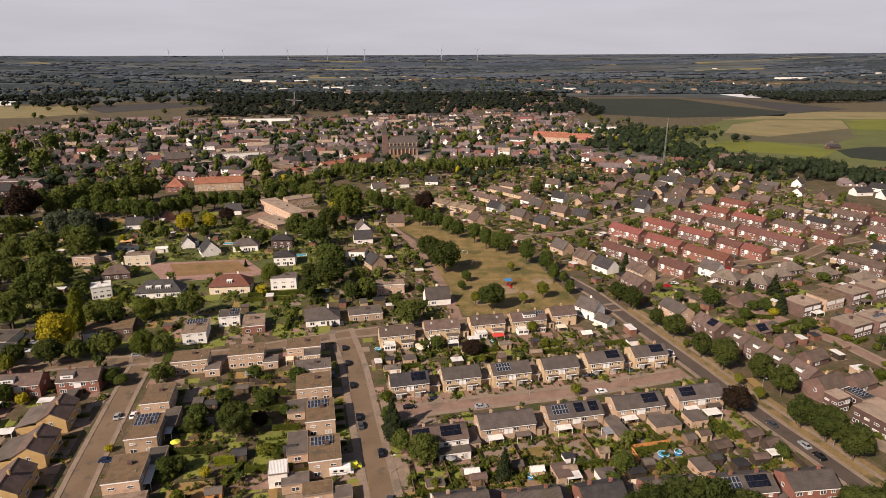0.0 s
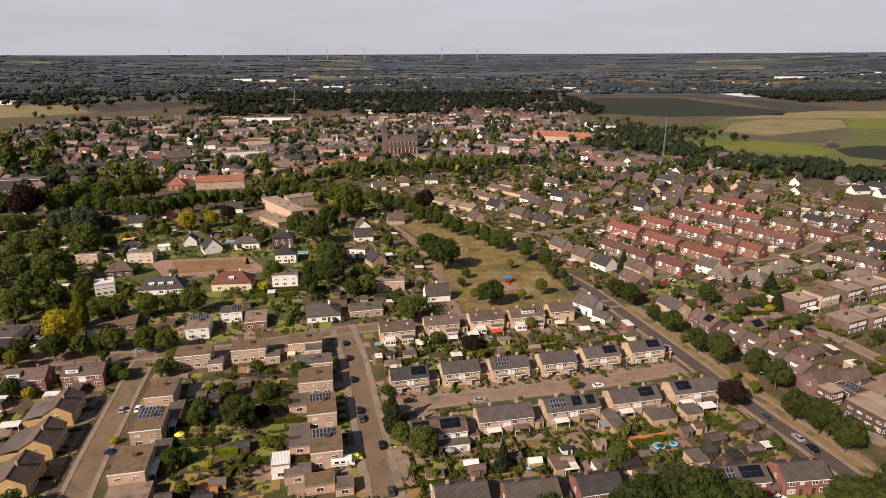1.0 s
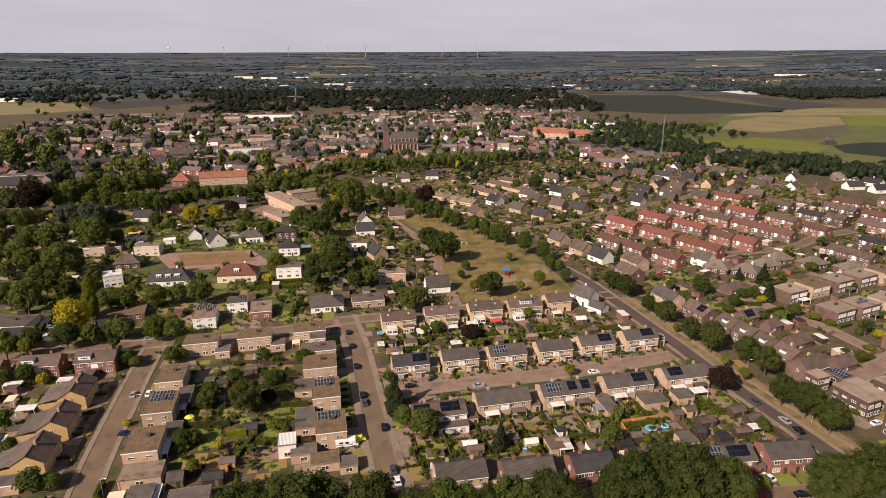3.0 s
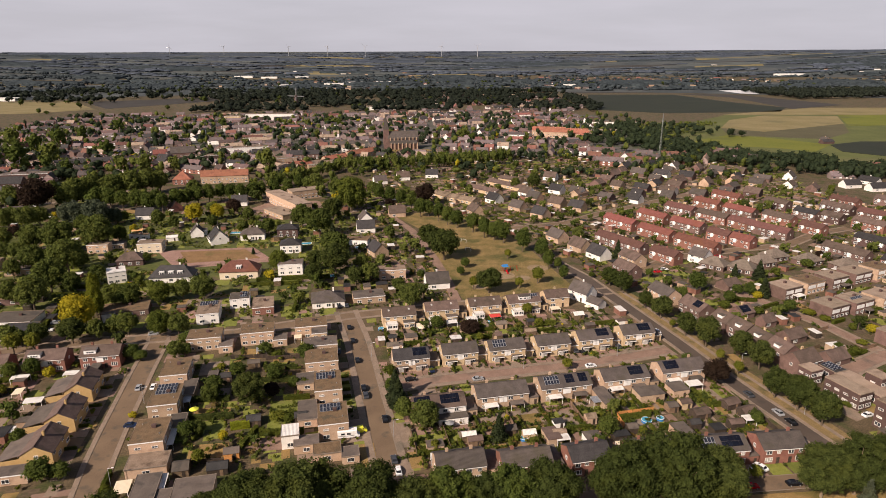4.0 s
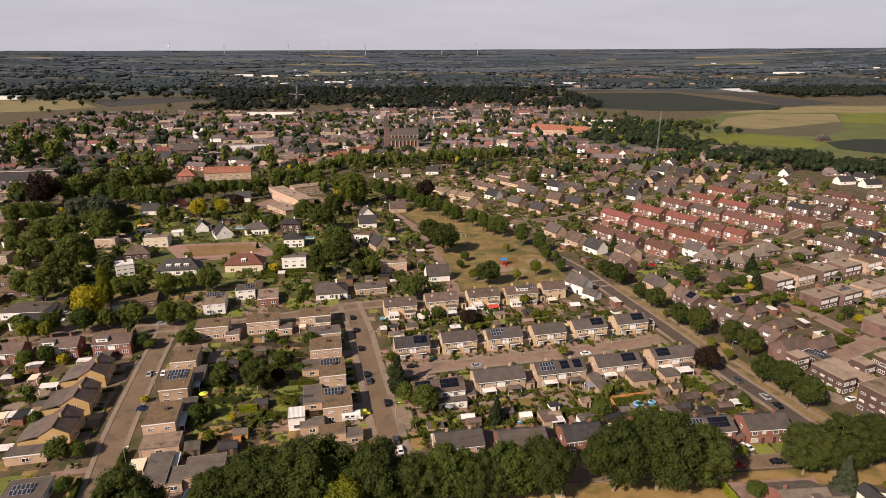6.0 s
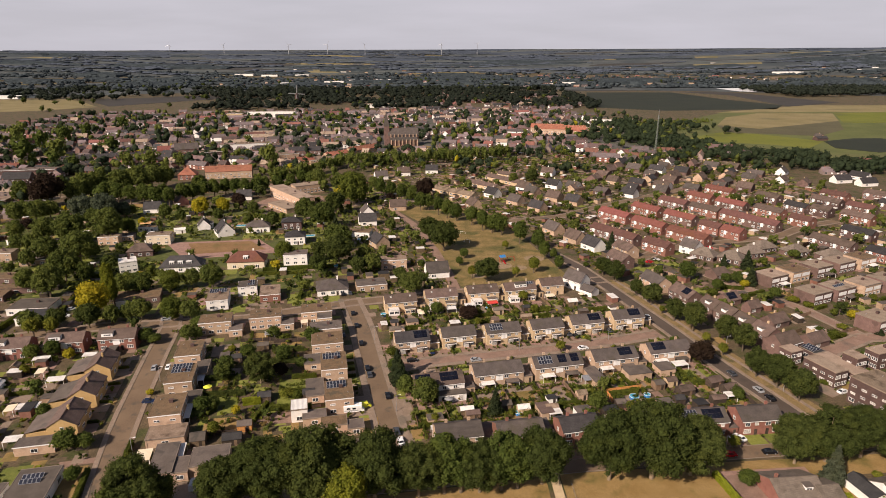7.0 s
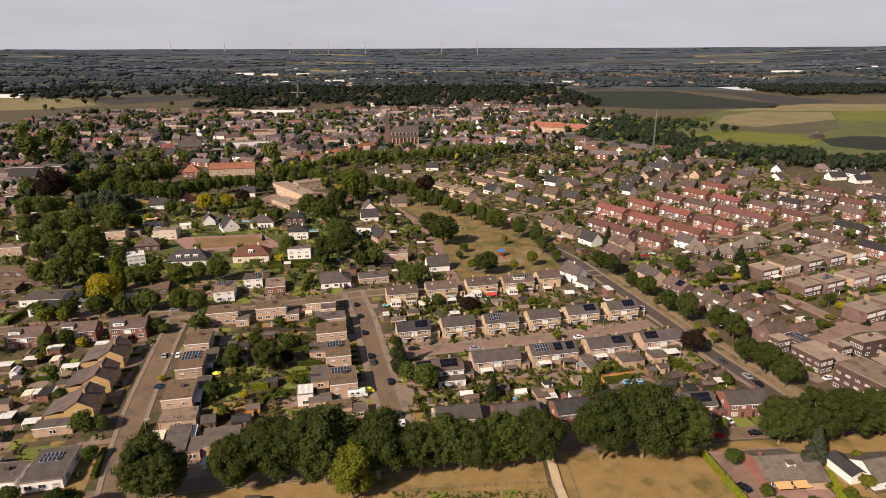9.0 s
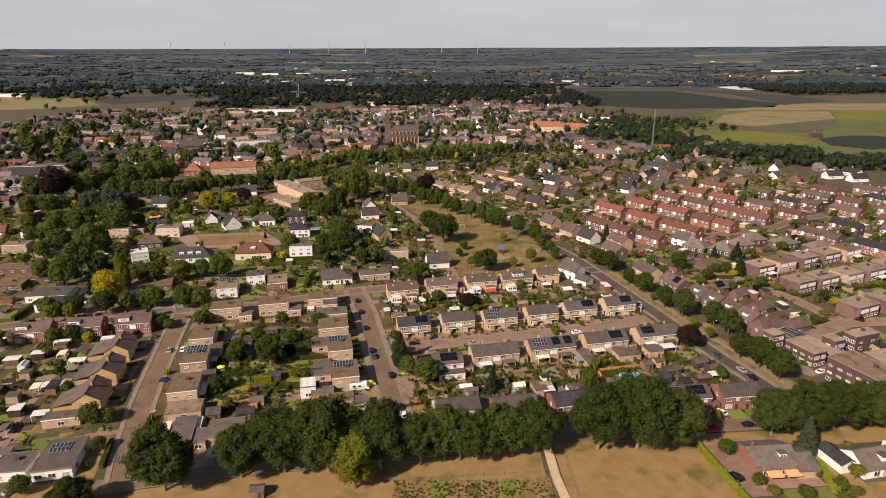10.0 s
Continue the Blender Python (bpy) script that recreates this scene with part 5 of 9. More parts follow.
for _kind, _x, _y, _h0, _w0 in (("fir", 156, 268, 0.85, 0.95), ("maple", 126.3, 275.6, 1.2, 1.2), ("fir", 164.9, 291.6, 0.9, 1.1), ("maple", 150, 269.7, 0.75, 0.8), ("maple", 145, 271.7, 0.6, 0.7), ("golden_shrub", 152, 266, 1.3, 1.9), ("maple", 136, 260.6, 0.7, 0.8), ("maple", 114, 265.5, 0.75, 0.9), ("shrub", 130.8, 253.7, 1.7, 2.0),
                                 ("maple", 159.3, 250.1, 0.65, 0.8), ("shrub", 143.2, 246.9, 1.6, 2.0), ("maple", 154, 246.8, 0.55, 0.7), ("shrub_bright", 166, 246.2, 1.3, 2.4), ("shrub_bright", 170, 240, 1.1, 2.2), ("maple", 148.6, 221.1, 0.5, 0.45), ("shrub", 161.9, 206.4, 1.7, 1.8), ("maple", 157, 209, 0.5, 0.5), ("shrub_bright", 147.7, 201.5, 0.8, 2.2), ("golden_shrub", 183, 227.5, 1.2, 2.2),
                                 ("shrub", 175.6, 229.5, 1.5, 1.3), ("fir", 183, 209.6, 0.28, 0.6), ("shrub", 197.7, 247, 1.6, 1.8), ("shrub", 205, 247.5, 1.4, 1.6), ("shrub_bright", 217.8, 251, 1.4, 2.4), ("shrub", 136.3, 169.2, 0.8, 1.5), ("maple", 201, 311, 0.6, 0.9), ("copper", 218.3, 328.6, 0.42, 0.5), ("maple", 205, 281.6, 0.5, 0.6), ("maple", 239.2, 304.2, 0.5, 0.6), ("shrub_bright", 171, 216, 1.0, 2.0)):
    tree(_kind, _x, _y, _h0, _w0, "garden plants")
for _x0, _y0, _x1, _y1 in ((146, 252, 158, 258), (139, 264, 150, 262), (160, 285, 176, 292), (152, 203, 168, 208.5), (171, 236, 178, 239.5), (207, 246, 222, 252), (226, 253, 240, 259)):
    hedge(_x0, _y0, _x1, _y1, 1.7, 1.5)

# ---- the oaks along the south street ----
for _x, _y, _s, _w in ((-76.4, 98.9, 0.98, 0.9), (-57.0, 104.3, 0.84, 0.8), (-45.5, 106.6, 1.02, 0.95), (-33.0, 106.8, 1.16, 1.12), (-18.5, 108.4, 1.03, 1.06), (-7.0, 110.2, 0.84, 0.78), (9.5, 111.9, 0.76, 0.72), (27.0, 115.4, 0.85, 0.85), (46.0, 117.1, 1.04, 0.98), (58.0, 117.6, 1.14, 1.12), (69.5, 119.0, 0.95, 0.92), (101.5, 124.0, 0.76, 0.74), (111.0, 125.0, 0.84, 0.86), (122.5, 127.0, 0.82, 0.88), (135.5, 129.0, 0.74, 0.82), (148, 131.0, 0.74, 0.82), (-97, 90.5, 0.5, 0.6)):
    tree("big_oak", _x, _y, _s, _w, "oaks along the street")
for _x, _y, _s in ((0.0, 111.6, 1.02), (4.5, 112.0, 0.94), (15.5, 113.0, 1.02), (20.0, 113.6, 0.9)):
    tree("tall_lime", _x, _y, _s, 1.15 * _s, group="trees along the street")
tree("poplar_bright", -24.5, 99.8, 1.0, 1.0)
tree("spruce", 107.2, 115.2, 1.0, 0.95)
# avenue trees
grove("dark_oak", ((84.6, 283.4, 10.8, 9.4), (88.8, 273.5, 11.8, 10), (93.7, 253.8, 9.2, 6.4), (97.3, 242.5, 11.6, 9.8), (101.6, 223.8, 11.2, 8.2), (106, 213.4, 13.8, 10.4), (116.2, 205.5, 11.4, 9.8), (118.7, 194.8, 12.3, 9.4), (114.3, 174.4, 12, 8.6), (118, 166.6, 13.4, 11.2), (121, 157.6, 12.6, 10.2)), "avenue trees")
grove("young", ((106.6, 201.4, 5.4, 3.6), (109.2, 191.2, 5.6, 3.8), (99, 232.3, 4.1, 2.9)), "avenue trees")
tree("copper", 97.8, 184.0, 0.98, 0.95)

# ---- yards and gardens along the south street ----
def yard(name, x0, y0, x1, y1, m, label, turn=8.0, z=0.07):
    cx, cy, a, b = (x0 + x1) / 2, (y0 + y1) / 2, abs(x1 - x0) / 2, abs(y1 - y0) / 2
    return sheet(name, [along(cx, cy, u, v, turn) for u, v in ((-a, -b), (a, -b), (a, b), (-a, b))], m, label, z, 0.12)


for _k, (_x, _y, _m) in enumerate(((0.5, 125.5, SLABS), (7.5, 126.2, LAWN), (13.5, 127.0, TERRACOTTA), (19.0, 127.6, LAWN), (26.0, 128.6, TERRACOTTA), (32.0, 129.2, SLABS), (38.0, 130.2, TERRACOTTA), (44.5, 131.0, LAWN), (51.0, 131.6, TERRACOTTA), (57.5, 132.2, LAWN), (63.5, 132.8, TERRACOTTA), (70.0, 133.2, SLABS), (76.0, 133.6, LAWN), (82.5, 134.0, TERRACOTTA), (89.0, 134.6, TERRACOTTA), (96.0, 135.2, LAWN), (102.5, 135.8, LAWN), (-9.0, 128.0, DRY_LAWN), (-12.0, 135.5, SLABS))):
    yard("front_yard", _x - 2.9, _y - 3.6, _x + 2.9, _y + 3.6, _m, "front yard of a house on the street", 8, 0.06)
yard("driveway", -78, 106.5, -64, 115.5, SLABS, "grey paved drive before low houses", 10, 0.06)
yard("corner_lawn", -25.0, 135.5, -20.6, 148.5, DRY_LAWN, "parched lawn beside a hedge", 12, 0.1)
yard("corner_lawn", -10.5, 136.5, -5.5, 144.5, DRY_LAWN, "parched yellow corner lawn", 12, 0.1)
yard("driveway", -15.5, 146.5, -9.8, 160, SLABS, "paved corner beside the street", 12, 0.055)
yard("driveway", -31.5, 149.5, -24.0, 162.0, SLABS, "paved drive with a motorhome", 12, 0.06)
yard("driveway", 79.5, 96, 87.5, 119, TERRACOTTA, "red clay drive beside a long hedge", 5, 0.07)
yard("terrace", 86.5, 99.5, 105.0, 103.8, TERRACOTTA, "paved terrace under orange awnings", 5, 0.08)
yard("lawn", 92, 90, 105, 99.2, LAWN, "green lawn behind a bungalow", 5, 0.07)
yard("front_yard", 78.5, 113.8, 104, 121.5, TERRACOTTA, "pinkish paving before a bungalow", 5, 0.062)
yard("garden_lawn", 106.5, 90, 116, 116, DRY_LAWN, "parched lawn round a white bungalow", 8, 0.06)
yard("garden_lawn", 116, 88, 140, 103, DRY_LAWN, "parched lawn behind a white bungalow", 8, 0.05)
yard("roadside", 74, 119.0, 154, 127.2, DRY_LAWN, "dusty dry roadside verge", 4.5, 0.055)
yard("verge", -117, 92, -100, 102, DRY_LAWN, "parched corner verge", 12, 0.06)
yard("verge", -107.5, 102.5, -101, 123.5, DRY_LAWN, "parched strip beside a hedge", 13, 0.06)
yard("garden_lawn", -126.5, 114.5, -118.5, 123.5, LAWN, "green lawn between bungalows", 12, 0.06)
hedge(105.6, 97.0, 107.6, 109.5, 1.8, 1.8, LIME_HEDGE, "bright green hedge between two bungalows")
hedge(107.0, 116.5, 116.5, 118.2, 1.1, 1.2, LIME_HEDGE, "low bright hedge before a white bungalow")
hedge(-102.0, 121.0, -98.6, 108.0, 1.6, 1.2)
hedge(-116.6, 122.0, -114.2, 113.0, 1.6, 1.3, LIME_HEDGE, "bright green hedge beside a bungalow")
for _kind, _x, _y, _h0, _w0 in (("shrub", 86.6, 101.0, 1.3, 1.5), ("shrub_bright", 89.0, 97.4, 1.0, 1.5), ("maple", 83.5, 114.5, 0.55, 0.7), ("shrub", 108.0, 99.0, 1.2, 1.6), ("shrub_bright", 111.0, 97.0, 1.0, 1.5), ("shrub", 106.0, 93.5, 1.3, 1.8), ("young", 114.6, 103.2, 0.8, 1.0), ("shrub_bright", 109.5, 101.5, 0.9, 1.3), ("maple", 96.5, 95.5, 0.4, 0.6), ("shrub", 104.5, 104.5, 1.0, 1.2), ("young", 87.2, 131.5, 0.7, 1.0), ("shrub", -93.0, 126.0, 1.1, 1.1), ("maple", -104.0, 117.0, 0.5, 0.6), ("maple", -115.0, 97.5, 0.6, 0.8), ("shrub_bright", 121.5, 118.0, 0.8, 1.2)):
    tree(_kind, _x, _y, _h0, _w0, "garden plants")

# paved yards between the yellow houses and the street
for _k in range(8):
    _x, _y = along(-112.6, 136.5, 0, _k * 6.2)
    sheet("front_yard", [along(_x, _y, -2.6, -2.9), along(_x, _y, 3.0, -2.9), along(_x, _y, 3.0, 2.9), along(_x, _y, -2.6, 2.9)], (SLABS, PAVER, ASPHALT, SLABS)[_k % 4], "paved front yard of a yellow house", 0.05, 0.1)
    if _k % 2:
        hedge(*along(_x, _y, -2.4, 3.0), *along(_x, _y, 2.6, 3.0), 1.0, 0.7)

# ---- terraces with red roofs, in parallel rows ----
_white_panel = Geo().box(-0.9, 0.9, -0.06, 0, 0, 2.6).mesh("facade_panel", WHITE_PAINT)


def terrace(x, y, L, turn, wall, roof, label, group, units=None):
    L *= 0.87
    n = units or max(2, round(L / 6.2))
    ob = gable_house(x, y, turn, L, 8.2, 5.2, 7.7, wall, roof, label, group, n, detail=1, white=False)
    for k in range(0, n, 2):
        part("facade_panel", _white_panel, None, ob, "" if k else "white painted facade panel", at=pose(-L / 2 + L * (k + 0.5) / n + 0.4, -4.1, 2.4))
    return ob


for _k, (_x, _y, _L, _r) in enumerate(((121, 397, 29, 0), (108, 349, 41, 1), (137, 371, 29, 0), (148, 412, 27, 0), (164, 389, 27, 0), (153, 345, 32, 0), (127, 324, 20, 1), (175, 433, 27, 1), (202, 450, 24, 0), (227, 474, 27, 0), (216, 427, 27, 0), (190, 411, 27, 2),
                                     (203, 391, 24, 1), (212, 375, 31, 1), (175, 364, 17, 1), (184, 352, 16, 0))):
    terrace(_x, _y, _L, -57, (BRICK_RED, BRICK_PINK, BRICK_RED)[_k % 3], (ROOF_RED, ROOF_PLUM, ROOF_BROWN)[_r], ("red brick terrace under orange-red tiles", "red brick terrace under faded red tiles", "red brick terrace under brown tiles")[_r], "red-roofed terraces")
# Brown terraces; brick and tile chosen darker still to carry cloud shadow.
for _k, (_x, _y, _L) in enumerate(((234, 406, 25), (260, 418, 19), (272, 407, 16), (243, 380, 18), (233, 328, 29), (262, 349, 22), (286, 388, 24), (305, 414, 22), (292, 435, 26), (250, 303, 26), (285, 330, 26), (300, 355, 26), (320, 385, 26), (335, 420, 26), (255, 450, 22), (310, 455, 24), (345, 455, 24))):
    terrace(_x, _y, _L, -62, (BRICK_RED, BRICK_PINK, BRICK_BROWN)[_k % 3], (ROOF_BROWN, ROOF_DARK, ROOF_BROWN, ROOF_PLUM)[_k % 4], "brick terrace under brown-grey tiles", "brown-roofed terraces")
# flat-roofed box rows east of the avenue
for _k, (_x, _y, _L) in enumerate(((167, 270, 12), (182, 277.5, 13), (198, 284, 12), (214, 291, 13), (230, 298, 13), (175.5, 247, 12.4), (190, 252.5, 13), (206, 258, 12.5), (221, 264, 13), (236, 271, 13), (251, 278, 13), (186, 216.6, 13.5), (203, 224, 13), (218, 231, 13), (233, 238, 13), (248, 245, 13))):
    _h = flat_house(_x, _y, 25, _L, 10.6, 6.0, (BRICK_PINK, BRICK_TAN, BRICK_PINK)[_k % 3], (PALE_GRAVEL, MOSS_ROOF, PALE_GRAVEL)[_k % 3 if _k < 5 else 0], "pinkish brick box house with white window bands", "flat box rows", KERB, windows=4, ends=False)
    for _u in (-0.25, 0.25):
        part("facade_band", Geo().box(_u * _L - _L * 0.21, _u * _L + _L * 0.21, -5.35, -5.3, 3.1, 4.9), WHITE_PAINT, _h, "" if _u > 0 else "white panel band under the windows")
    if _k in (6, 9, 14):
        flat_solar(_h, -4, -1, 7, 1, 6.1)
    if _k % 2 == 0:
        canopy(*along(_x, _y, 1.5, -7.0, 25), 25, 6, 3, 2.6, (WHITE_ROOF, FELT)[_k % 4 > 0], "pale flat canopy behind a box house")
street("road_east", [(142, 181), (153, 194.5), (175, 207), (200, 209), (240, 216)], 6, 1.2, "brown paved street between box houses", PAVER, 0.07)
street("road_east_back", [(175, 208), (170.4, 223), (167, 235), (158, 252), (140, 285)], 5, 1.0, "narrow brown paved lane", PAVER, 0.09)

street("road_terraces", [(46, 394.7), (85.3, 407.7), (115.7, 435.1), (141.7, 452.6), (182.9, 483.6), (225.6, 509.3)], 6, 1.2, "brown street before the red-roofed terraces", ASPHALT, 0.075)
street("road_hipped", [(101.9, 299.2), (130.1, 328.2), (153.2, 336.7), (188.8, 347.7), (212.5, 353.4), (244.3, 378.6), (275.1, 392.3)], 6, 1.2, "brown street along the hipped houses", ASPHALT, 0.085)
# hipped houses facing the terraces
for _x, _y, _t in ((190, 326, 20), (205, 318, 20), (178, 316, 18), (221, 309, 15), (150, 312, -40), (163, 306, -40)):
    hip_house(_x, _y, _t, 13, 10, 3.0, 6.8, BRICK_PINK, ROOF_PALE, "brick house with pale hipped roof", "hipped houses")
gable_house(146, 322, -55, 10, 9, 4.6, 8.2, WHITE_WALL, ROOF_GREY, "white rendered gabled house near terraces", "white houses", 1, detail=1, white=False)
for _x, _y, _t in ((358, 526, 10), (384, 540, -60), (372, 512, 10)):
    gable_house(_x, _y, _t, 16, 9, 3.2, 7.0, WHITE_WALL, ROOF_DARK, "white farmhouse with dark roof", "white houses", 1, detail=1, white=False, upper=False)

# ---- villas west of the park ----
sheet("garden_grass", [(-302, 258), (-200, 250), (-120, 252), (-72, 262), (-62, 300), (-60, 352), (-92, 420), (-150, 436), (-300, 440)], ROUGH_LAWN, "rough green garden grass between the villas", 0.008)
sheet("green", [(-175, 345), (-118, 352), (-98, 325), (-150, 312)], TERRACOTTA, "red clay paving round a dry green", 0.06)
sheet("dry_green", [(-160, 343), (-122, 348), (-108, 331), (-148, 322)], BROWN_LAWN, "parched brown communal green", 0.12)
flat_house(-173, 293, 28, 9, 9, 6.4, WHITE_WALL, WHITE_ROOF, "white modern flat-roofed villa", "villas", windows=3)
hip_house(-179, 322, 12, 14, 10, 3.4, 7.2, BRICK_BROWN, ROOF_BROWN, "brown brick house with hipped roof", dormers=0)
hip_house(-144, 295, 8, 22, 10, 3.2, 8.2, WHITE_WALL, ROOF_DARK, "white villa with black hipped roof and dormers", dormers=3)
hip_house(-110, 301, 6, 20, 11, 4.2, 8.8, CREAM_WALL, ROOF_RED, "cream villa with red hipped roof", dormers=1)
gable_house(-144, 364, -60, 12, 11, 3.0, 9.0, WHITE_WALL, ROOF_DARK, "white steep-gabled villa with dark roof", "villas", 1, white=False)
hip_house(-124, 372, 10, 15, 9, 4.0, 7.4, WHITE_WALL, ROOF_GREY, "white villa with grey hipped roof")
flat_house(-178, 345, 10, 14, 9, 6.0, CREAM_WALL, GRAVEL, "cream flat-roofed villa with solar panels", "villas", windows=3)
hip_house(-103, 379, 8, 13, 10, 5.6, 8.0, BRICK_BROWN, ROOF_DARK, "dark brick villa with white bands")
hip_house(-93, 345, 8, 12, 10, 5.4, 8.2, WHITE_WALL, ROOF_DARK, "white villa under dark hipped roof")
flat_house(-84, 306, 8, 13, 9, 6.0, WHITE_WALL, FELT, "white modern villa with dark roof edge", "villas", windows=3)
hip_house(-56, 262, 12, 15, 13, 3.2, 6.6, WHITE_WALL, ROOF_GREY, "large white house with grey hipped roof", "villas")
VILLAS = ((-209, 344, 12, 7, 0), (-204, 352, 12, 7, 0), (-265, 345, 14, 9, 1), (-268, 380, 16, 9, 1), (-163, 382, 10, 7, 1), (-55, 360, 15, 9, 1), (-28, 298, 14, 8, 0), (-37, 266, 15, 10, 0), (-198, 372, 12, 4, 1), (-255, 312, 14, 9, 0), (-232, 306, 14, 9, 0), (-270, 285, 14, 10, 0))
flat_house(-191, 239, 6, 18, 13, 3.1, WHITE_WALL, FELT, "long white bungalow with grey flat roof", "bungalows", windows=4, storeys=1, ends=False)
flat_house(-182, 226.5, 6, 13, 11, 3.4, WHITE_WALL, BLACK_FELT, "white bungalow wing under black felt roof", "bungalows", windows=3, storeys=1, stack=False, ends=False)
for _x, _y, _t, _L, _D in ((-230, 277, 6, 24, 9), (-216, 261.5, 10, 24, 6.5), (-219, 251.5, 10, 13, 9), (-147.5, 250.5, 18, 20, 12)):
    flat_house(_x, _y, _t, _L, _D, 3.1, BRICK_PINK, MOSS_ROOF, "low brown bungalow with wide rusty flat roof", "bungalows", GRAVEL, windows=4, storeys=1, ends=False)
flat_house(-151, 241.5, 18, 5, 3.6, 3.6, WHITE_WALL, FELT, "small white garage beside a bungalow", "garages", windows=1, storeys=1, stack=False, ends=False)
_h = flat_house(-107, 245, 14, 9.5, 15, 4.8, WHITE_WALL, GRAVEL, "white modern house with solar rows on roof", "villas", windows=2)
flat_solar(_h, -3.6, 3.6, 7, 2, 4.9)
_h = flat_house(-97.5, 260, 14, 9, 9, 4.6, WHITE_WALL, FELT, "white flat-roofed house with dark solar field", "villas", windows=2)
flat_solar(_h, 0.6, -1.5, 3, 3, 4.7)
flat_house(-85, 254.5, 14, 9.5, 13.5, 3.5, BRICK_RED, GRAVEL, "red brick bungalow with pale gravel roof", "bungalows", windows=2, storeys=1)
for _k, (_x, _y, _L, _D, _w) in enumerate(VILLAS):
    flat_house(_x, _y, (8, 14, -6)[_k % 3], _L, _D, 3.2 if _k % 3 else 5.2, (BRICK_TAN, WHITE_WALL)[_w], (GRAVEL, FELT, MOSS_ROOF)[_k % 3], ("tan brick bungalow with flat roof", "white bungalow with flat roof")[_w], "bungalows", windows=3, storeys=1 if _k % 3 else 2, ends=False)
for _k, (_x, _y, _t, _w) in enumerate(((-218, 425, 10, 1), (-251, 403, -70, 0), (-207, 449, -50, 2), (-162, 466, 10, 1), (-56, 412, -75, 1), (-35, 430, 10, 0), (-40, 338, -60, 0), (-4, 284, 12, 1), (-39, 567, 10, 1), (-12, 579, 0, 1), (-59, 548, 20, 1), (23, 434, -65, 0), (40, 472, -50, 1), (56, 446, -50, 0)) + ((69, 496, -50, 1), (96, 506, -45, 1), (73, 477, -50, 0), (88, 458, -45, 0), (101, 445, -45, 0), (111, 496, -45, 1), (100, 564, -30, 1), (70, 425, -50, 0), (72, 365, -60, 0), (82, 345, -60, 0), (90, 330, -60, 1), (-300, 350, 0, 1), (-290, 260, 10, 0), (-53, 388, 12, 1))):
    gable_house(_x, _y, _t, 12, 9, 3.4, 7.8, (BRICK_TAN, WHITE_WALL, BRICK_RED)[_w], (ROOF_DARK, ROOF_GREY, ROOF_BROWN)[_k % 3], ("tan brick gabled house with tiled roof", "white gabled house with dark tiled roof", "red brick gabled house with tiled roof")[_w], "detached houses", 1, detail=1, white=False, upper=False)
for _k, (_x, _y, _L, _t) in enumerate(((33, 511, 40, -50), (56, 530, 46, -52), (62, 555, 23, -36), (0, 489, 21, -50), (16, 473, 24, -42))):
    gable_house(_x, _y, _t, _L, 9, 3.0, 5.2, BRICK_CREAM, (ROOF_BROWN, GRAVEL)[_k > 2], "long low row of brick bungalows", "bungalow rows", round(_L / 8), detail=1, white=False, upper=False)
# bungalow quarter between the park and the mast
_q = random.Random(3)
for _i in range(11):
    for _j in range(8):
        _x, _y = along(95, 372, _i * 21 + _q.uniform(-3, 3), _j * 24 + _q.uniform(-3, 3), -30)
        _x, _y = _x + 18, _y + 120
        if 95 < _x < 330 and 470 < _y < 640 and _q.random() < 0.85:
            gable_house(_x, _y, _q.choice((-45, 45, -48, 40)), _q.uniform(10, 15), 9, 3.2, _q.uniform(6, 7.8), _q.choice((BRICK_TAN, WHITE_WALL, BRICK_PINK, BRICK_BROWN, BRICK_PINK)), _q.choice((ROOF_GREY, ROOF_BROWN, ROOF_DARK, ROOF_BROWN, ROOF_GREY, ROOF_DARK)), "detached house with tiled gable roof among gardens", "garden quarter houses", 1, detail=1, white=False, upper=False)

flat_house(-257, 377, 6, 20, 8, 3.2, WHITE_WALL, FELT, "low white bungalow with dark windows", "bungalows", windows=4, storeys=1, ends=False)
gable_house(-388, 532, 8, 24, 13, 5.4, 10.5, BRICK_BROWN, ROOF_DARK, "dark brick house with steep slate roof", "centre blocks", 3, detail=1, white=False)
gable_house(-163, 379, -70, 10, 8, 3.0, 7.2, WHITE_WALL, ROOF_GREY, "small white gabled garden house", "villas", 1, detail=1, white=False, upper=False)
shed(-175, 368, 20, 7, 5, 2.4, WHITE_WALL, WHITE_ROOF, "white garden building with pale roof", pitched=1.0)
canopy(-205, 384, 15, 7, 5, 2.6, ORANGE_CANVAS, "orange garden sail on posts")

# ---- the school ----
for _x, _y, _t, _L, _D, _h0, _n in ((-121.5, 457.2, -53, 59, 12, 8.4, 14), (-116, 492, 31, 25, 13, 7.2, 8), (-121, 432.5, -48, 29, 13, 3.5, 5)):
    flat_house(_x, _y, _t, _L, _D, _h0, BRICK_TAN, PALE_GRAVEL, "pale brick school building with flat gravel roof", "school buildings", KERB, windows=_n, storeys=2 if _h0 > 5 else 1, ends=_h0 > 5)
sheet("school_yard", [(-150, 452), (-128, 420), (-92, 420), (-82, 452), (-104, 480), (-140, 476)], PAVER, "brown paved school yard", 0.07)
sheet("lawn", [(-94, 456), (-84, 446), (-72, 470), (-88, 486), (-100, 474)], PARK_GRASS, "parched lawn beside the school", 0.11)

# ---- avenues and park trees ----
ROW_TREES = []


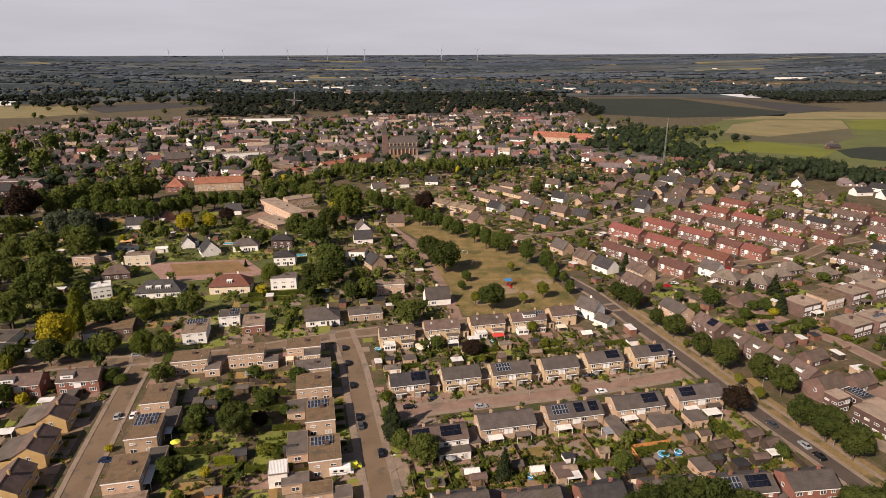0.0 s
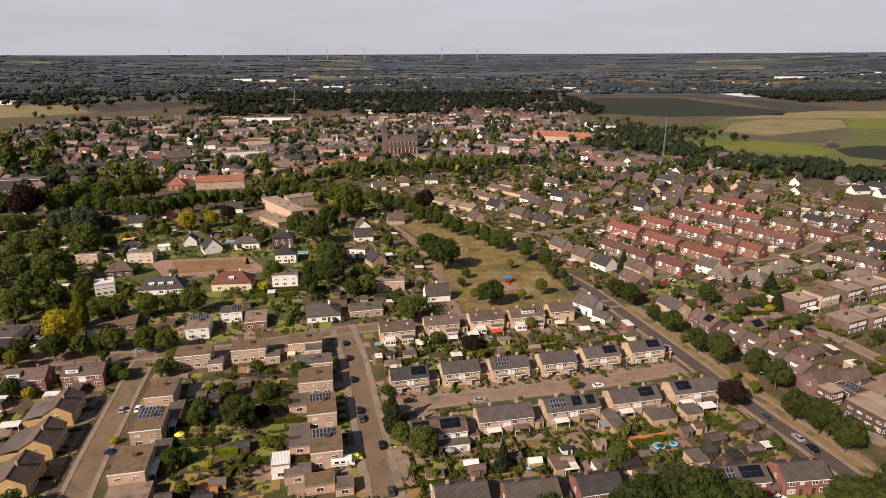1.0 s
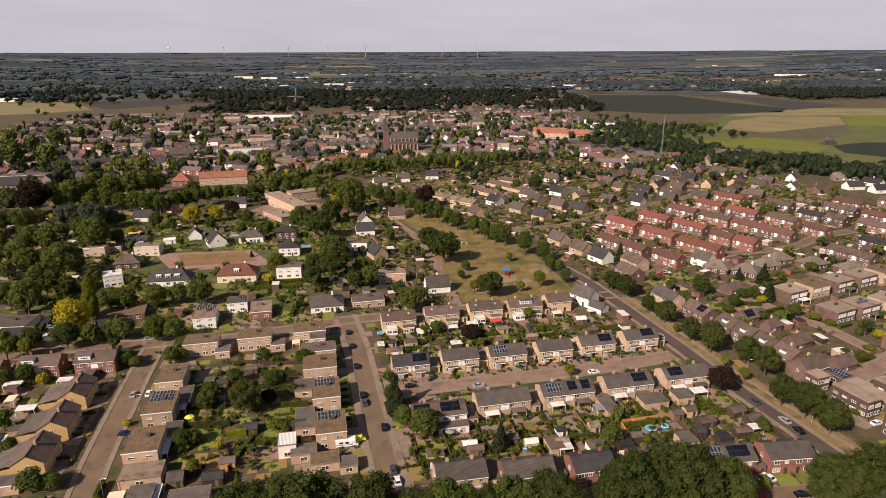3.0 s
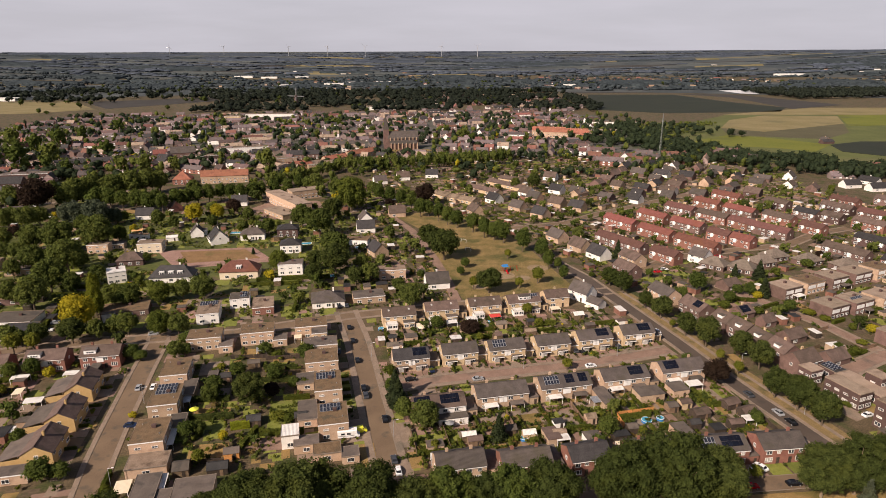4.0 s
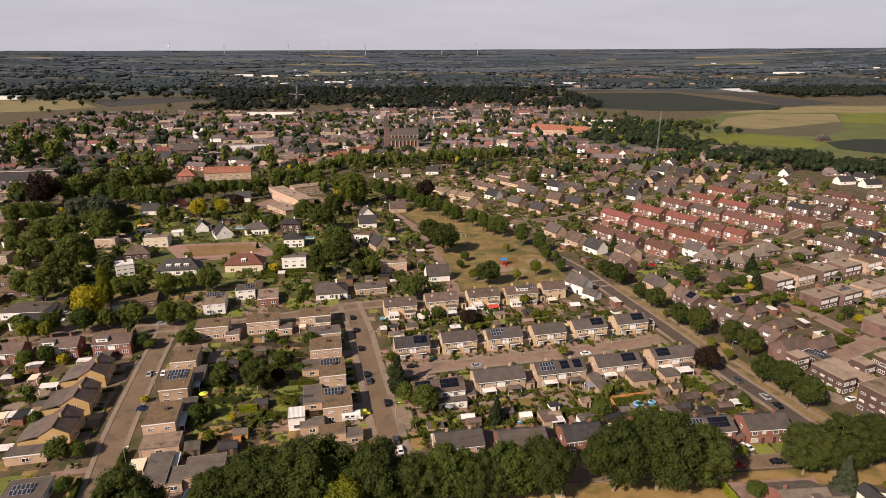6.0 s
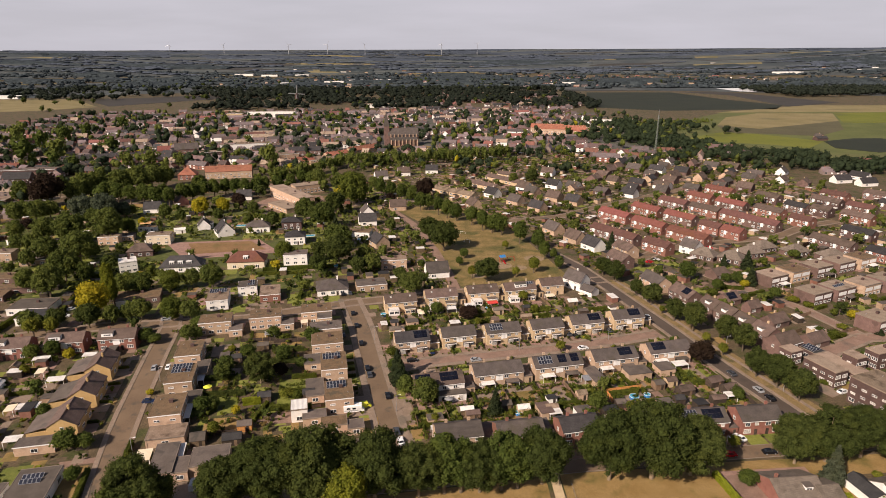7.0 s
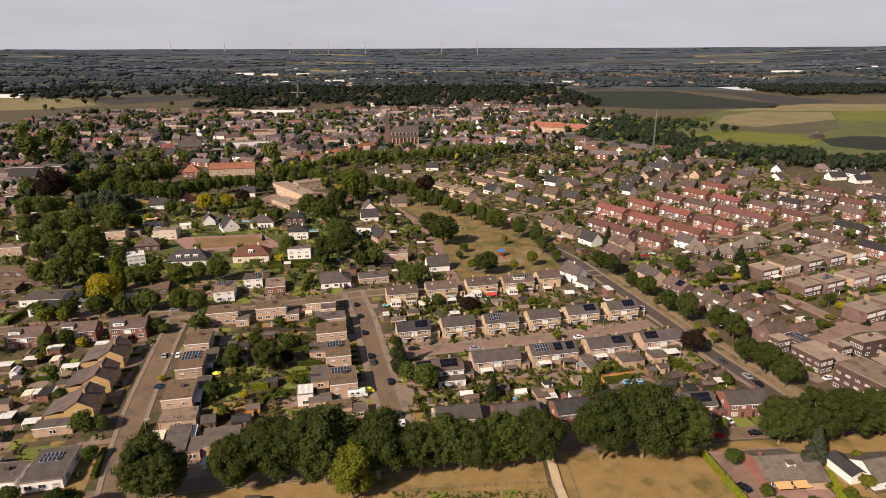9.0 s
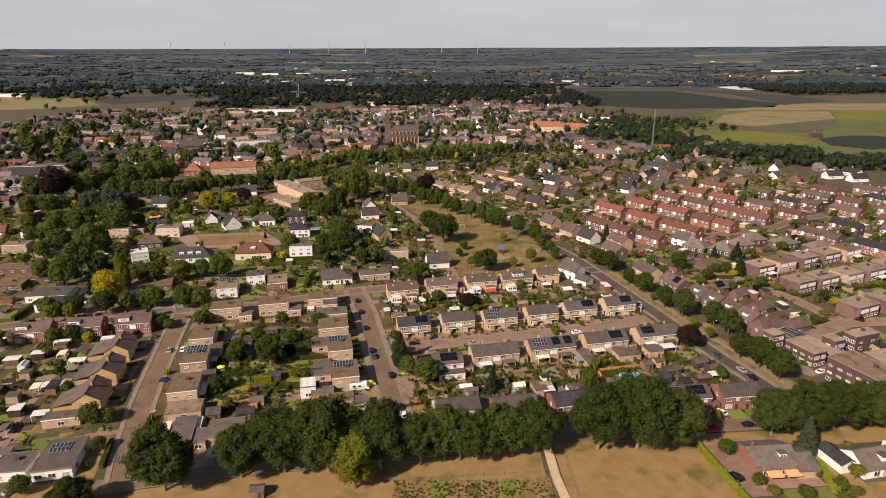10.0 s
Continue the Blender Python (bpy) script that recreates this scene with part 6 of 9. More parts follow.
def tree_row(kind, x0, y0, x1, y1, n, s=1.0, w=None, group="", jitter=1.0, seed=1):
    """A row of trees; those far off are gathered for one mesh of many."""
    r = random.Random(seed)
    for k in range(n):
        f = k / max(1, n - 1)
        if y0 + (y1 - y0) * f > 440:
            ROW_TREES.append((x0 + (x1 - x0) * f + r.uniform(-jitter, jitter), y0 + (y1 - y0) * f + r.uniform(-jitter, jitter), 12.5 * s * r.uniform(0.85, 1.15), 9.0 * s * r.uniform(0.85, 1.15)))
            continue
        tree(kind, x0 + (x1 - x0) * f + r.uniform(-jitter, jitter), y0 + (y1 - y0) * f + r.uniform(-jitter, jitter), s * r.uniform(0.85, 1.15), (w or s) * r.uniform(0.85, 1.15), group)


tree_row("lime", -150, 515, -100, 625, 14, 1.0, group="avenue limes")
tree_row("lime", -105, 600, 60, 650, 22, 1.0, group="avenue limes")
tree_row("lime", -95, 618, 70, 670, 20, 1.0, group="avenue limes")
# the lawn's lime row, its clump of oaks and the young trees
grove("lime", ((-17.6, 426.4, 14.5, 10), (-11.4, 427.3, 13.3, 9.2), (-4.2, 413.4, 14.1, 9.7), (2.2, 402.9, 14.3, 9.9), (8.7, 395.5, 14.1, 9.7), (19, 384.3, 14.3, 9.9), (25.8, 371.2, 14.4, 10), (31.6, 365.7, 13.7, 9.5), (37.2, 359.9, 14.6, 10.1), (47, 341.2, 14.5, 10), (56.1, 328.6, 13.1, 9.1), (57.6, 310.9, 11.2, 7.7), (62.5, 309.2, 7.4, 5.1), (62.7, 293.4, 8.4, 5.8),), "park trees")
grove("dark_oak", ((-0.2, 326.8, 18.7, 17.8), (22.1, 274.2, 13.8, 13.1), (-9.2, 348.6, 15.4, 14.6),), "park trees")
grove("maple", ((-12.6, 295.5, 5.2, 4.5), (8.6, 299.8, 5.3, 4.6), (11.5, 312.6, 6.2, 5.4),), "park trees")
grove("young", ((36.7, 328.2, 6.1, 4.3), (48.4, 287.8, 9.2, 6.6), (37.9, 280.7, 6.1, 4.4), (14.7, 279.2, 7.3, 5.2),), "park trees")
# mature trees between the villas, the clipped lime avenue and the school
grove("copper", ((-305.5, 440, 26.5, 26.5), (-155.9, 432.8, 12.5, 12.5), (-15.3, 464.1, 17.1, 17.1), (-42, 450.3, 8.3, 8.3), (-278.3, 371.8, 8.9, 8.9),), "villa garden trees")
grove("oak", ((-295.6, 391.1, 17.7, 16.9), (-279.9, 400.5, 14.7, 14), (-231, 340.7, 21.9, 20.8), (-240.3, 384, 13.8, 13.1), (-226.2, 307.5, 15.7, 15), (-247.3, 327.3, 11.7, 11.2), (-148.6, 256.9, 12.7, 12.1), (-192, 253.3, 17.4, 16.6), (-97.5, 396.8, 17.7, 16.8),), "villa garden trees")
grove("oak", ((-286.2, 394.3, 17.6, 16.8), (-211.9, 349.5, 21.8, 20.7), (-250.8, 347.1, 17.4, 16.6), (-204.8, 303.8, 21.2, 20.2), (-197.2, 275.4, 18.4, 17.5), (-155.8, 256.8, 12.8, 12.2), (-117.1, 264.8, 14.3, 13.6), (-207.9, 260.5, 12.5, 12), (-81.6, 375.1, 19.9, 18.9),), "villa garden trees")
grove("dark_oak", ((-79.3, 415.3, 17.3, 16.5), (-58.8, 301.5, 18.4, 17.5), (-71, 309.5, 11.5, 10.9), (-68.3, 289.7, 10.9, 10.4), (-45.8, 285.4, 11.2, 10.7), (78.5, 520.9, 14.3, 13.6), (-154.4, 218.6, 11.6, 11.1), (-168, 218.3, 10.1, 9.6),), "villa garden trees")
grove("oak", ((-38.8, 287.8, 11.9, 11.3), (-16.4, 254.7, 13.6, 12.9), (62.3, 521.6, 10.6, 10.1), (-135.4, 227, 10.4, 9.9), (-113.2, 226, 10.6, 10.1),), "villa garden trees")
grove("lime", ((-267.9, 452.5, 18.2, 12.5), (-257.6, 452.8, 18, 12.4), (-245.4, 447.4, 17, 11.7), (-234.3, 446, 17.5, 12.1), (-222.9, 442.6, 17.2, 11.9), (-212.4, 440.8, 16.4, 11.3), (-206.6, 451.7, 16.6, 11.4), (-201.2, 459.1, 16, 11.1), (-194.6, 464.9, 16.1, 11.1), (-187.8, 470.9, 16.2, 11.2), (-182.1, 480.7, 15.7, 10.8), (-172.7, 478.8, 15.6, 10.7), (-163.9, 476.8, 15.4, 10.6), (-157.4, 483, 15.5, 10.7), (-151.9, 491.1, 15, 10.3), (-52.3, 477, 14.8, 10.2), (-43, 469, 14.5, 10), (-33.7, 457.8, 14.8, 10.2),), "avenue limes")
grove("lime", ((-25.3, 448.5, 14.6, 10), (-132.4, 502.1, 15.2, 10.4), (-125.8, 516.1, 16.2, 11.2), (-117.9, 513, 14.6, 10.1), (-142.8, 499.5, 14.4, 10),), "avenue limes")
grove("copse", ((-291, 465.7, 22.8, 19.8), (-288.2, 480.9, 22, 19.2), (-272.1, 485.6, 21.9, 19), (-262, 495.8, 23.3, 20.3), (-253.8, 503.6, 22.2, 19.3), (-246.4, 514.9, 20, 17.4), (-208.2, 493.5, 15.3, 13.3), (-290.9, 453.1, 18.9, 16.4), (-322.4, 487.2, 16.5, 14.4), (-110, 510.4, 17.3, 15), (-88.9, 488.5, 16.5, 14.3), (-60.3, 499.5, 12.2, 10.6), (-199.4, 402.4, 12, 10.4), (-184.6, 394.8, 9.7, 8.5), (-159.7, 397.9, 9.6, 8.3), (-116.5, 379.8, 11.7, 10.1), (-135, 388.3, 8.3, 7.2), (-170.8, 322.6, 6.6, 5.8),), "villa garden trees")
grove("copse", ((-180.9, 288.7, 10.9, 9.5), (-128.1, 267.5, 10.4, 9.1), (-62, 332, 15.6, 13.6), (-35.3, 369.9, 9.3, 8.1), (-46.1, 310.5, 9.5, 8.3), (-23.2, 275.3, 7.9, 6.9), (84.9, 364.5, 9.4, 8.1), (21, 504, 8.4, 7.3), (-203.3, 315.6, 8.5, 7.4), (-68, 338, 14.3, 12.4), (-335.7, 454.7, 18.5, 16.1), (-274.5, 354.8, 12.9, 11.2), (-231.3, 298, 11.1, 9.6), (-186.5, 275.2, 11.5, 10), (-256.3, 328.4, 11.2, 9.7), (-140.4, 415.7, 10.8, 9.4), (-145.9, 222.3, 9.5, 8.3), (-141.3, 226.1, 8.3, 7.2),), "villa garden trees")
grove("copse", ((-178.3, 215.3, 9.9, 8.6), (-174, 215.6, 7.8, 6.8), (-106.4, 205.3, 7.4, 6.4), (-102.8, 207.2, 5.7, 5),), "villa garden trees")
grove("cedar", ((-254.9, 396.2, 20.8, 18.1), (-238.9, 397.6, 21.6, 18.8), (-230.6, 406, 13.4, 11.7),), "villa garden trees")
grove("fir", ((-67.9, 347.7, 17.4, 9.2), (99.6, 325.3, 12.9, 6.8), (154.8, 297.1, 10.8, 5.7), (-114.3, 338.6, 4.7, 2.5), (-134.4, 301.5, 3.8, 2),), "villa garden trees")
grove("golden", ((-261.3, 555.7, 9.6, 8.7), (-177.3, 412.1, 14.8, 13.5), (-163.7, 420, 12, 10.9), (-158, 230.5, 17.7, 16.1), (-208.5, 386.5, 6.1, 5.5),), "villa garden trees")
grove("willow", ((-70.9, 443.3, 27, 27), (-136.5, 261.6, 11.4, 11.4), (-91.3, 309.2, 11.7, 11.7), (-208.4, 366.3, 10.7, 10.7), (-228.8, 415.2, 7.8, 7.8), (-121.3, 226.3, 11.3, 11.3),), "villa garden trees")
grove("poplar_bright", ((-170.7, 266.5, 14.5, 7.6), (-157.8, 244.6, 16.9, 8.9),), "villa garden trees")
grove("maple", ((78, 295.6, 3.6, 3.1), (-29.6, 300.2, 6.4, 5.5),), "villa garden trees")

ROW_TREES += [(-425.5, 602.2, 29.76, 24.012), (-475, 707.1, 25.68, 20.706), (-411.8, 635, 26.72, 21.489), (-482.8, 770.5, 25.52, 20.532), (-488.5, 930.7, 20.96, 16.878), (-386.9, 700.2, 20.16, 16.269), (-312.9, 583, 20.16, 16.269), (-286.6, 574.1, 22.24, 17.922), (-270.1, 604.5, 14.8, 11.919), (-176.7, 597.2, 24.16, 19.488), (-349.8, 798.5, 15.76, 12.702), (-528.8, 749.3, 27.52, 22.185), (-488.5, 831, 21.2, 17.139), (-396.3, 602.4, 17.52, 14.094), (-364.9, 582, 16.72, 13.485), (-248.6, 767.3, 13.04, 10.527), (-348.4, 979.7, 16.64, 13.398)]
ROW_TREES += [(-217.3, 991.8, 14.24, 11.484), (-189.9, 1015.4, 14.48, 11.658), (-167.6, 991.2, 14.08, 11.397), (-117, 875.6, 14.24, 11.484), (-103.5, 897.9, 12.72, 10.266), (-202.7, 864.2, 14.32, 11.484), (-174.3, 840.6, 13.84, 11.136), (26.1, 842.3, 16.96, 13.659), (36.5, 814.8, 13.2, 10.614), (3.2, 915.4, 12.88, 10.353), (61.4, 795.9, 11.28, 9.135), (105.1, 794.7, 11.36, 9.135), (173.7, 847.3, 12.16, 9.831), (-80, 580.3, 9.6, 7.743), (-256.7, 1004.9, 12.48, 10.005), (-395.9, 952.4, 12.4, 10.005)]

# ---- gardens ----
class Plants:
    """Leaf sprays of many small plants, gathered into one mesh of kind stuff."""
    def __init__(self, name, m, label, seed):
        self.g, self.name, self.m, self.label, self.r = Geo(), name, m, label, random.Random(seed)

    def add(self, x, y, h, w, n, leaf):
        r, g = self.r, self.g
        lobes = [(0, 0, 0.55, 0.4)]
        if h > 1.9:
            lobes += [(math.cos(a) * 0.28, math.sin(a) * 0.28, r.uniform(0.4, 0.75), r.uniform(0.22, 0.32)) for a in (r.uniform(0, 2), r.uniform(2, 4), r.uniform(4, 6.2))]
        if h > 4.5:
            lobes = [(0, 0, 0.6, 0.34)] + [(math.cos(k * 2.4) * r.uniform(0.16, 0.3), math.sin(k * 2.4) * r.uniform(0.16, 0.3), 0.34 + 0.075 * k + r.uniform(-0.05, 0.05), r.uniform(0.19, 0.29)) for k in range(6)]
        for lx, ly, lz, lr in lobes:
            g.lump((x + lx * w, y + ly * w, max(lr * h * 0.7, lz * h)), lr * w * 0.66, lr * h * 0.66, r)
        for k in range(n * 2):
            lx, ly, lz, lr = lobes[k % len(lobes)]
            d = Vector((r.gauss(0, 1), r.gauss(0, 1), r.gauss(0.2, 1))).normalized()
            f = r.uniform(0.7, 1.12)
            leaf_spray(g, r, Vector((x + (lx + d.x * lr * f) * w, y + (ly + d.y * lr * f) * w, max(0.08, (lz + d.z * lr * f) * h))), d, leaf)

    def trunk(self, x, y, h):
        self.g.tube((x, y, 0), (x, y, h), 0.16 + h * 0.02, 0.1, 5, 1)

    def done(self):
        if self.g.f:
            solid(self.name, self.g.mesh(self.name, [self.m, BARK]), None, label=self.label, category="plants", kind="stuff")


BUSH = {"green": Plants("garden_shrubs", HEDGE, "dark green shrubs in the gardens", 1), "bright": Plants("garden_shrubs", BRIGHT, "light green shrubs in the gardens", 2), "rose": Plants("garden_shrubs", ROSE, "reddish flowering shrubs in the gardens", 3),
        "dark": Plants("garden_shrubs", OAK, "deep green shrubs and small trees", 4), "gold": Plants("garden_shrubs", YELLOW_LEAF, "golden shrubs in the gardens", 5), "mid": Plants("garden_trees", MID_OAK, "deep green trees in the gardens", 7), "lime": Plants("garden_trees", LIME, "mid green trees in the gardens", 6)}


def bush(q, x, y, small=1.0, coarse=False):
    kind = q.choice(("green", "green", "green", "bright", "dark", "dark", "rose", "bright", "lime", "green", "gold" if q.random() < 0.12 else "green"))
    h = q.uniform(0.6, 2.2) * small
    BUSH[kind].add(x, y, h, h * q.uniform(0.8, 1.5), 5 if coarse else int(8 + 9 * h), 0.34 if coarse else 0.2)


PATCH = Geo()
PATCH_MATS = [LAWN, DRY_LAWN, SLABS, TERRACOTTA, SOIL, PAVER, SAND, ROUGH_LAWN]


def plot(x, y, w, d, turn, seed, lawn=None, end="shed", side="fence", trees=0.3, patio=True):
    """One garden: terrace by the house, lawn or beds, a border on one side, a shed or hedge at the end. Its +y leads away from the house."""
    q = random.Random(seed)

    def at(u, v):
        return along(x, y, u, v, turn)

    def patch(name, u0, u1, v0, v1, m, label, z):
        sheet(name, [at(u0, v0), at(u1, v0), at(u1, v1), at(u0, v1)], m, label, z + 0.012 * q.random(), 0.1)
    a, b = w / 2, d / 2
    v1 = -b + q.uniform(2.6, 4.2)
    if patio:
        m = q.choice((TERRACOTTA, SLABS, SLABS, PAVER))
        patch("patio", -a + 0.2, a - 0.2, -b + 0.05, v1, m, "paved garden terrace behind a house", 0.05)
    m = lawn or q.choice((LAWN, LAWN, DRY_LAWN, SOIL, SLABS, TERRACOTTA))
    patch("lawn" if m in (LAWN, DRY_LAWN) else "garden_bed", -a + q.uniform(0.5, 1.6), a - q.uniform(0.5, 1.6), v1, b - 2.6, m, {LAWN: "mown green garden lawn", DRY_LAWN: "dry yellow garden lawn"}.get(m, "bare earth and paving in a garden"), 0.045)
    if q.random() < 0.6:
        patch("garden_path", q.uniform(-a + 0.4, 0), q.uniform(0.4, 1.2), v1, b - 0.4, q.choice((SLABS, PAVER)), "narrow paved garden path", 0.055)
    ex, ey = at(a, -b + 1)
    fx, fy = at(a, b)
    if side == "hedge":
        hedge(ex, ey, fx, fy, q.uniform(1.2, 2.0), q.uniform(0.7, 1.1))
    elif side == "fence":
        fence(ex, ey, fx, fy, 1.8, q.choice((WOOD, WOOD, DARK_WOOD)))
    gx, gy = at(-a, b)
    hx, hy = at(a, b)
    if end == "shed":
        L, D = min(w - 1.2, q.uniform(3, 5)), q.uniform(2.4, 3.6)
        sx, sy = at(q.choice((-1, 1)) * (a - L / 2 - 0.4), b - D / 2 - 0.3)
        stands(sx, sy, L, D, turn)
        shed(sx, sy, turn + 180, L, D, q.uniform(2.1, 2.5), q.choice((WOOD, DARK_WOOD, BRICK_TAN, WHITE_WALL, BRICK_CREAM)), q.choice((FELT, BLACK_FELT, GRAVEL, ROOF_BROWN, WHITE_ROOF, ROOF_PALE)), q.choice(("timber garden shed with low felt roof", "small garden shed at the end of a lawn")), pitched=q.choice((0, 0.7, 0.9)))
    elif end == "canopy":
        L, D = min(w - 1, 4.5), 3.2
        sx, sy = at(0, -b + 2.2)
        canopy(sx, sy, turn + 180, L, D, 2.5, q.choice((WHITE_ROOF, SAIL, FELT)), "pale veranda canopy behind a house")
    elif end == "hedge":
        hedge(gx, gy, hx, hy, q.uniform(1.5, 2.2), 1.0)
    for _ in range(int(w * d * 0.11)):
        u, v = (q.choice((-1, 1)) * q.uniform(a * 0.55, a - 0.2), q.uniform(v1, b - 0.3)) if q.random() < 0.7 else (q.uniform(-a, a), q.uniform(b - 4, b - 0.3))
        bx, by = at(u, v)
        if free(bx, by, 0.3):
            bush(q, bx, by)
    if q.random() < trees:
        tx, ty = at(q.uniform(-a * 0.6, a * 0.6), q.uniform(0, b - 1))
        if free(tx, ty, 1):
            tree(q.choice(("young", "maple", "young", "shrub")), tx, ty, q.uniform(0.5, 0.85), group="garden trees")


_ends = ("shed", "shed", "hedge", "canopy", "shed", "hedge")
_sides = ("fence", "hedge", "fence", "hedge", "fence")
_n = 0
for _x, _y, _L in ((-20.5, 238.9, 14.6), (-1.8, 245.2, 17), (17.9, 250.1, 18), (36.1, 253.8, 18), (52.3, 259.7, 14)):        # north row, gardens south
    for _u in (-0.25, 0.25):
        _n += 1
        plot(*along(_x, _y, _u * _L, -7.5 - 6.2), _L / 2, 12.4, TURN + 180, 100 + _n, end=_ends[_n % 6], side=_sides[_n % 5], lawn=(LAWN, None, None)[_n % 3])
for _x, _y, _L in ((-13.2, 198.4, 15), (5.3, 203.0, 18), (23.6, 206.3, 18), (42.3, 210.4, 18), (59.9, 215.1, 18), (78.6, 220.1, 18)):     # cross street, gardens north
    for _u in (-0.25, 0.25):
        _n += 1
        plot(*along(_x, _y, _u * _L, 4.3 + 6.5), _L / 2, 13, TURN, 200 + _n, end=_ends[(_n + 2) % 6], side=_sides[_n % 5])
for _x, _y, _L in ((-2.4, 164.6, 21), (18.8, 172.4, 22), (41.2, 177.9, 22), (63.4, 183.2, 22), (85.6, 188.9, 22)):                     # south side, gardens south
    for _u in (-0.25, 0.25):
        _n += 1
        plot(*along(_x, _y, _u * _L, -4.3 - 9.3), _L / 2, 14, TURN + 180, 300 + _n, end=_ends[_n % 6] if _n % 6 != 3 else "shed", side=_sides[(_n + 1) % 5], lawn=(LAWN, None, DRY_LAWN, LAWN)[_n % 4], trees=0.5)
for _x, _y, _L in ((4.0, 133.9, 18), (22.6, 134.9, 18), (40.8, 137.5, 18), (60.0, 139.5, 18), (80.3, 141.2, 18), (98.4, 142.8, 17)):        # south row, gardens north
    for _u in (-0.25, 0.25):
        _n += 1
        plot(*along(_x, _y, _u * _L, 4.3 + 6.2), _L / 2, 12.4, 9, 400 + _n, end=_ends[_n % 6], side=_sides[(_n + 3) % 5], trees=0.4)
# the long gardens between the two side streets: hedged lawns, beds, sheds and a paved yard
for _k, (_u0, _v0, _u1, _v1, _u2, _v2, _u3, _v3, _m, _l) in enumerate(((-78.2, 147.7, -66.9, 149.2, -64.0, 142.4, -76.4, 139.7, DRY_LAWN, "dry yellow garden lawn with a round shrub"), (-85.4, 168.5, -72.9, 169.3, -71.2, 165.0, -84.3, 164.2, DRY_LAWN, "dry lawn between two clipped hedges"),
        (-66.6, 192.0, -56.2, 191.6, -55.3, 187.5, -65.6, 187.6, LAWN, "mown green garden lawn"), (-67.8, 201.4, -58.2, 201.3, -57.4, 197.4, -68.1, 197.5, LAWN, "mown green garden lawn"), (-82.0, 213.1, -74.4, 213.0, -72.3, 204.8, -80.9, 204.8, DRY_LAWN, "dry garden lawn behind a box house")) +
        ((-61.4, 150.8, -47.2, 152.4, -46.2, 146.0, -60.9, 144.0, TERRACOTTA, "bare reddish paved yard"), (-58, 162, -50, 162.5, -49, 156.5, -57, 155.5, LAWN, "garden lawn among shrubs"), (-86, 160.5, -72, 161.5, -71, 156.5, -85, 155, LAWN, "shaded garden lawn"), (-60, 173, -48, 174, -47, 165, -58.5, 164, LAWN, "garden lawn among shrubs"), (-90, 181, -77, 182, -76, 175, -88.6, 174, SLABS, "paved garden terrace"), (-76, 188, -68, 188, -67, 178, -75, 178, DRY_LAWN, "dry garden lawn"), (-57, 213, -50, 214, -49, 206, -56, 205, SLABS, "paved garden terrace"), (-94, 201, -84, 203, -82, 193, -92, 191, SLABS, "paved garden terrace"))):
    sheet("lawn" if _m in (LAWN, DRY_LAWN) else "garden_bed", [(_u0, _v0), (_u1, _v1), (_u2, _v2), (_u3, _v3)], _m, _l, 0.05 + 0.004 * _k, 0.12)
for _x0, _y0, _x1, _y1, _h0, _m in ((-88, 172.9, -74.5, 173.8, 1.9, OAK), (-84, 161.3, -69.5, 163, 2.0, OAK), (-56, 174.2, -47, 175.2, 1.6, HEDGE), (-58.4, 152.9, -44.6, 154.2, 1.9, HEDGE), (-68.5, 156, -62.6, 157.4, 2.6, LIME_HEDGE), (-69, 186.6, -55, 186.6, 1.7, OAK), (-69, 196.2, -56, 196.4, 1.8, OAK), (-56, 164, -47, 165, 1.5, HEDGE), (-62, 146, -60, 156, 1.8, HEDGE), (-78.4, 150, -77, 154, 1.6, HEDGE)):
    hedge(_x0, _y0, _x1, _y1, _h0, 1.4, _m)
for _x0, _y0, _x1, _y1 in ((-66.0, 150, -62.4, 139), (-70, 203.5, -55, 205), (-84, 204, -70, 205.5), (-79, 137.5, -66, 139.2), (-61, 188, -60, 200), (-73, 205, -75.5, 216)):
    fence(_x0, _y0, _x1, _y1, 1.8, DARK_WOOD)
for _x, _y, _t, _L, _D, _p, _w in ((-65.1, 135.0, 12, 5.6, 4.0, 1.2, DARK_WOOD), (-75.5, 134.9, 12, 4.4, 5.0, 1.3, WOOD), (-63.4, 142.0, 12, 4.4, 3.2, 1.0, ORANGE_WOOD), (-61.9, 159.4, 12, 4.4, 4.0, 0.9, DARK_WOOD), (-47.0, 161.2, 12, 4.0, 3.4, 1.0, DARK_WOOD), (-73.0, 198.0, 12, 4.5, 3.0, 0.8, WOOD), (-80.2, 187.5, 12, 4.0, 3.4, 0.9, DARK_WOOD), (-50.6, 198.4, 12, 4.6, 3.4, 0, BRICK_TAN), (-85.2, 188.5, 12, 3.4, 4.4, 0, WOOD)):
    stands(_x, _y, _L, _D, _t)
    shed(_x, _y, _t, _L, _D, 2.3, _w, BLACK_FELT if _w is DARK_WOOD else FELT, "timber garden shed with pitched felt roof" if _p else "flat-roofed timber garden shed", pitched=_p)
_q = random.Random(91)
for _ in range(110):
    _x, _y = along(-75, 137, _q.uniform(-10, 24), _q.uniform(0, 74))
    if free(_x, _y, 0.5):
        bush(_q, _x, _y, _q.uniform(0.7, 1.4))
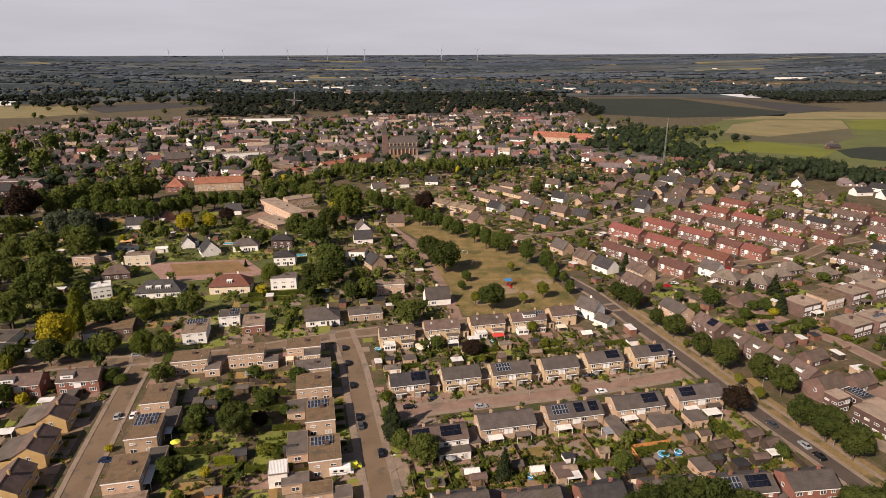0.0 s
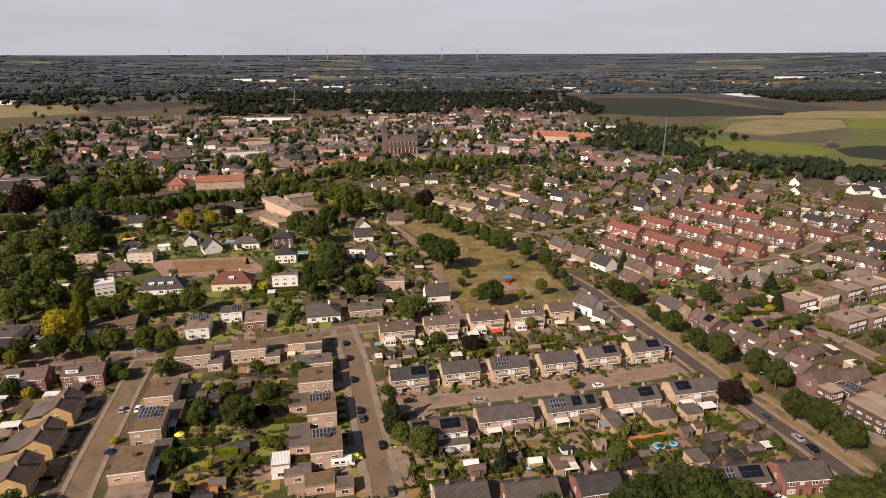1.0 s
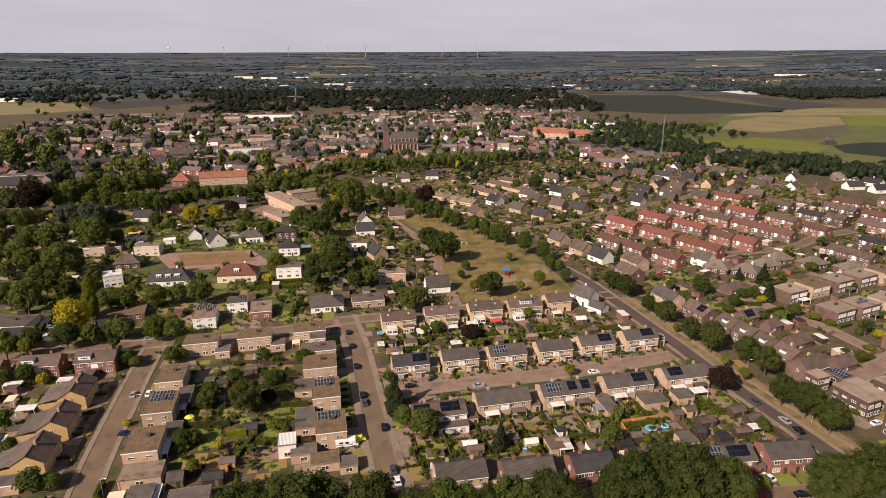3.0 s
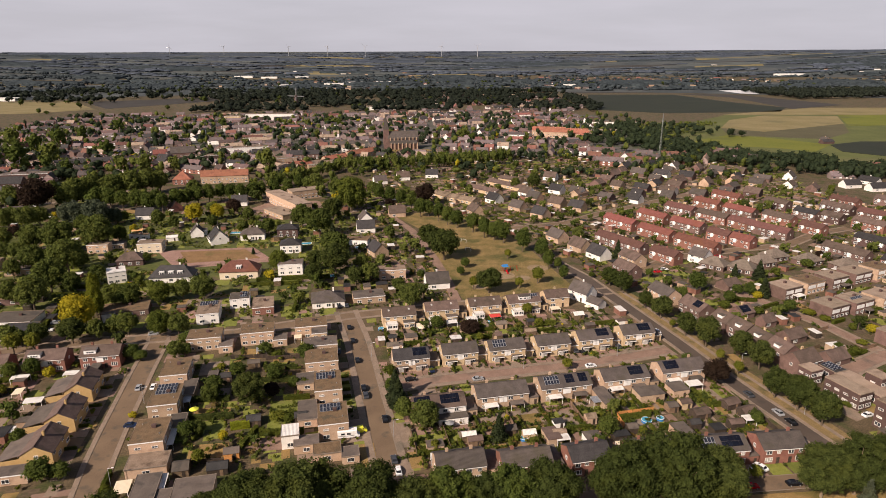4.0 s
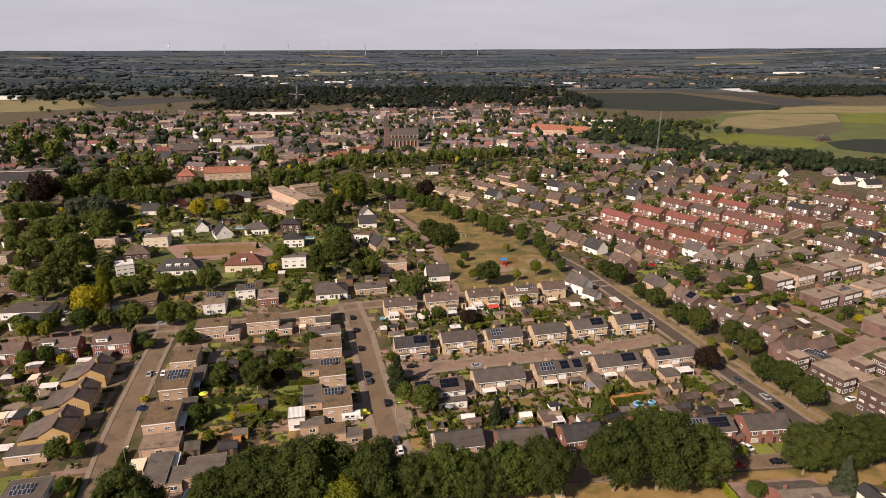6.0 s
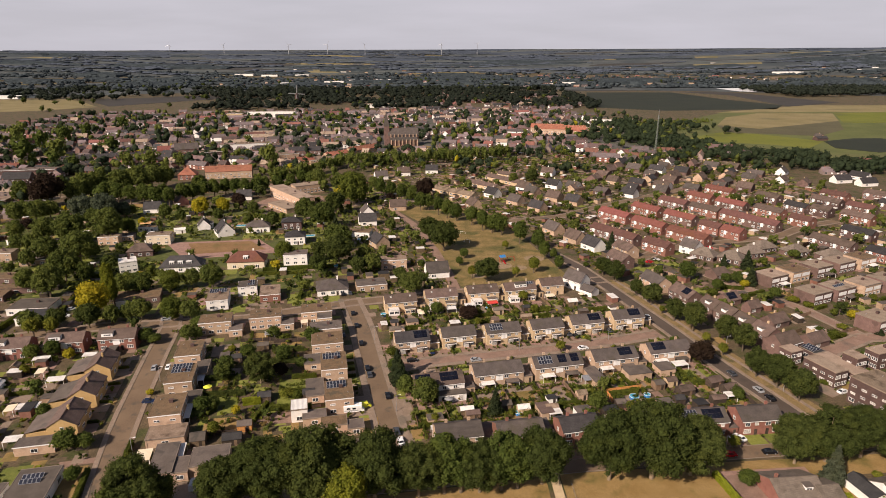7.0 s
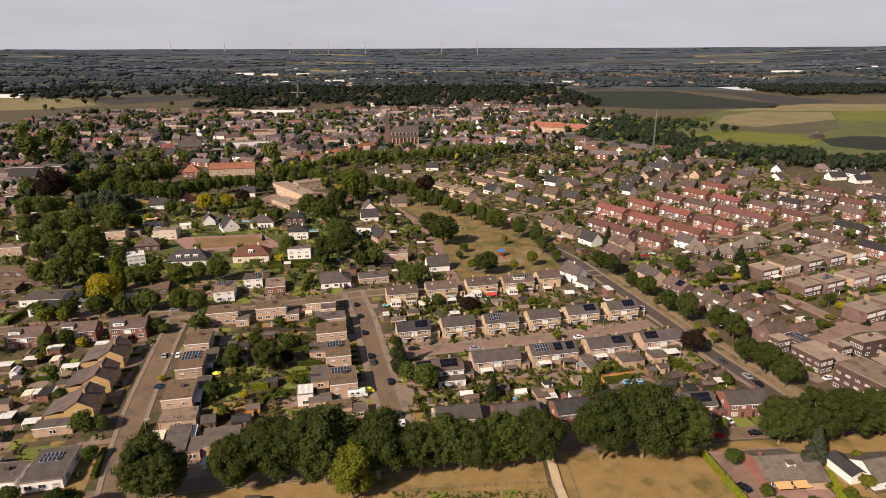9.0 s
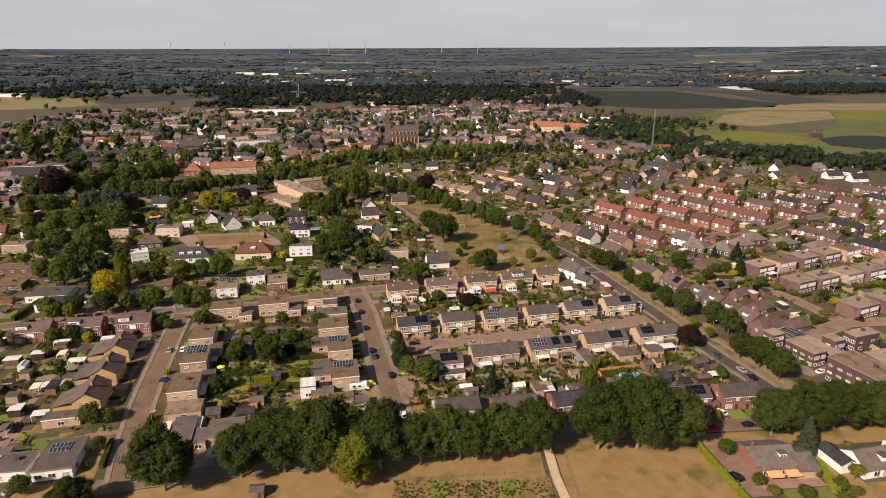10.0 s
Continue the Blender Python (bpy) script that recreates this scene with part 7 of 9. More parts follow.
for _kind, _x, _y, _h0, _w0 in (("oak", -80.4, 173.5, 0.52, 0.5), ("copper", -60.4, 176, 0.55, 0.55), ("maple", -62.1, 187, 0.75, 0.8), ("maple", -54.2, 182.1, 0.5, 0.6), ("shrub", -50.5, 183, 1.5, 1.6), ("oak", -77.8, 153, 0.36, 0.38), ("young", -72.0, 138.4, 0.85, 1.0), ("shrub_bright", -54.5, 161.2, 1.5, 2.2), ("shrub", -50.5, 160.5, 1.4, 1.8), ("maple", -71.5, 208.4, 0.6, 0.7), ("shrub", -66.0, 205.8, 1.3, 1.6), ("maple", -54.0, 203.0, 0.8, 0.9), ("shrub_bright", -85.0, 196.0, 1.2, 1.5), ("maple", -76.5, 189.5, 0.7, 0.8), ("shrub", -72.5, 178.5, 1.3, 1.4)):
    tree(_kind, _x, _y, _h0, _w0, "garden trees")
for _k in range(9):                                                                                                                   # west of the yellow houses
    _n += 1
    _x, _y = along(-133.0, 118.0, 0, _k * 8.6)
    plot(*along(_x, _y, -9, 0), 8.6, 15, TURN + 90, 700 + _n, lawn=(DRY_LAWN, SLABS, LAWN, SOIL)[_k % 4], end=("shed", "canopy", "shed")[_k % 3], side=("fence", "fence", "hedge")[_k % 3], trees=0.4)

# front yards: drives and beds on the cross street
_q = random.Random(77)
for _rx, _ry, _L, _sg in ((-13.2, 198.4, 15, -1), (5.3, 203.0, 18, -1), (23.6, 206.3, 18, -1), (42.3, 210.4, 18, -1), (59.9, 215.1, 18, -1), (78.6, 220.1, 18, -1), (-2.4, 164.6, 20, 1), (18.8, 172.4, 21, 1), (41.2, 177.9, 21, 1), (63.4, 183.2, 21, 1), (85.6, 188.9, 20, 1)):
    for _u in (-0.36, -0.12, 0.12, 0.36):
        _m = _q.choice((TERRACOTTA, PAVER, SOIL, SLABS, SOIL, LAWN)) if abs(_u) < 0.2 else _q.choice((TERRACOTTA, PAVER, SLABS))
        _w = _L * 0.22
        _pts = [along(_rx, _ry, _u * _L - _w / 2, _sg * 4.35), along(_rx, _ry, _u * _L + _w / 2, _sg * 4.35), along(_rx, _ry, _u * _L + _w / 2, _sg * 9.4), along(_rx, _ry, _u * _L - _w / 2, _sg * 9.4)]
        sheet("front_yard", _pts, _m, "small paved or planted front yard", 0.05, 0.1)
        for _ in range(6 if _m in (SOIL, LAWN) else 2):
            bush(_q, *along(_rx, _ry, _u * _L + _q.uniform(-_w, _w) / 2, _sg * _q.uniform(5.4, 9.2)), small=0.6)

# clipped hedges and lawns in front of the flat-roofed houses on the middle street
for _k in range(6):
    _x, _y = along(-35.2, 165.5, 0, _k * 4.8)
    hedge(*along(_x, _y, 0.4, 0), *along(_x, _y, 4.6, 0), 1.1, 0.7)
    sheet("front_yard", [along(_x, _y, 0.3, 0.4), along(_x, _y, 4.8, 0.4), along(_x, _y, 4.8, 4.2), along(_x, _y, 0.3, 4.2)], LAWN if _k % 2 else SLABS, "small front lawn between hedges", 0.05, 0.1)
hedge(-92.4, 119.5, -95.6, 134.0, 1.9, 1.2, HEDGE, "tall dark green hedge round a corner garden")
hedge(76.2, 118.9, 80.8, 88.0, 1.7, 1.6, LIME_HEDGE, "long bright yellow-green hedge beside the meadow", "meadow hedges")

# larger single trees and shrubs in these gardens
for _kind, _x, _y, _h0, _w0 in (("big_oak", -66.5, 171.0, 0.62, 0.62), ("maple", -81.5, 179.0, 0.75, 0.8), ("maple", -80.4, 151.0, 0.72, 0.7), ("golden_shrub", -68.8, 150.4, 1.2, 1.2), ("fir", -17.0, 172.8, 1.0, 1.1), ("fir", -15.4, 167.5, 0.95, 1.0), ("maple", -18.6, 178.0, 0.7, 0.7), ("oak", -6.4, 156.4, 0.66, 0.7), ("maple", -13.4, 161.4, 0.9, 0.8), ("fir", 16.7, 149.8, 1.15, 1.1), ("maple", -3.4, 231.5, 0.7, 0.8), ("copper", 10.8, 227.4, 0.6, 0.85), ("young", 37.6, 246.4, 1.0, 1.2), ("shrub_bright", 41.4, 234.4, 1.7, 1.8), ("shrub", -20.6, 191.6, 1.7, 1.9), ("young", 46.2, 195.0, 0.8, 1.0)):
    tree(_kind, _x, _y, _h0, _w0, "garden trees")
for _kind, _x, _y, _h0, _w0 in (("golden_shrub", -103.0, 163.0, 0.8, 1.1), ("maple", -113.5, 130.5, 0.85, 0.95), ("maple", -109.0, 132.0, 0.6, 0.8), ("maple", -130.0, 147.0, 0.7, 0.6), ("young", -159.3, 199.5, 0.8, 1), ("golden_shrub", -146.3, 189.5, 1.7, 1.8), ("maple", -152.8, 190.0, 0.9, 0.8), ("maple", -160.0, 188.0, 0.8, 0.8), ("maple", -123.4, 204.5, 0.7, 0.9), ("maple", -119.0, 203.0, 0.5, 0.7), ("young", -172.0, 208.0, 1.6, 1.5), ("young", -165.0, 210.0, 1.5, 1.4), ("maple", -106.5, 218.0, 0.6, 0.9)):
    tree(_kind, _x, _y, _h0, _w0, "garden trees")
for _x0, _y0, _x1, _y1, _h0 in ((-191.5, 210.5, -192.3, 232.0, 2.4), (-176.0, 235.1, -179.5, 250, 2.2), (-194.3, 271, -176.1, 271, 2.0), (-99.2, 292, -61.1, 297, 2.0), (-128, 286, -132, 306, 2.0), (-164, 284, -150, 286, 1.8), (-100, 285, -76, 288, 1.8), (-70, 250, -72, 272, 1.8), (-197, 282, -183, 283, 1.8)):
    hedge(_x0, _y0, _x1, _y1, _h0, 1.6)
for _k, (_x, _y, _w, _d) in enumerate(((-184, 262, 10, 8), (-196, 219, 9, 10), (-110, 232.5, 12, 5), (-72, 252, 8, 12), (-118, 290, 10, 8), (-150, 283, 16, 6), (-84, 290, 14, 6), (-222, 268, 12, 5), (-172, 284, 8, 6), (-96, 240, 6, 10))):
    sheet("lawn", [along(_x, _y, -_w / 2, -_d / 2), along(_x, _y, _w / 2, -_d / 2), along(_x, _y, _w / 2, _d / 2), along(_x, _y, -_w / 2, _d / 2)], LAWN, "mown lawn in a villa garden", 0.06 + 0.003 * _k, 0.12)

# ---- planting over the wider quarters ----
def off_road(x, y, gap):
    for line in ROADS:
        for (ax, ay), (bx, by) in zip(line, line[1:]):
            dx, dy = bx - ax, by - ay
            f = max(0.0, min(1.0, ((x - ax) * dx + (y - ay) * dy) / (dx * dx + dy * dy)))
            if math.hypot(x - ax - f * dx, y - ay - f * dy) < gap:
                return False
    return True


def in_park(x, y):
    return (y > 262 and y < 440 and (x + 40 - (436 - y) * 0.28) > 0 and x < 66 - (y - 282) * 0.42) or (-175 < x < -98 and 312 < y < 352)


SHEDS = Geo()


def box_at(g, x, y, a, L, D, h, wi, ri):
    c, s = math.cos(a), math.sin(a)
    t = Geo().box(-L / 2, L / 2, -D / 2, D / 2, 0, h, wi).box(-L / 2 - 0.15, L / 2 + 0.15, -D / 2 - 0.15, D / 2 + 0.15, h, h + 0.15, ri)
    i = len(g.v)
    g.v += [(x + p[0] * c - p[1] * s, y + p[0] * s + p[1] * c, p[2]) for p in t.v]
    g.f += [tuple(i + k for k in f) for f in t.f]
    g.m += t.m


def planting(x0, x1, y0, y1, cell, turn, seed, wood=0.25, patches=0.55, sheds=0.1, hedges=0.25, bushes=2, tall=9.0, inside=None, floor=(0, 0, 1, 2, 2, 3, 4, 5)):
    q = random.Random(seed)
    nx, ny = int((x1 - x0) / cell), int((y1 - y0) / cell)
    c, s = math.cos(radians(turn)), math.sin(radians(turn))
    for i in range(nx):
        for j in range(ny):
            x, y = x0 + (i + q.random()) * cell, y0 + (j + q.random()) * cell
            if in_park(x, y) or not off_road(x, y, 5.6 + cell * 0.2) or (inside and not inside(x, y)):
                continue
            ok = free(x, y, 1.0)
            if ok and q.random() < patches:
                w, d = q.uniform(0.3, 0.6) * cell, q.uniform(0.3, 0.75) * cell
                mi = q.choice(floor)
                z = 0.01 + 0.0005 * (len(PATCH.f) % 61)
                PATCH.poly([(x + u * c - v * s, y + u * s + v * c, z) for u, v in ((-w, -d), (w, -d), (w, d), (-w, d))], mi)
            if ok and q.random() < sheds and free(x, y, 3.0):
                box_at(SHEDS, x, y, radians(turn + q.choice((0, 90))), q.uniform(2.5, 6), q.uniform(2.5, 4), q.uniform(2.2, 2.9), q.choice((0, 1, 2, 3)), q.choice((4, 5, 6, 7, 7)))
                FOOT.append((x, y, 2, 2, 1, 0))
                continue
            if ok and q.random() < hedges:
                L, a = q.uniform(4, 11), radians(turn + q.choice((0, 90, 90)))
                gap = 1.2 if y < 230 else 2.4
                for k in range(int(L / gap)):
                    hx, hy = x + (k * gap - L / 2) * math.cos(a), y + (k * gap - L / 2) * math.sin(a)
                    if free(hx, hy, 0.5):
                        BUSH["green" if (i + j) % 3 else "dark"].add(hx, hy, 1.5, gap * 1.6, 3, 0.36)
            for _ in range(q.randint(0, bushes)):
                bx, by = x + q.uniform(-1, 1) * cell * 0.6, y + q.uniform(-1, 1) * cell * 0.6
                if free(bx, by, 0.6):
                    bush(q, bx, by, 1.0, True)
            if q.random() < wood and free(x, y, 2.2) and (free(x, y + 8, 1.0) or q.random() < 0.12):
                h = q.uniform(0.5, 1.3) * tall
                k = q.choice(("dark", "mid", "mid", "lime", "lime", "green", "mid", "gold" if q.random() < 0.08 else "mid"))
                BUSH[k].trunk(x, y, h * 0.6)
                BUSH[k].add(x, y, h, h * q.uniform(0.7, 1.05), 70 if y < 330 else 30, h * (0.042 if y < 330 else 0.055))


planting(-330, -45, 246, 440, 6.4, 10, 51, wood=0.15, patches=0.7, sheds=0.05, hedges=0.5, bushes=4, tall=6.5, floor=(0, 0, 0, 4, 7, 7, 7, 2, 1))
planting(-126, 120, 104, 262, 4.4, 12, 50, wood=0.03, patches=0.6, sheds=0.02, hedges=0.06, bushes=1, tall=5, inside=lambda x, y: y > 121 + 0.13 * x and not (-92 < x < -44 and 130 < y < 216))
planting(-90, -46, 134, 214, 3.6, 12, 65, wood=0.01, patches=0.3, sheds=0.0, hedges=0.08, bushes=1, tall=5, floor=(0, 0, 1))
planting(-12, 104, 140, 178, 3.8, 12, 63, wood=0.06, patches=0.45, sheds=0.0, hedges=0.34, bushes=3, tall=5, floor=(0, 2, 4, 3))
planting(-14, 102, 180, 217, 4.0, 12, 68, wood=0.05, patches=0.3, sheds=0.0, hedges=0.14, bushes=2, tall=4.5, floor=(0, 7, 4))
planting(-22, 92, 218, 244, 3.8, 12, 64, wood=0.06, patches=0.45, sheds=0.0, hedges=0.34, bushes=3, tall=5, floor=(0, 2, 4, 3))
planting(-215, -100, 200, 250, 5.5, 10, 60, wood=0.04, patches=0.5, sheds=0.03, hedges=0.25, bushes=1, tall=9)
planting(-560, -325, 200, 470, 8, 10, 61, wood=0.4, patches=0.5, sheds=0.05, hedges=0.1, bushes=0, tall=11)
planting(-330, -172, 105, 205, 6.5, 10, 52, wood=0.3, patches=0.6, sheds=0.22, hedges=0.3)
planting(-172, -124, 105, 215, 5.5, 10, 53, wood=0.08, patches=0.5, sheds=0.14, hedges=0.12)
planting(-45, 62, 258, 345, 5, 12, 54, wood=0.1, patches=0.6, sheds=0.08, hedges=0.4, bushes=4, inside=lambda x, y: y > 262 + 0.2 * x and x < 6)
# Floor choice here leans to dark patches, standing in for cloud shadow.
planting(95, 345, 255, 470, 5.6, -57, 55, wood=0.13, patches=0.75, sheds=0.16, hedges=0.22, tall=7, floor=(0, 0, 4, 4, 5, 3, 0))
planting(118, 320, 140, 258, 5.6, 12, 56, wood=0.12, patches=0.65, sheds=0.14, hedges=0.26, tall=7, floor=(0, 0, 0, 2, 4, 5, 1), inside=lambda x, y: x > 132 + (185 - y) * 0.1)
planting(-70, 330, 440, 700, 6.4, -45, 57, wood=0.18, patches=0.75, sheds=0.07, hedges=0.3, bushes=2, tall=7.5)
planting(62, 100, 285, 440, 5.0, -60, 58, wood=0.12, patches=0.7, sheds=0.1, hedges=0.4, bushes=3, tall=6, inside=lambda x, y: x > 72 - (y - 282) * 0.3)
planting(-330, -70, 440, 560, 8.0, 10, 59, wood=0.16, patches=0.3, sheds=0.02, hedges=0.05, bushes=0, tall=13, inside=lambda x, y: not (-262 < x < -170 and y > 512))
planting(-52, -8, 336, 452, 5.0, 12, 66, wood=0.12, patches=0.7, sheds=0.08, hedges=0.4, bushes=4, tall=7)
planting(14, 100, 372, 446, 5.0, -55, 67, wood=0.12, patches=0.75, sheds=0.1, hedges=0.4, bushes=3, tall=6, inside=lambda x, y: x > 70 - (y - 282) * 0.42)
for _x, _y, _h0, _w0 in ROW_TREES:
    _k = "lime" if _x * 7 % 5 < 2 else "mid"
    BUSH[_k].trunk(_x, _y, _h0 * 0.5)
    BUSH[_k].add(_x, _y, _h0 * 1.25, _w0 * 1.15, 90, 0.034 * (_h0 + _w0))
for _b in BUSH.values():
    _b.done()
solid("garden_patches", PATCH, PATCH_MATS, label="patchwork of lawns, paving and beds", category="ground", kind="stuff")
solid("garden_sheds", SHEDS, [WOOD, DARK_WOOD, BRICK_TAN, BRICK_RED, FELT, BLACK_FELT, FIBRE, WHITE_ROOF], label="small sheds and lean-tos among the gardens", category="sheds", kind="stuff")

# ---- vehicles in the streets ----
ALONG = 103.0                                    # the middle street's heading
for _x, _y, _c in ((-41.6, 232.6, "black"), (-38.2, 219.4, "black"), (-42.6, 209.8, "grey"), (-34.0, 202.1, "black"), (-29.0, 181.0, "black"), (-27.6, 176.0, "grey"), (-19.6, 161.2, "black"), (-15.0, 139.8, "grey"), (-13.4, 134.6, "white")):
    car(_x, _y, ALONG, _c, {"black": "black hatchback parked at the kerb", "grey": "dark grey car parked at the kerb", "white": "white car parked at the kerb"}[_c])
for _x, _y, _t, _c in ((-5.0, 194.4, 103, "blue"), (-2.2, 201.5, 103, "black"), (-12.4, 187.0, 14, "black"), (12.2, 187.4, 14, "silver"), (55.8, 197.2, 14, "white"), (35.3, 207.6, 103, "black"), (52.4, 210.3, 103, "grey"), (54.9, 208.6, 103, "black"), (70.5, 213.8, 103, "grey"), (88.0, 188.0, 103, "silver")):
    car(_x, _y, _t, _c, {"blue": "dark blue car on a driveway", "black": "black car on a driveway", "silver": "silver car in the cross street", "white": "white car in the cross street", "grey": "grey car on a driveway"}[_c])
for _x, _y, _t, _c in ((-109.9, 181.6, 104, "silver"), (-101.2, 157.8, 5, "blue"), (-124.5, 226.6, 20, "silver"), (-104.8, 182.2, 104, "white"), (-172.0, 230.4, 15, "white"), (-173.4, 238.4, 20, "silver"), (-49.8, 256.2, 100, "black"), (-46.4, 257.5, 100, "grey"), (91.0, 228.0, 100, "white"), (106.3, 176.2, 102, "grey"), (110.6, 164.6, 102, "silver"), (112.0, 159.0, 102, "black"), (139.4, 163.0, 20, "white"), (101.0, 196.8, 104, "grey"), (181.6, 264.0, -30, "grey"), (190.5, 267.0, -30, "silver"), (196.0, 268.5, -30, "white"), (207.4, 271.5, -30, "grey"),
                       (116.0, 304.0, 10, "red"), (121.0, 308.0, 12, "white"), (160.0, 330.0, -10, "red"), (226.0, 318.0, -20, "black"), (235.0, 314.0, -20, "black"), (84.4, 127.6, 6, "red"), (96.8, 128.9, 4, "black"), (91.0, 136.0, 118, "white"), (34.6, 130.8, 95, "grey"), (81.6, 103.6, 115, "black"), (-118, 98, 60, "silver")):
    car(_x, _y, _t, _c, {"blue": "dark blue car beside a low house", "black": "black car parked along the street", "silver": "silver car parked along the street", "white": "white car standing in the street", "grey": "grey car parked along the street", "red": "bright red hatchback parked along the street"}[_c])
car(-69.2, 114.4, 98, "silver", "silver delivery van before a garage", "van", "parked vans")
car(-27.2, 154.4, 20, "yellow", "bright yellow van beside a motorhome", "van", "parked vans")
car(222.0, 332.0, 20, "white", "white van at a street corner", "van", "parked vans")
mh = thing("motorhome", -30.2, 152.0, 0.02, 8, "white motorhome parked on a driveway", "motorhome")
part("body", Geo().prism([(-1.1, 0.45), (1.1, 0.45), (1.15, 2.6), (0.9, 2.95), (-0.9, 2.95), (-1.15, 2.6)], -3.3, 1.6).prism([(-1.1, 1.7), (1.1, 1.7), (1.1, 2.7), (0.8, 2.9), (-0.8, 2.9), (-1.1, 2.7)], 1.6, 2.7), WHITE_PAINT, mh)
part("cab", Geo().prism([(-0.95, 0.45), (0.95, 0.45), (0.95, 1.2), (0.8, 1.7), (-0.8, 1.7), (-0.95, 1.2)], 1.6, 2.9).box(2.9, 3.5, -0.9, 0.9, 0.45, 1.05), WHITE_PAINT, mh)
for _u in (-2.2, -0.4):
    part("window", Geo().box(_u, _u + 1.1, -1.18, -1.1, 1.5, 2.1), CAR_GLASS, mh)
part("stripe", Geo().box(-3.2, 1.5, -1.17, -1.1, 1.0, 1.2), GREY_PAINT, mh, "grey side stripe")
part("roof_hatch", Geo().box(-2.2, -1.5, -0.35, 0.35, 2.95, 3.05), GREY_PAINT, mh)
for _u in (-2.0, 2.3):
    for _v in (-0.95, 0.95):
        part("wheel", Geo().tube((_u, _v - 0.1, 0.36), (_u, _v + 0.1, 0.36), 0.36, 0.36, 12), TYRE, mh)


# ---- garden furnishings ----
def parasol(x, y, m, label, r=1.6):
    ob = thing("parasol", x, y, 0, 0, label, "parasol", "parasols")
    g = Geo()
    for k in range(8):
        a, b = k * 0.7854, (k + 1) * 0.7854
        g.poly([(r * math.cos(a), r * math.sin(a), 2.15), (r * math.cos(b), r * math.sin(b), 2.15), (0, 0, 2.75)])
    part("cover", g, m, ob)
    part("pole", Geo().tube((0, 0, 0), (0, 0, 2.7), 0.04, 0.04, 6), STEEL, ob)
    part("base", Geo().tube((0, 0, 0), (0, 0, 0.1), 0.35, 0.35, 10), GREY_PAINT, ob)


def pool(x, y, r, label):
    ob = thing("pool", x, y, 0, 0, label, "swimming pool", "garden pools")
    part("wall", Geo().tube((0, 0, 0), (0, 0, 0.85), r, r, 20), POOL_WALL, ob)
    part("rim", Geo().tube((0, 0, 0.85), (0, 0, 0.92), r + 0.06, r + 0.06, 20), WHITE_PAINT, ob)
    part("water", Geo().tube((0, 0, 0.92), (0, 0, 0.926), r - 0.1, r - 0.1, 20), POOL, ob)


parasol(-83.4, 164.8, LIME_CANVAS, "lime-yellow parasol on a lawn")
parasol(-52.6, 214.0, SAIL, "cream parasol on a terrace")
parasol(1.5, 156.5, GREY_PAINT, "grey parasol behind a white extension")
parasol(66.5, 252.0, SAIL, "white parasol beside a white house")
parasol(-10.0, 229.0, SAIL, "white parasol on a terrace")
pool(65.6, 160.0, 1.7, "round blue pool inside an orange fence")
pool(70.4, 161.2, 1.2, "small round blue paddling pool")
pool(24.5, 150.2, 1.2, "small round blue garden pool")
pool(-27.6, 231.2, 1.3, "small round pale blue pool")
pool(20.4, 238.4, 1.2, "small blue pool on a lawn")
_p = thing("pool", 41.0, 156.4, 0, 12, "rectangular blue swimming pool in paving", "swimming pool", "garden pools")
part("rim", Geo().box(-2.6, 2.6, -1.6, 1.6, 0.02, 0.12), SLABS, _p)
part("water", Geo().box(-2.3, 2.3, -1.3, 1.3, 0.12, 0.126), POOL, _p)
for _x, _y, _L in ((-62, 300, 7), (-88, 360, 8), (-140, 385, 8), (-52, 352, 7)):
    _p = thing("pool", _x, _y, 0, 10, "blue villa swimming pool in paving", "swimming pool", "garden pools")
    part("rim", Geo().box(-_L / 2, _L / 2, -2.2, 2.2, 0.02, 0.14), WHITE_WALL, _p)
    part("water", Geo().box(-_L / 2 + 0.4, _L / 2 - 0.4, -1.8, 1.8, 0.14, 0.146), POOL, _p)
fence(56.5, 163.0, 69.5, 165.8, 2.0, ORANGE_WOOD, "new orange timber fence round a pool", "orange fences")
fence(57.6, 154.0, 56.5, 163.0, 2.0, ORANGE_WOOD, "new orange timber fence round a pool", "orange fences")
sheet("patio", [(57, 154), (70, 157), (69, 165), (56.8, 162.4)], SLABS, "pale paved terrace round a pool", 0.06, 0.1)
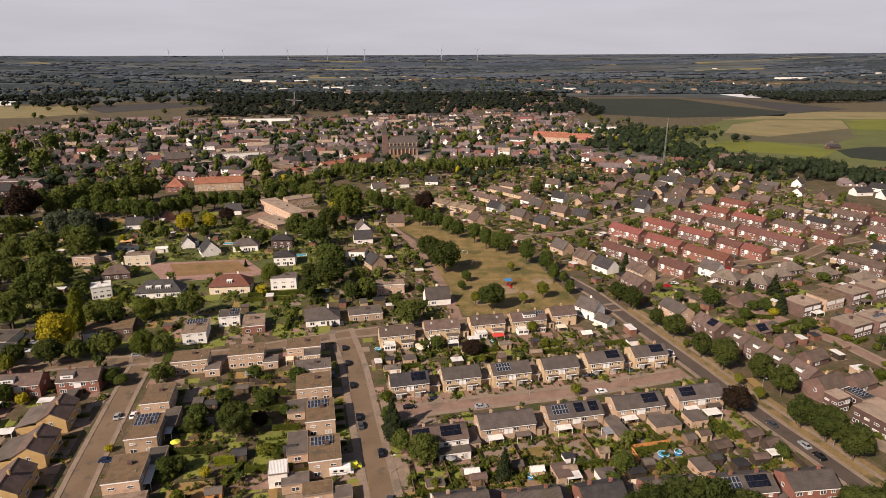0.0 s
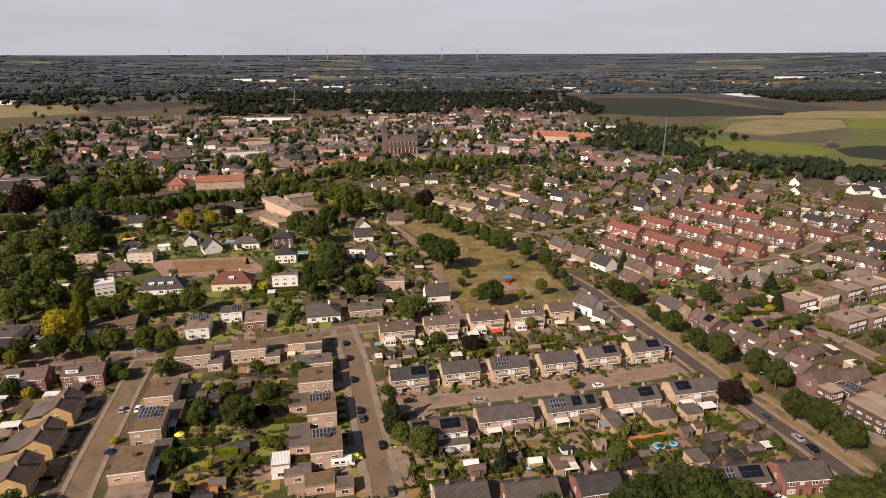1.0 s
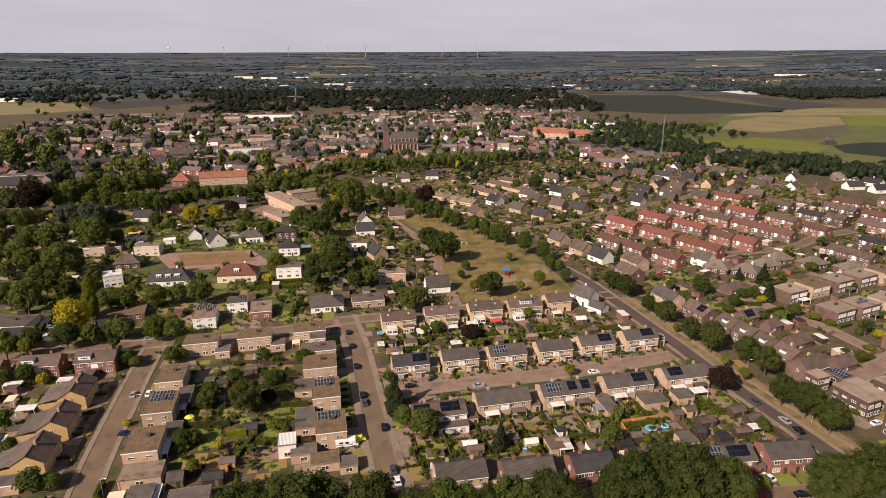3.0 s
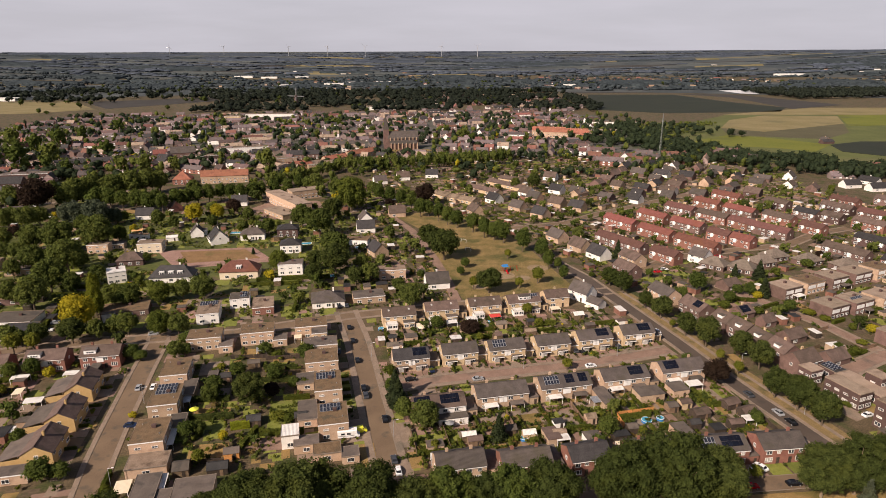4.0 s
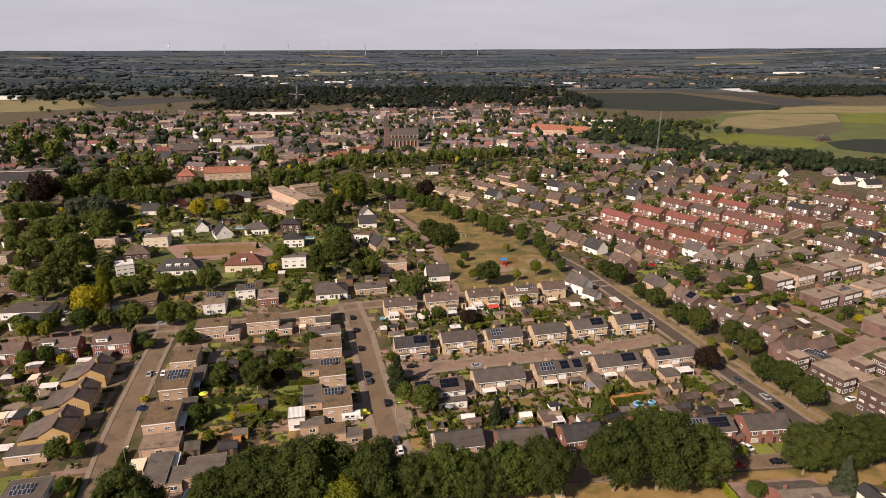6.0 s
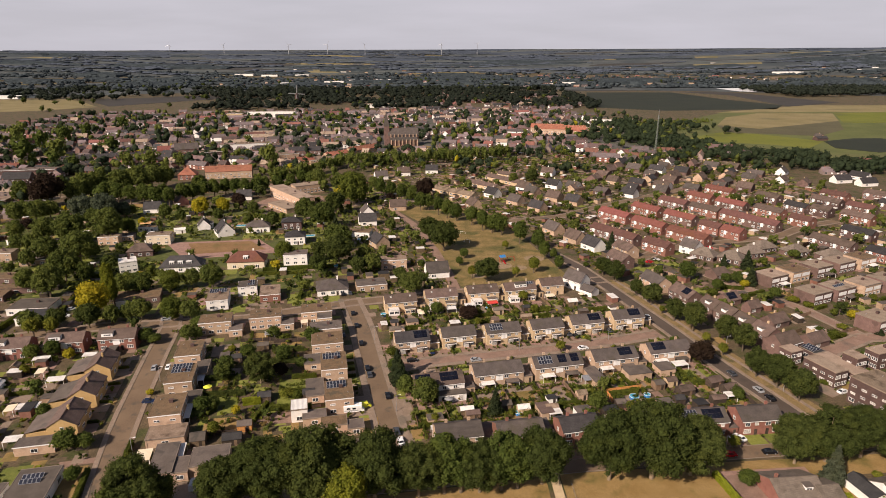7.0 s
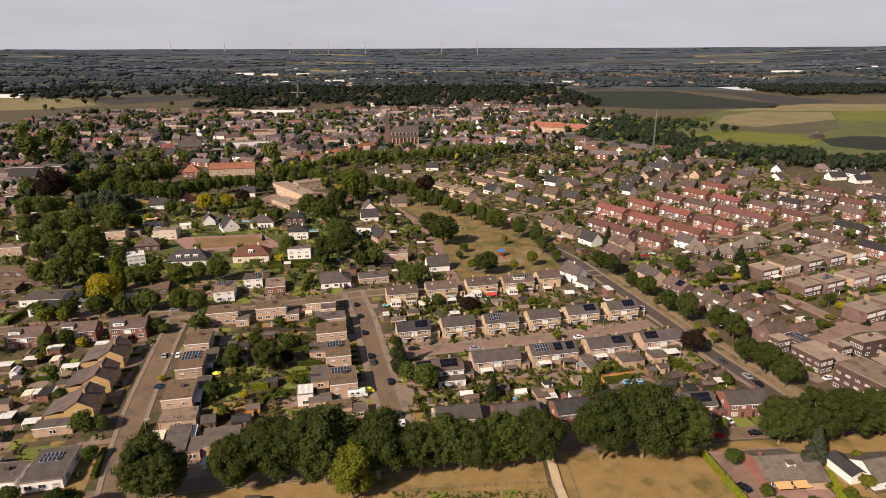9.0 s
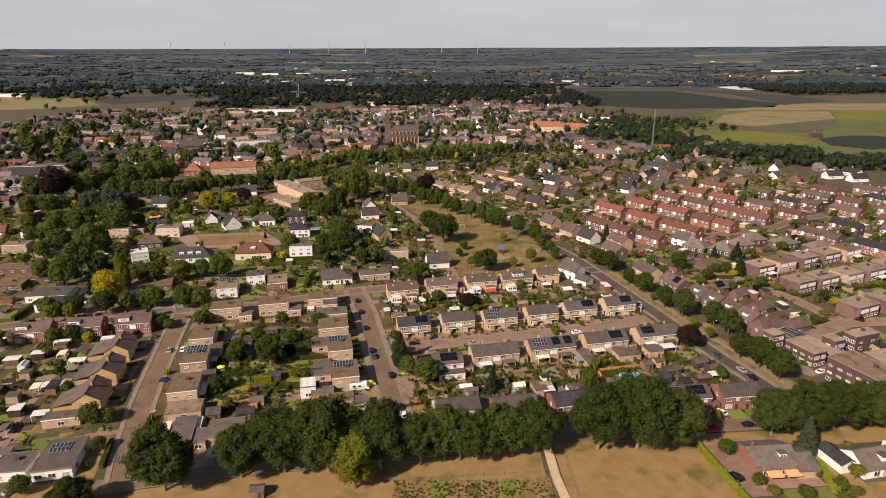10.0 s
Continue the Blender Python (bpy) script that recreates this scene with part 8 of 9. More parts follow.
# shade sails, awnings, white and grey veranda roofs
for _x, _y, _t, _L, _D, _m, _l in ((-87.8, 125.4, 12, 4.2, 5.4, SAIL, "cream shade sail over a patio"), (-9.5, 230.8, 12, 5.2, 3.4, SAIL, "cream awning behind a house"), (3.2, 234.2, 12, 4.6, 3.0, WHITE_ROOF, "white veranda roof behind a house"), (12.0, 238.0, 12, 5.0, 3.2, WHITE_ROOF, "white veranda roof behind a house"), (22.6, 240.6, 12, 5.0, 3.0, RED_CANVAS, "bright red awning behind a house"),
                                 (-138.5, 152.0, 12, 7.0, 3.6, WHITE_ROOF, "long white lean-to roof"), (-131.5, 133.5, 12, 5.0, 3.2, WHITE_ROOF, "white patio roof on posts"), (-140.0, 170.0, 12, 6.0, 3.4, WHITE_ROOF, "small white lean-to roof"), (88.5, 180.6, 12, 5.6, 3.6, WHITE_ROOF, "white glazed veranda roof"), (52.2, 170.0, 12, 5.0, 3.6, STEEL, "grey polycarbonate veranda roof"), (98.0, 158.5, 10, 4.0, 3.0, WHITE_ROOF, "flat white carport roof"), (-78.0, 127.5, 12, 2.6, 7.0, WHITE_ROOF, "white corrugated side roof"), (-84.0, 149.0, 12, 2.2, 9.0, WHITE_ROOF, "white corrugated side roof"), (-88.0, 171.5, 12, 2.4, 6.0, STEEL, "blue-grey glass side roof"), (-61.0, 219.6, 12, 3.0, 3.0, SAIL, "white shade sail over a terrace"), (36.0, 148.0, 11, 4.4, 3.0, WHITE_ROOF, "small white lean-to roof"), (-155.0, 186.0, 9, 6.0, 3.0, WHITE_ROOF, "white veranda roof behind red brick houses"), (-138.0, 189.0, 9, 5.0, 3.0, WHITE_ROOF, "white veranda roof behind red brick houses"), (-73.0, 208.0, 12, 4.0, 3.0, STEEL, "pale grey veranda roof")):
    canopy(_x, _y, _t, _L, _D, 2.6, _m, _l)
# larger brick outbuildings between the south rows
for _x, _y, _L, _D, _h0, _w, _r in ((54.5, 172.0, 4.6, 11, 2.8, BRICK_TAN, FELT), (70.5, 174.5, 9.0, 6.0, 3.0, BRICK_TAN, FELT), (81.5, 177.5, 6.0, 6.0, 3.0, BRICK_TAN, FELT), (58.0, 157.5, 0.1, 0.1, 0.1, BRICK_TAN, FELT), (33.0, 150.0, 4.4, 6.5, 2.6, BRICK_TAN, ROOF_BROWN), (45.5, 147.5, 5.0, 6.5, 2.8, WHITE_WALL, FELT), (-3.0, 145.0, 5.0, 3.4, 2.5, BRICK_TAN, FELT), (74.0, 152.5, 5.0, 6.0, 2.7, BRICK_TAN, FELT), (-14.0, 220.0, 5.0, 4.0, 2.6, BRICK_TAN, FELT), (-19.0, 212.0, 4.0, 3.0, 2.5, WHITE_WALL, FELT)):
    if _L > 1:
        shed(_x, _y, TURN, _L, _D, _h0, _w, _r, "brick outbuilding with flat dark roof", "outbuildings")
for _x, _y, _t in ((96.5, 169.0, 20), (100.0, 164.0, 20), (84.0, 163.0, 15)):
    shed(_x, _y, _t, 5.5, 4.0, 2.2, DARK_WOOD, ROOF_BROWN, "dark timber garden house with gable roof", "garden sheds", pitched=1.0)
shed(-50.5, 97.0, 4, 3.8, 3.0, 2.3, BRICK_RED, FIBRE, "small red shed with grey corrugated roof", "meadow sheds", pitched=0.5)


# ---- park and allotment ----
def goal(x, y, turn):
    ob = thing("goal", x, y, 0, turn, "white football goal on park grass", "goal", "football goals")
    for u in (-1.8, 1.8):
        part("post", Geo().tube((u, 0, 0), (u, 0, 2.0), 0.06, 0.06, 6), WHITE_PAINT, ob)
        part("stay", Geo().tube((u, 0, 2.0), (u, 1.2, 0), 0.04, 0.04, 5), WHITE_PAINT, ob)
    part("crossbar", Geo().tube((-1.8, 0, 2.0), (1.8, 0, 2.0), 0.06, 0.06, 6), WHITE_PAINT, ob)


goal(12.1, 362.0, -30)
goal(14.5, 344.0, 150)
pl = thing("playground_tower", 33.0, 306.0, 0, 20, "red and blue climbing tower on sand", "playground")
for _u in (-1.2, 1.2):
    for _v in (-1.2, 1.2):
        part("post", Geo().tube((_u, _v, 0), (_u, _v, 3.4), 0.1, 0.1, 6), CAR_PAINTS["red"], pl)
part("deck", Geo().box(-1.3, 1.3, -1.3, 1.3, 1.4, 1.52), WOOD, pl)
part("roof", Geo().prism([(-1.6, 3.2), (1.6, 3.2), (0, 4.3)], -1.6, 1.6), POOL_WALL, pl)
part("slide", Geo().prism([(-4.4, 0.3), (-1.3, 1.5), (-1.3, 1.6), (-4.4, 0.4)], -0.4, 0.4), CAR_PAINTS["red"], pl)
swing = thing("swing", 38.0, 308.0, 0, 20, "red swing frame on sand", "swing")
for _u in (-2, 2):
    part("leg", Geo().tube((_u, -1, 0), (_u, 0, 2.6), 0.07, 0.07, 6).tube((_u, 1, 0), (_u, 0, 2.6), 0.07, 0.07, 6), CAR_PAINTS["red"], swing)
part("beam", Geo().tube((-2, 0, 2.6), (2, 0, 2.6), 0.07, 0.07, 6), CAR_PAINTS["red"], swing)
_q = random.Random(8)
for _k in range(9):
    _x = -14 + _k * 4.9
    sheet("allotment_bed", [(_x, 92 + 0.0), (_x + 4.2, 92), (_x + 4.4, 102.2 + _k * 0.25), (_x + 0.2, 101.8 + _k * 0.25)], (PARK_GRASS, VERGE_GRASS, LAWN, PARK_GRASS)[_k % 4], "vegetable bed in the allotment", 0.1, 0.15)
_veg = Plants("allotment_plants", HEDGE, "rows of vegetables in the allotment", 9)
for _k in range(420):
    _x, _y = _q.uniform(-14, 29.5), 92 + 1.0 * _q.randrange(11) + _q.uniform(-0.15, 0.15)
    _veg.add(_x, _y + _q.uniform(-0.5, 0.5), _q.uniform(0.2, 0.6), _q.uniform(0.4, 1.1), 9, 0.16)
_veg.done()
for _p0, _p1 in (((-16, 102.4), (29.6, 106.2)), ((35.0, 114.8), (35.6, 90)), ((29.6, 106.2), (30.2, 90))):
    _L = math.hypot(_p1[0] - _p0[0], _p1[1] - _p0[1])
    wf = thing("wire_fence", *_p0, 0, math.degrees(math.atan2(_p1[1] - _p0[1], _p1[0] - _p0[0])), "low wire fence on wooden posts", "fence", "meadow fences")
    for _k in range(int(_L / 3) + 1):
        part("post", Geo().tube((_k * 3, 0, 0), (_k * 3, 0, 1.3), 0.07, 0.06, 6), WOOD, wf)
    for _z in (0.5, 0.9, 1.2):
        part("wire", Geo().tube((0, 0, _z), (_L, 0, _z), 0.015, 0.015, 4), STEEL, wf)


def lamp_post(x, y, turn, h=6.0):
    ob = thing("street_lamp", x, y, 0, turn, "slim grey street lamp post", "street lamp", "street lamps")
    part("pole", Geo().tube((0, 0, 0), (0, 0, h), 0.09, 0.06, 8), STEEL, ob)
    part("arm", Geo().tube((0, 0, h), (0, -1.0, h + 0.15), 0.05, 0.04, 6), STEEL, ob)
    part("head", Geo().box(-0.12, 0.12, -1.6, -0.95, h + 0.1, h + 0.22), WHITE_PAINT, ob)


for _x, _y, _t in ((83.9, 129.4, 0), (-92.8, 128.5, 100), (-103.5, 172.0, 100), (-29.0, 206.0, 100), (-16.0, 152.0, 100), (30.0, 196.0, 14), (68.0, 205.5, 14), (112.5, 196.0, 100), (119.0, 164.0, 100), (-38.0, 110.0, 5)):
    lamp_post(_x, _y, _t)

# ---- the village centre and the country to the horizon ----
OPEN = ((-50, 752, 44), (-48, 775, 40), (-204, 556, 30), (-240, 552, 16), (170, 868, 40), (-388, 532, 20))     # church green and large buildings: x, y, radius


def crowd(name, places, kinds, label, category):
    """Many small houses, walls and tiled roofs, in one mesh of kind stuff."""
    g = Geo()
    places = [p for p in places if all(math.hypot(p[0] - x, p[1] - y) > r for x, y, r in OPEN)]
    for x, y, a, L, D, e, r, wi, ri in places:
        c, s = math.cos(a), math.sin(a)

        def tf(p):
            return (x + p[0] * c - p[1] * s, y + p[0] * s + p[1] * c, p[2])
        h, b = Geo(), None
        h.prism([(-D / 2, 0), (D / 2, 0), (D / 2, e), (0, r), (-D / 2, e)], -L / 2, L / 2, wi)
        for sg in (-1, 1):
            k = (r - e) / (D / 2)
            p = [(sg * (D / 2 + 0.4), e - 0.4 * k + 0.05), (0, r + 0.05), (0, r + 0.25), (sg * (D / 2 + 0.4), e - 0.4 * k + 0.25)]
            h.prism(p if sg < 0 else p[::-1], -L / 2 - 0.3, L / 2 + 0.3, ri)
        n = max(1, int(L / 5))
        for q in range(n):
            u = -L / 2 + L * (q + 0.5) / n
            for z in ((0.9, 3.4) if e > 4.5 else (0.9,)):
                h.box(u - 1.0, u + 1.0, -D / 2 - 0.06, -D / 2, z, z + 1.3, 1 if q % 3 else 0)
            if q % 2 == 0:
                h.box(u - 0.4, u + 0.4, -0.4, 0.4, r - 0.6, r + 1.1, 3)
        i = len(g.v)
        g.v += [tf(p) for p in h.v]
        g.f += [tuple(i + t for t in f) for f in h.f]
        g.m += h.m
    return solid(name, g, kinds, label=label, category=category, kind="stuff")


TOWN_WALL = mat("mixed_town_brick", (0.186, 0.138, 0.117), (0.236, 0.182, 0.16), size=4, fine=0.3, spread=0.4, island=True, grain=0.2)
TOWN_ROOF = mat("mixed_town_tiles", (0.114, 0.0882, 0.0851), (0.151, 0.118, 0.115), size=4, fine=0.4, spread=0.45, island=True, grain=0.2)
TOWN_BROWN = mat("brown_town_tiles", (0.0989, 0.0642, 0.0585), (0.128, 0.0856, 0.0789), size=4, fine=0.4, spread=0.4, island=True, grain=0.2)
TOWN_RED = mat("red_town_tiles", (0.158, 0.0713, 0.0525), (0.202, 0.0939, 0.0691), size=4, fine=0.4, spread=0.35, island=True, grain=0.2)
FAR_MATS = [GLASS, WHITE_PAINT, TOWN_WALL, BRICK_RED, WHITE_WALL, BRICK_PINK, TOWN_ROOF, TOWN_BROWN, TOWN_RED, ROOF_PLUM, ROOF_DARK, PALE_GRAVEL]
_q = random.Random(21)


def quarter(x0, x1, y0, y1, step, row, turn, reds=0.25, fill=0.85):
    """House rows over a stretch of the plan, broken by gaps."""
    out = []
    y = y0
    while y < y1:
        x = x0 + _q.uniform(0, step)
        while x < x1:
            L = _q.choice((8, 9, 11, 14, 19, 28))
            if _q.random() < fill:
                roof = _q.choice((8, 8, 9)) if _q.random() < reds else _q.choice((6, 6, 7, 10, 6, 7, 11, 6))
                out.append((x + L / 2, y + _q.uniform(-4, 4) + 0.12 * (x - x0), radians(turn + _q.choice((0, 0, 0, 90)) + _q.uniform(-6, 6)), L, _q.uniform(7, 8.6), _q.choice((3.0, 4.6, 5.2)), 0, _q.choice((2, 2, 4, 2, 5, 2, 3)), roof))
                o = out[-1]
                out[-1] = (*o[:6], o[5] + _q.uniform(2.4, 4.0), *o[7:])
            x += L + _q.uniform(4, step)
        y += row + _q.uniform(-4, 6)
    return out


crowd("village_houses", quarter(-620, -170, 560, 700, 9, 24, -20, 0.15) + quarter(-640, -345, 400, 570, 9, 26, 10, 0.12) + quarter(-640, -100, 690, 880, 9, 26, 10, 0.15), FAR_MATS, "crowded village houses with brown and red tiled roofs", "houses")
crowd("village_houses", quarter(-100, 180, 680, 900, 9, 24, -12, 0.15) + quarter(-700, 240, 880, 1180, 10, 30, 15, 0.1), FAR_MATS, "crowded village houses beyond the church", "houses")
crowd("village_houses", quarter(-60, 290, 1180, 1700, 16, 60, 8, 0.15, 0.6) + quarter(150, 330, 640, 700, 12, 22, -20, 0.3), FAR_MATS, "scattered houses at the village edge", "houses")
crowd("village_houses", quarter(330, 620, 560, 600, 40, 40, -10, 0.2, 0.5) + quarter(340, 520, 300, 470, 12, 26, -60, 0.2) + quarter(400, 1500, 2400, 3000, 30, 120, 0, 0.4, 0.7) + quarter(-700, 600, 1900, 2900, 60, 200, 0, 0.2, 0.5), FAR_MATS, "distant farmhouses and hamlets", "houses")
crowd("village_houses", quarter(-420, -300, 200, 420, 12, 30, 10, 0.15, 0.6) + quarter(-330, -140, 130, 240, 10, 25, 10, 0.2, 0.0), FAR_MATS, "houses among gardens at the west side", "houses")


sheet("church_green", [(-72, 742), (-55, 728), (-30, 730), (-14, 748), (-20, 760), (-66, 756)], PARK_GRASS, "dry grass mound before the church", 0.3)
TOWN_GROUND = mat("town_paving", (0.085, 0.078, 0.068), (0.125, 0.112, 0.096), size=9, fine=1.0, c=(0.06, 0.068, 0.035), c_size=18, c_at=0.5, bump=0.1, grain=0.3)
sheet("town_ground", [(-700, 705), (260, 705), (300, 780), (285, 1190), (-720, 1190)], TOWN_GROUND, "paved streets and yards between village houses", 0.03, 0.1)
# church
ch = thing("church", -52, 772, 0, 10, "dark brick village church with slate roofs and spire", "church")
part("nave", gable_walls(38, 11, 13, 21), BRICK_PINK, ch)
part("nave_roof", gable_roof(38, 11, 13, 21), ROOF_GREY, ch)
for _s in (-1, 1):
    part("aisle", Geo().box(-17, 17, _s * 9 - 3.5, _s * 9 + 3.5, 0, 7), BRICK_PINK, ch)
    part("aisle_roof", Geo().prism([(_s * 12.8, 6.8), (_s * 5.5, 10.5), (_s * 5.5, 10.8), (_s * 12.8, 7.1)][::_s], -17.3, 17.3), ROOF_GREY, ch)
for _k in range(8):
    part("buttress", Geo().box(-16.5 + _k * 4.7, -15.6 + _k * 4.7, -14, -12.4, 0, 8).box(-16.5 + _k * 4.7, -15.6 + _k * 4.7, -6.4, -5.4, 8, 14), BRICK_TAN, ch)
    part("window", Geo().box(-14.6 + _k * 4.7, -13.2 + _k * 4.7, -5.58, -5.5, 10.8, 13), GLASS, ch)
part("tower", Geo().box(-24, -17.5, -3.3, 3.3, 0, 24), BRICK_PINK, ch)
_g = Geo()
for _a, _b in (((-24.2, -3.5), (-17.3, -3.5)), ((-17.3, -3.5), (-17.3, 3.5)), ((-17.3, 3.5), (-24.2, 3.5)), ((-24.2, 3.5), (-24.2, -3.5))):
    _g.poly([(*_a, 24), (*_b, 24), (-20.75, 0, 43)])
part("spire", _g, ROOF_GREY, ch)
# long red-roofed institute, red-roofed hall, chapel
for _x, _y, _L, _t, _e, _r in ((170, 868, 62, -14, 8, 13), (186, 850, 40, -60, 8, 13), (150, 890, 46, -14, 8, 12.5), (-204, 558, 42, 12, 7, 11.5), (-150, 625, 26, 45, 5, 8.5), (-95, 705, 44, 48, 5.4, 9), (-120, 665, 30, 48, 5.4, 8.5)):
    gable_house(_x, _y, _t, _L, 12, _e, _r, BRICK_TAN, ROOF_ORANGE, "long institute building under orange-red tiles", "institute buildings", round(_L / 7), detail=1, white=False)
hip_house(-241, 552, 10, 16, 14, 5, 12, BRICK_RED, ROOF_ORANGE, "brick chapel with steep red pyramid roof", "institute buildings", short=8)
# flat shopping blocks and white flats
for _x, _y, _L, _D, _h0, _t, _w in ((-308, 1110, 84, 14, 12, 4, WHITE_WALL), (-372, 1105, 28, 16, 9, 4, BRICK_CREAM), (-420, 640, 40, 26, 6, -20, BRICK_BROWN), (-335, 650, 44, 14, 7, 25, BRICK_BROWN), (-270, 672, 40, 14, 7, 28, BRICK_BROWN), (-240, 730, 60, 12, 8, 20, WHITE_WALL), (-185, 665, 40, 26, 6, 30, BRICK_TAN), (-130, 640, 36, 24, 5, 30, BRICK_TAN), (220, 905, 60, 16, 7, 0, BRICK_TAN), (275, 1010, 70, 18, 7, 0, WHITE_WALL)):
    flat_house(_x, _y, _t, _L, _D, _h0, _w, GRAVEL, "long flat-roofed block in the village centre", "centre blocks", windows=max(4, int(_L / 9)), storeys=2, ends=False)

# windmill
wm = thing("windmill", -328, 1400, 0, 20, "tall windmill with cross sails", "windmill")
_g = Geo()
_g.tube((0, 0, 0), (0, 0, 22), 6, 3.6, 12).tube((0, 0, 22), (0, 0, 26), 3.7, 1.6, 12)
part("tower", _g, BRICK_BROWN, wm)
for _a in range(4):
    c, s = math.cos(radians(_a * 90 + 4)), math.sin(radians(_a * 90 + 4))
    part("sail", Geo().box(-0.9, 0.9, -4.3, -4.1, 2, 18), GREY_PAINT, wm, at=Matrix.Translation((0, 0, 24)) @ pose(0, 0, 0, 0, _a * 90 + 4, 0))
MAST_STEEL = mat("weathered_green_grey_steel", (0.16, 0.18, 0.15), (0.22, 0.24, 0.2), size=1.5, fine=0.2, rough=0.6, metal=0.2, bump=0.0)
# lattice mast
ms = thing("mast", 236.9, 670, 0, 15, "slender steel lattice transmission mast", "mast")
for _k in range(3):
    a = radians(120 * _k)
    part("leg", Geo().tube((1.1 * math.cos(a), 1.1 * math.sin(a), 0), (0.5 * math.cos(a), 0.5 * math.sin(a), 46), 0.28, 0.2, 6), MAST_STEEL, ms)
for _k in range(15):
    z, r = _k * 3.0 + 1, 1.1 - 0.6 * _k / 15
    p = [(r * math.cos(radians(120 * j)), r * math.sin(radians(120 * j))) for j in range(3)]
    g = Geo()
    for j in range(3):
        g.tube((*p[j], z), (*p[(j + 1) % 3], z + 2.8), 0.1, 0.1, 4)
    part("brace", g, MAST_STEEL, ms)
part("antenna", Geo().tube((0, 0, 40), (0, 0, 52), 0.35, 0.2, 8).box(-0.6, 0.6, -0.6, 0.6, 42, 43.6), GREY_PAINT, ms)
# wind turbines
for _k, _x in enumerate((-1810, -1452, -1025, -767, -520, -15, 221)):
    wt = thing("wind_turbine", _x, 4300, 75, 0, "white wind turbine far on the horizon", "wind turbine", "wind turbines")
    part("tower", Geo().tube((0, 0, 0), (0, 0, 78), 2.0, 1.2, 8), STEEL, wt)
    part("nacelle", Geo().box(-1.4, 1.4, -4, 4, 77, 80.5), STEEL, wt)
    for _a in (10, 130, 250):
        part("blade", Geo().tube((0, -4.6, 0), (0, -4.6, 26), 0.9, 0.3, 5), STEEL, wt, at=Matrix.Translation((0, 0, 79)) @ pose(0, 0, 0, 0, _a + _k * 37 % 90, 0))

# fields
FIELD_GREEN = mat("bright_crop", (0.117, 0.13, 0.0117), (0.146, 0.151, 0.0195), size=60, fine=4, c=(0.0829, 0.0811, 0.0292), c_size=90, bump=0.1, grain=0.12)
FIELD_TAN = mat("stubble_field", (0.184, 0.15, 0.0601), (0.232, 0.184, 0.0865), size=50, fine=4, c=(0.123, 0.11, 0.048), c_size=110, bump=0.1, grain=0.12)
FIELD_PASTURE = mat("dull_green_pasture", (0.084, 0.0952, 0.0246), (0.112, 0.121, 0.0336), size=50, fine=4, c=(0.112, 0.106, 0.0392), c_size=120, bump=0.1, grain=0.12)
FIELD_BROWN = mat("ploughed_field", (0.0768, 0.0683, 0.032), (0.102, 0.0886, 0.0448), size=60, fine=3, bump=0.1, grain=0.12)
# Dark crop; on the large field this colour also stands for cloud shadow.
FIELD_DARK = mat("dark_crop_and_cloud_shade", (0.0174, 0.0216, 0.0118), (0.0243, 0.0282, 0.0148), size=60, fine=4, bump=0.1, grain=0.15)
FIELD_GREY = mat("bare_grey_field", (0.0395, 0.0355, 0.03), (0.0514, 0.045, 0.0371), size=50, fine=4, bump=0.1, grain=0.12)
# Distant fields, with pale blue-grey haze mixed into their colour.
FIELD_FAR = mat("haze_pale_far_field", (0.0751, 0.0853, 0.079), (0.0988, 0.109, 0.0995), size=80, fine=6, c=(0.0632, 0.0672, 0.0592), c_size=200, bump=0.1, grain=0.12)
FILM = mat("white_crop_film", (0.62, 0.61, 0.6), (0.7, 0.69, 0.68), size=20, fine=2, rough=0.5, bump=0.1, grain=0.08)


def field(x0, y0, x1, y1, m, label, skew=0.0, z=0.1):
    g = Geo()
    n = 6
    for i in range(n):
        for j in range(n):
            q = []
            for a, b in ((i, j), (i + 1, j), (i + 1, j + 1), (i, j + 1)):
                fx, fy = a / n, b / n
                x, y = x0 + (x1 - x0) * fx + skew * fy, y0 + (y1 - y0) * fy
                q.append((x, y, ground_height(x, y) + z))
            g.poly(q)
    return solid("field", g, m, label=label, category="field", kind="structure")


def acre(pts, m, label, z=0.15):
    """A field by its corners on the flat land."""
    return sheet("field", pts, m, label, z, 0.3, category="field")


acre([(255, 800), (300, 690), (420, 610), (640, 560), (1050, 1120), (1100, 1260), (560, 1215), (420, 1060)], FIELD_PASTURE, "dull green farmland round the crop fields", 0.12)
acre([(322, 816), (404, 885), (443, 865), (477, 818), (494, 786), (442, 729), (416, 758), (369, 778)], FIELD_GREEN, "bright yellow-green crop field", 0.3)
acre([(369, 778), (416, 758), (442, 729), (433, 680), (385, 673), (354, 714), (324, 755)], FIELD_PASTURE, "green pasture before the crop field", 0.25)
acre([(434, 975), (499, 1094), (597, 1172), (725, 1157), (660, 1030), (478, 925)], FIELD_TAN, "wide tan stubble field", 0.34)
acre([(434, 975), (478, 925), (660, 1030), (597, 913), (520, 840), (446, 871), (409, 891)], FIELD_BROWN, "brown-grey harvested field", 0.28)
acre([(556, 914), (710, 999), (690, 830), (594, 700), (508, 817)], FIELD_PASTURE, "dull green pasture beyond the wood", 0.22)
acre([(733, 1168), (880, 1180), (740, 1007), (650, 1001)], FIELD_GREEN, "bright green meadow with hedges", 0.4)
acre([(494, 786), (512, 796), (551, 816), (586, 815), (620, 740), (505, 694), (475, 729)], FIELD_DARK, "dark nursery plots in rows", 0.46)
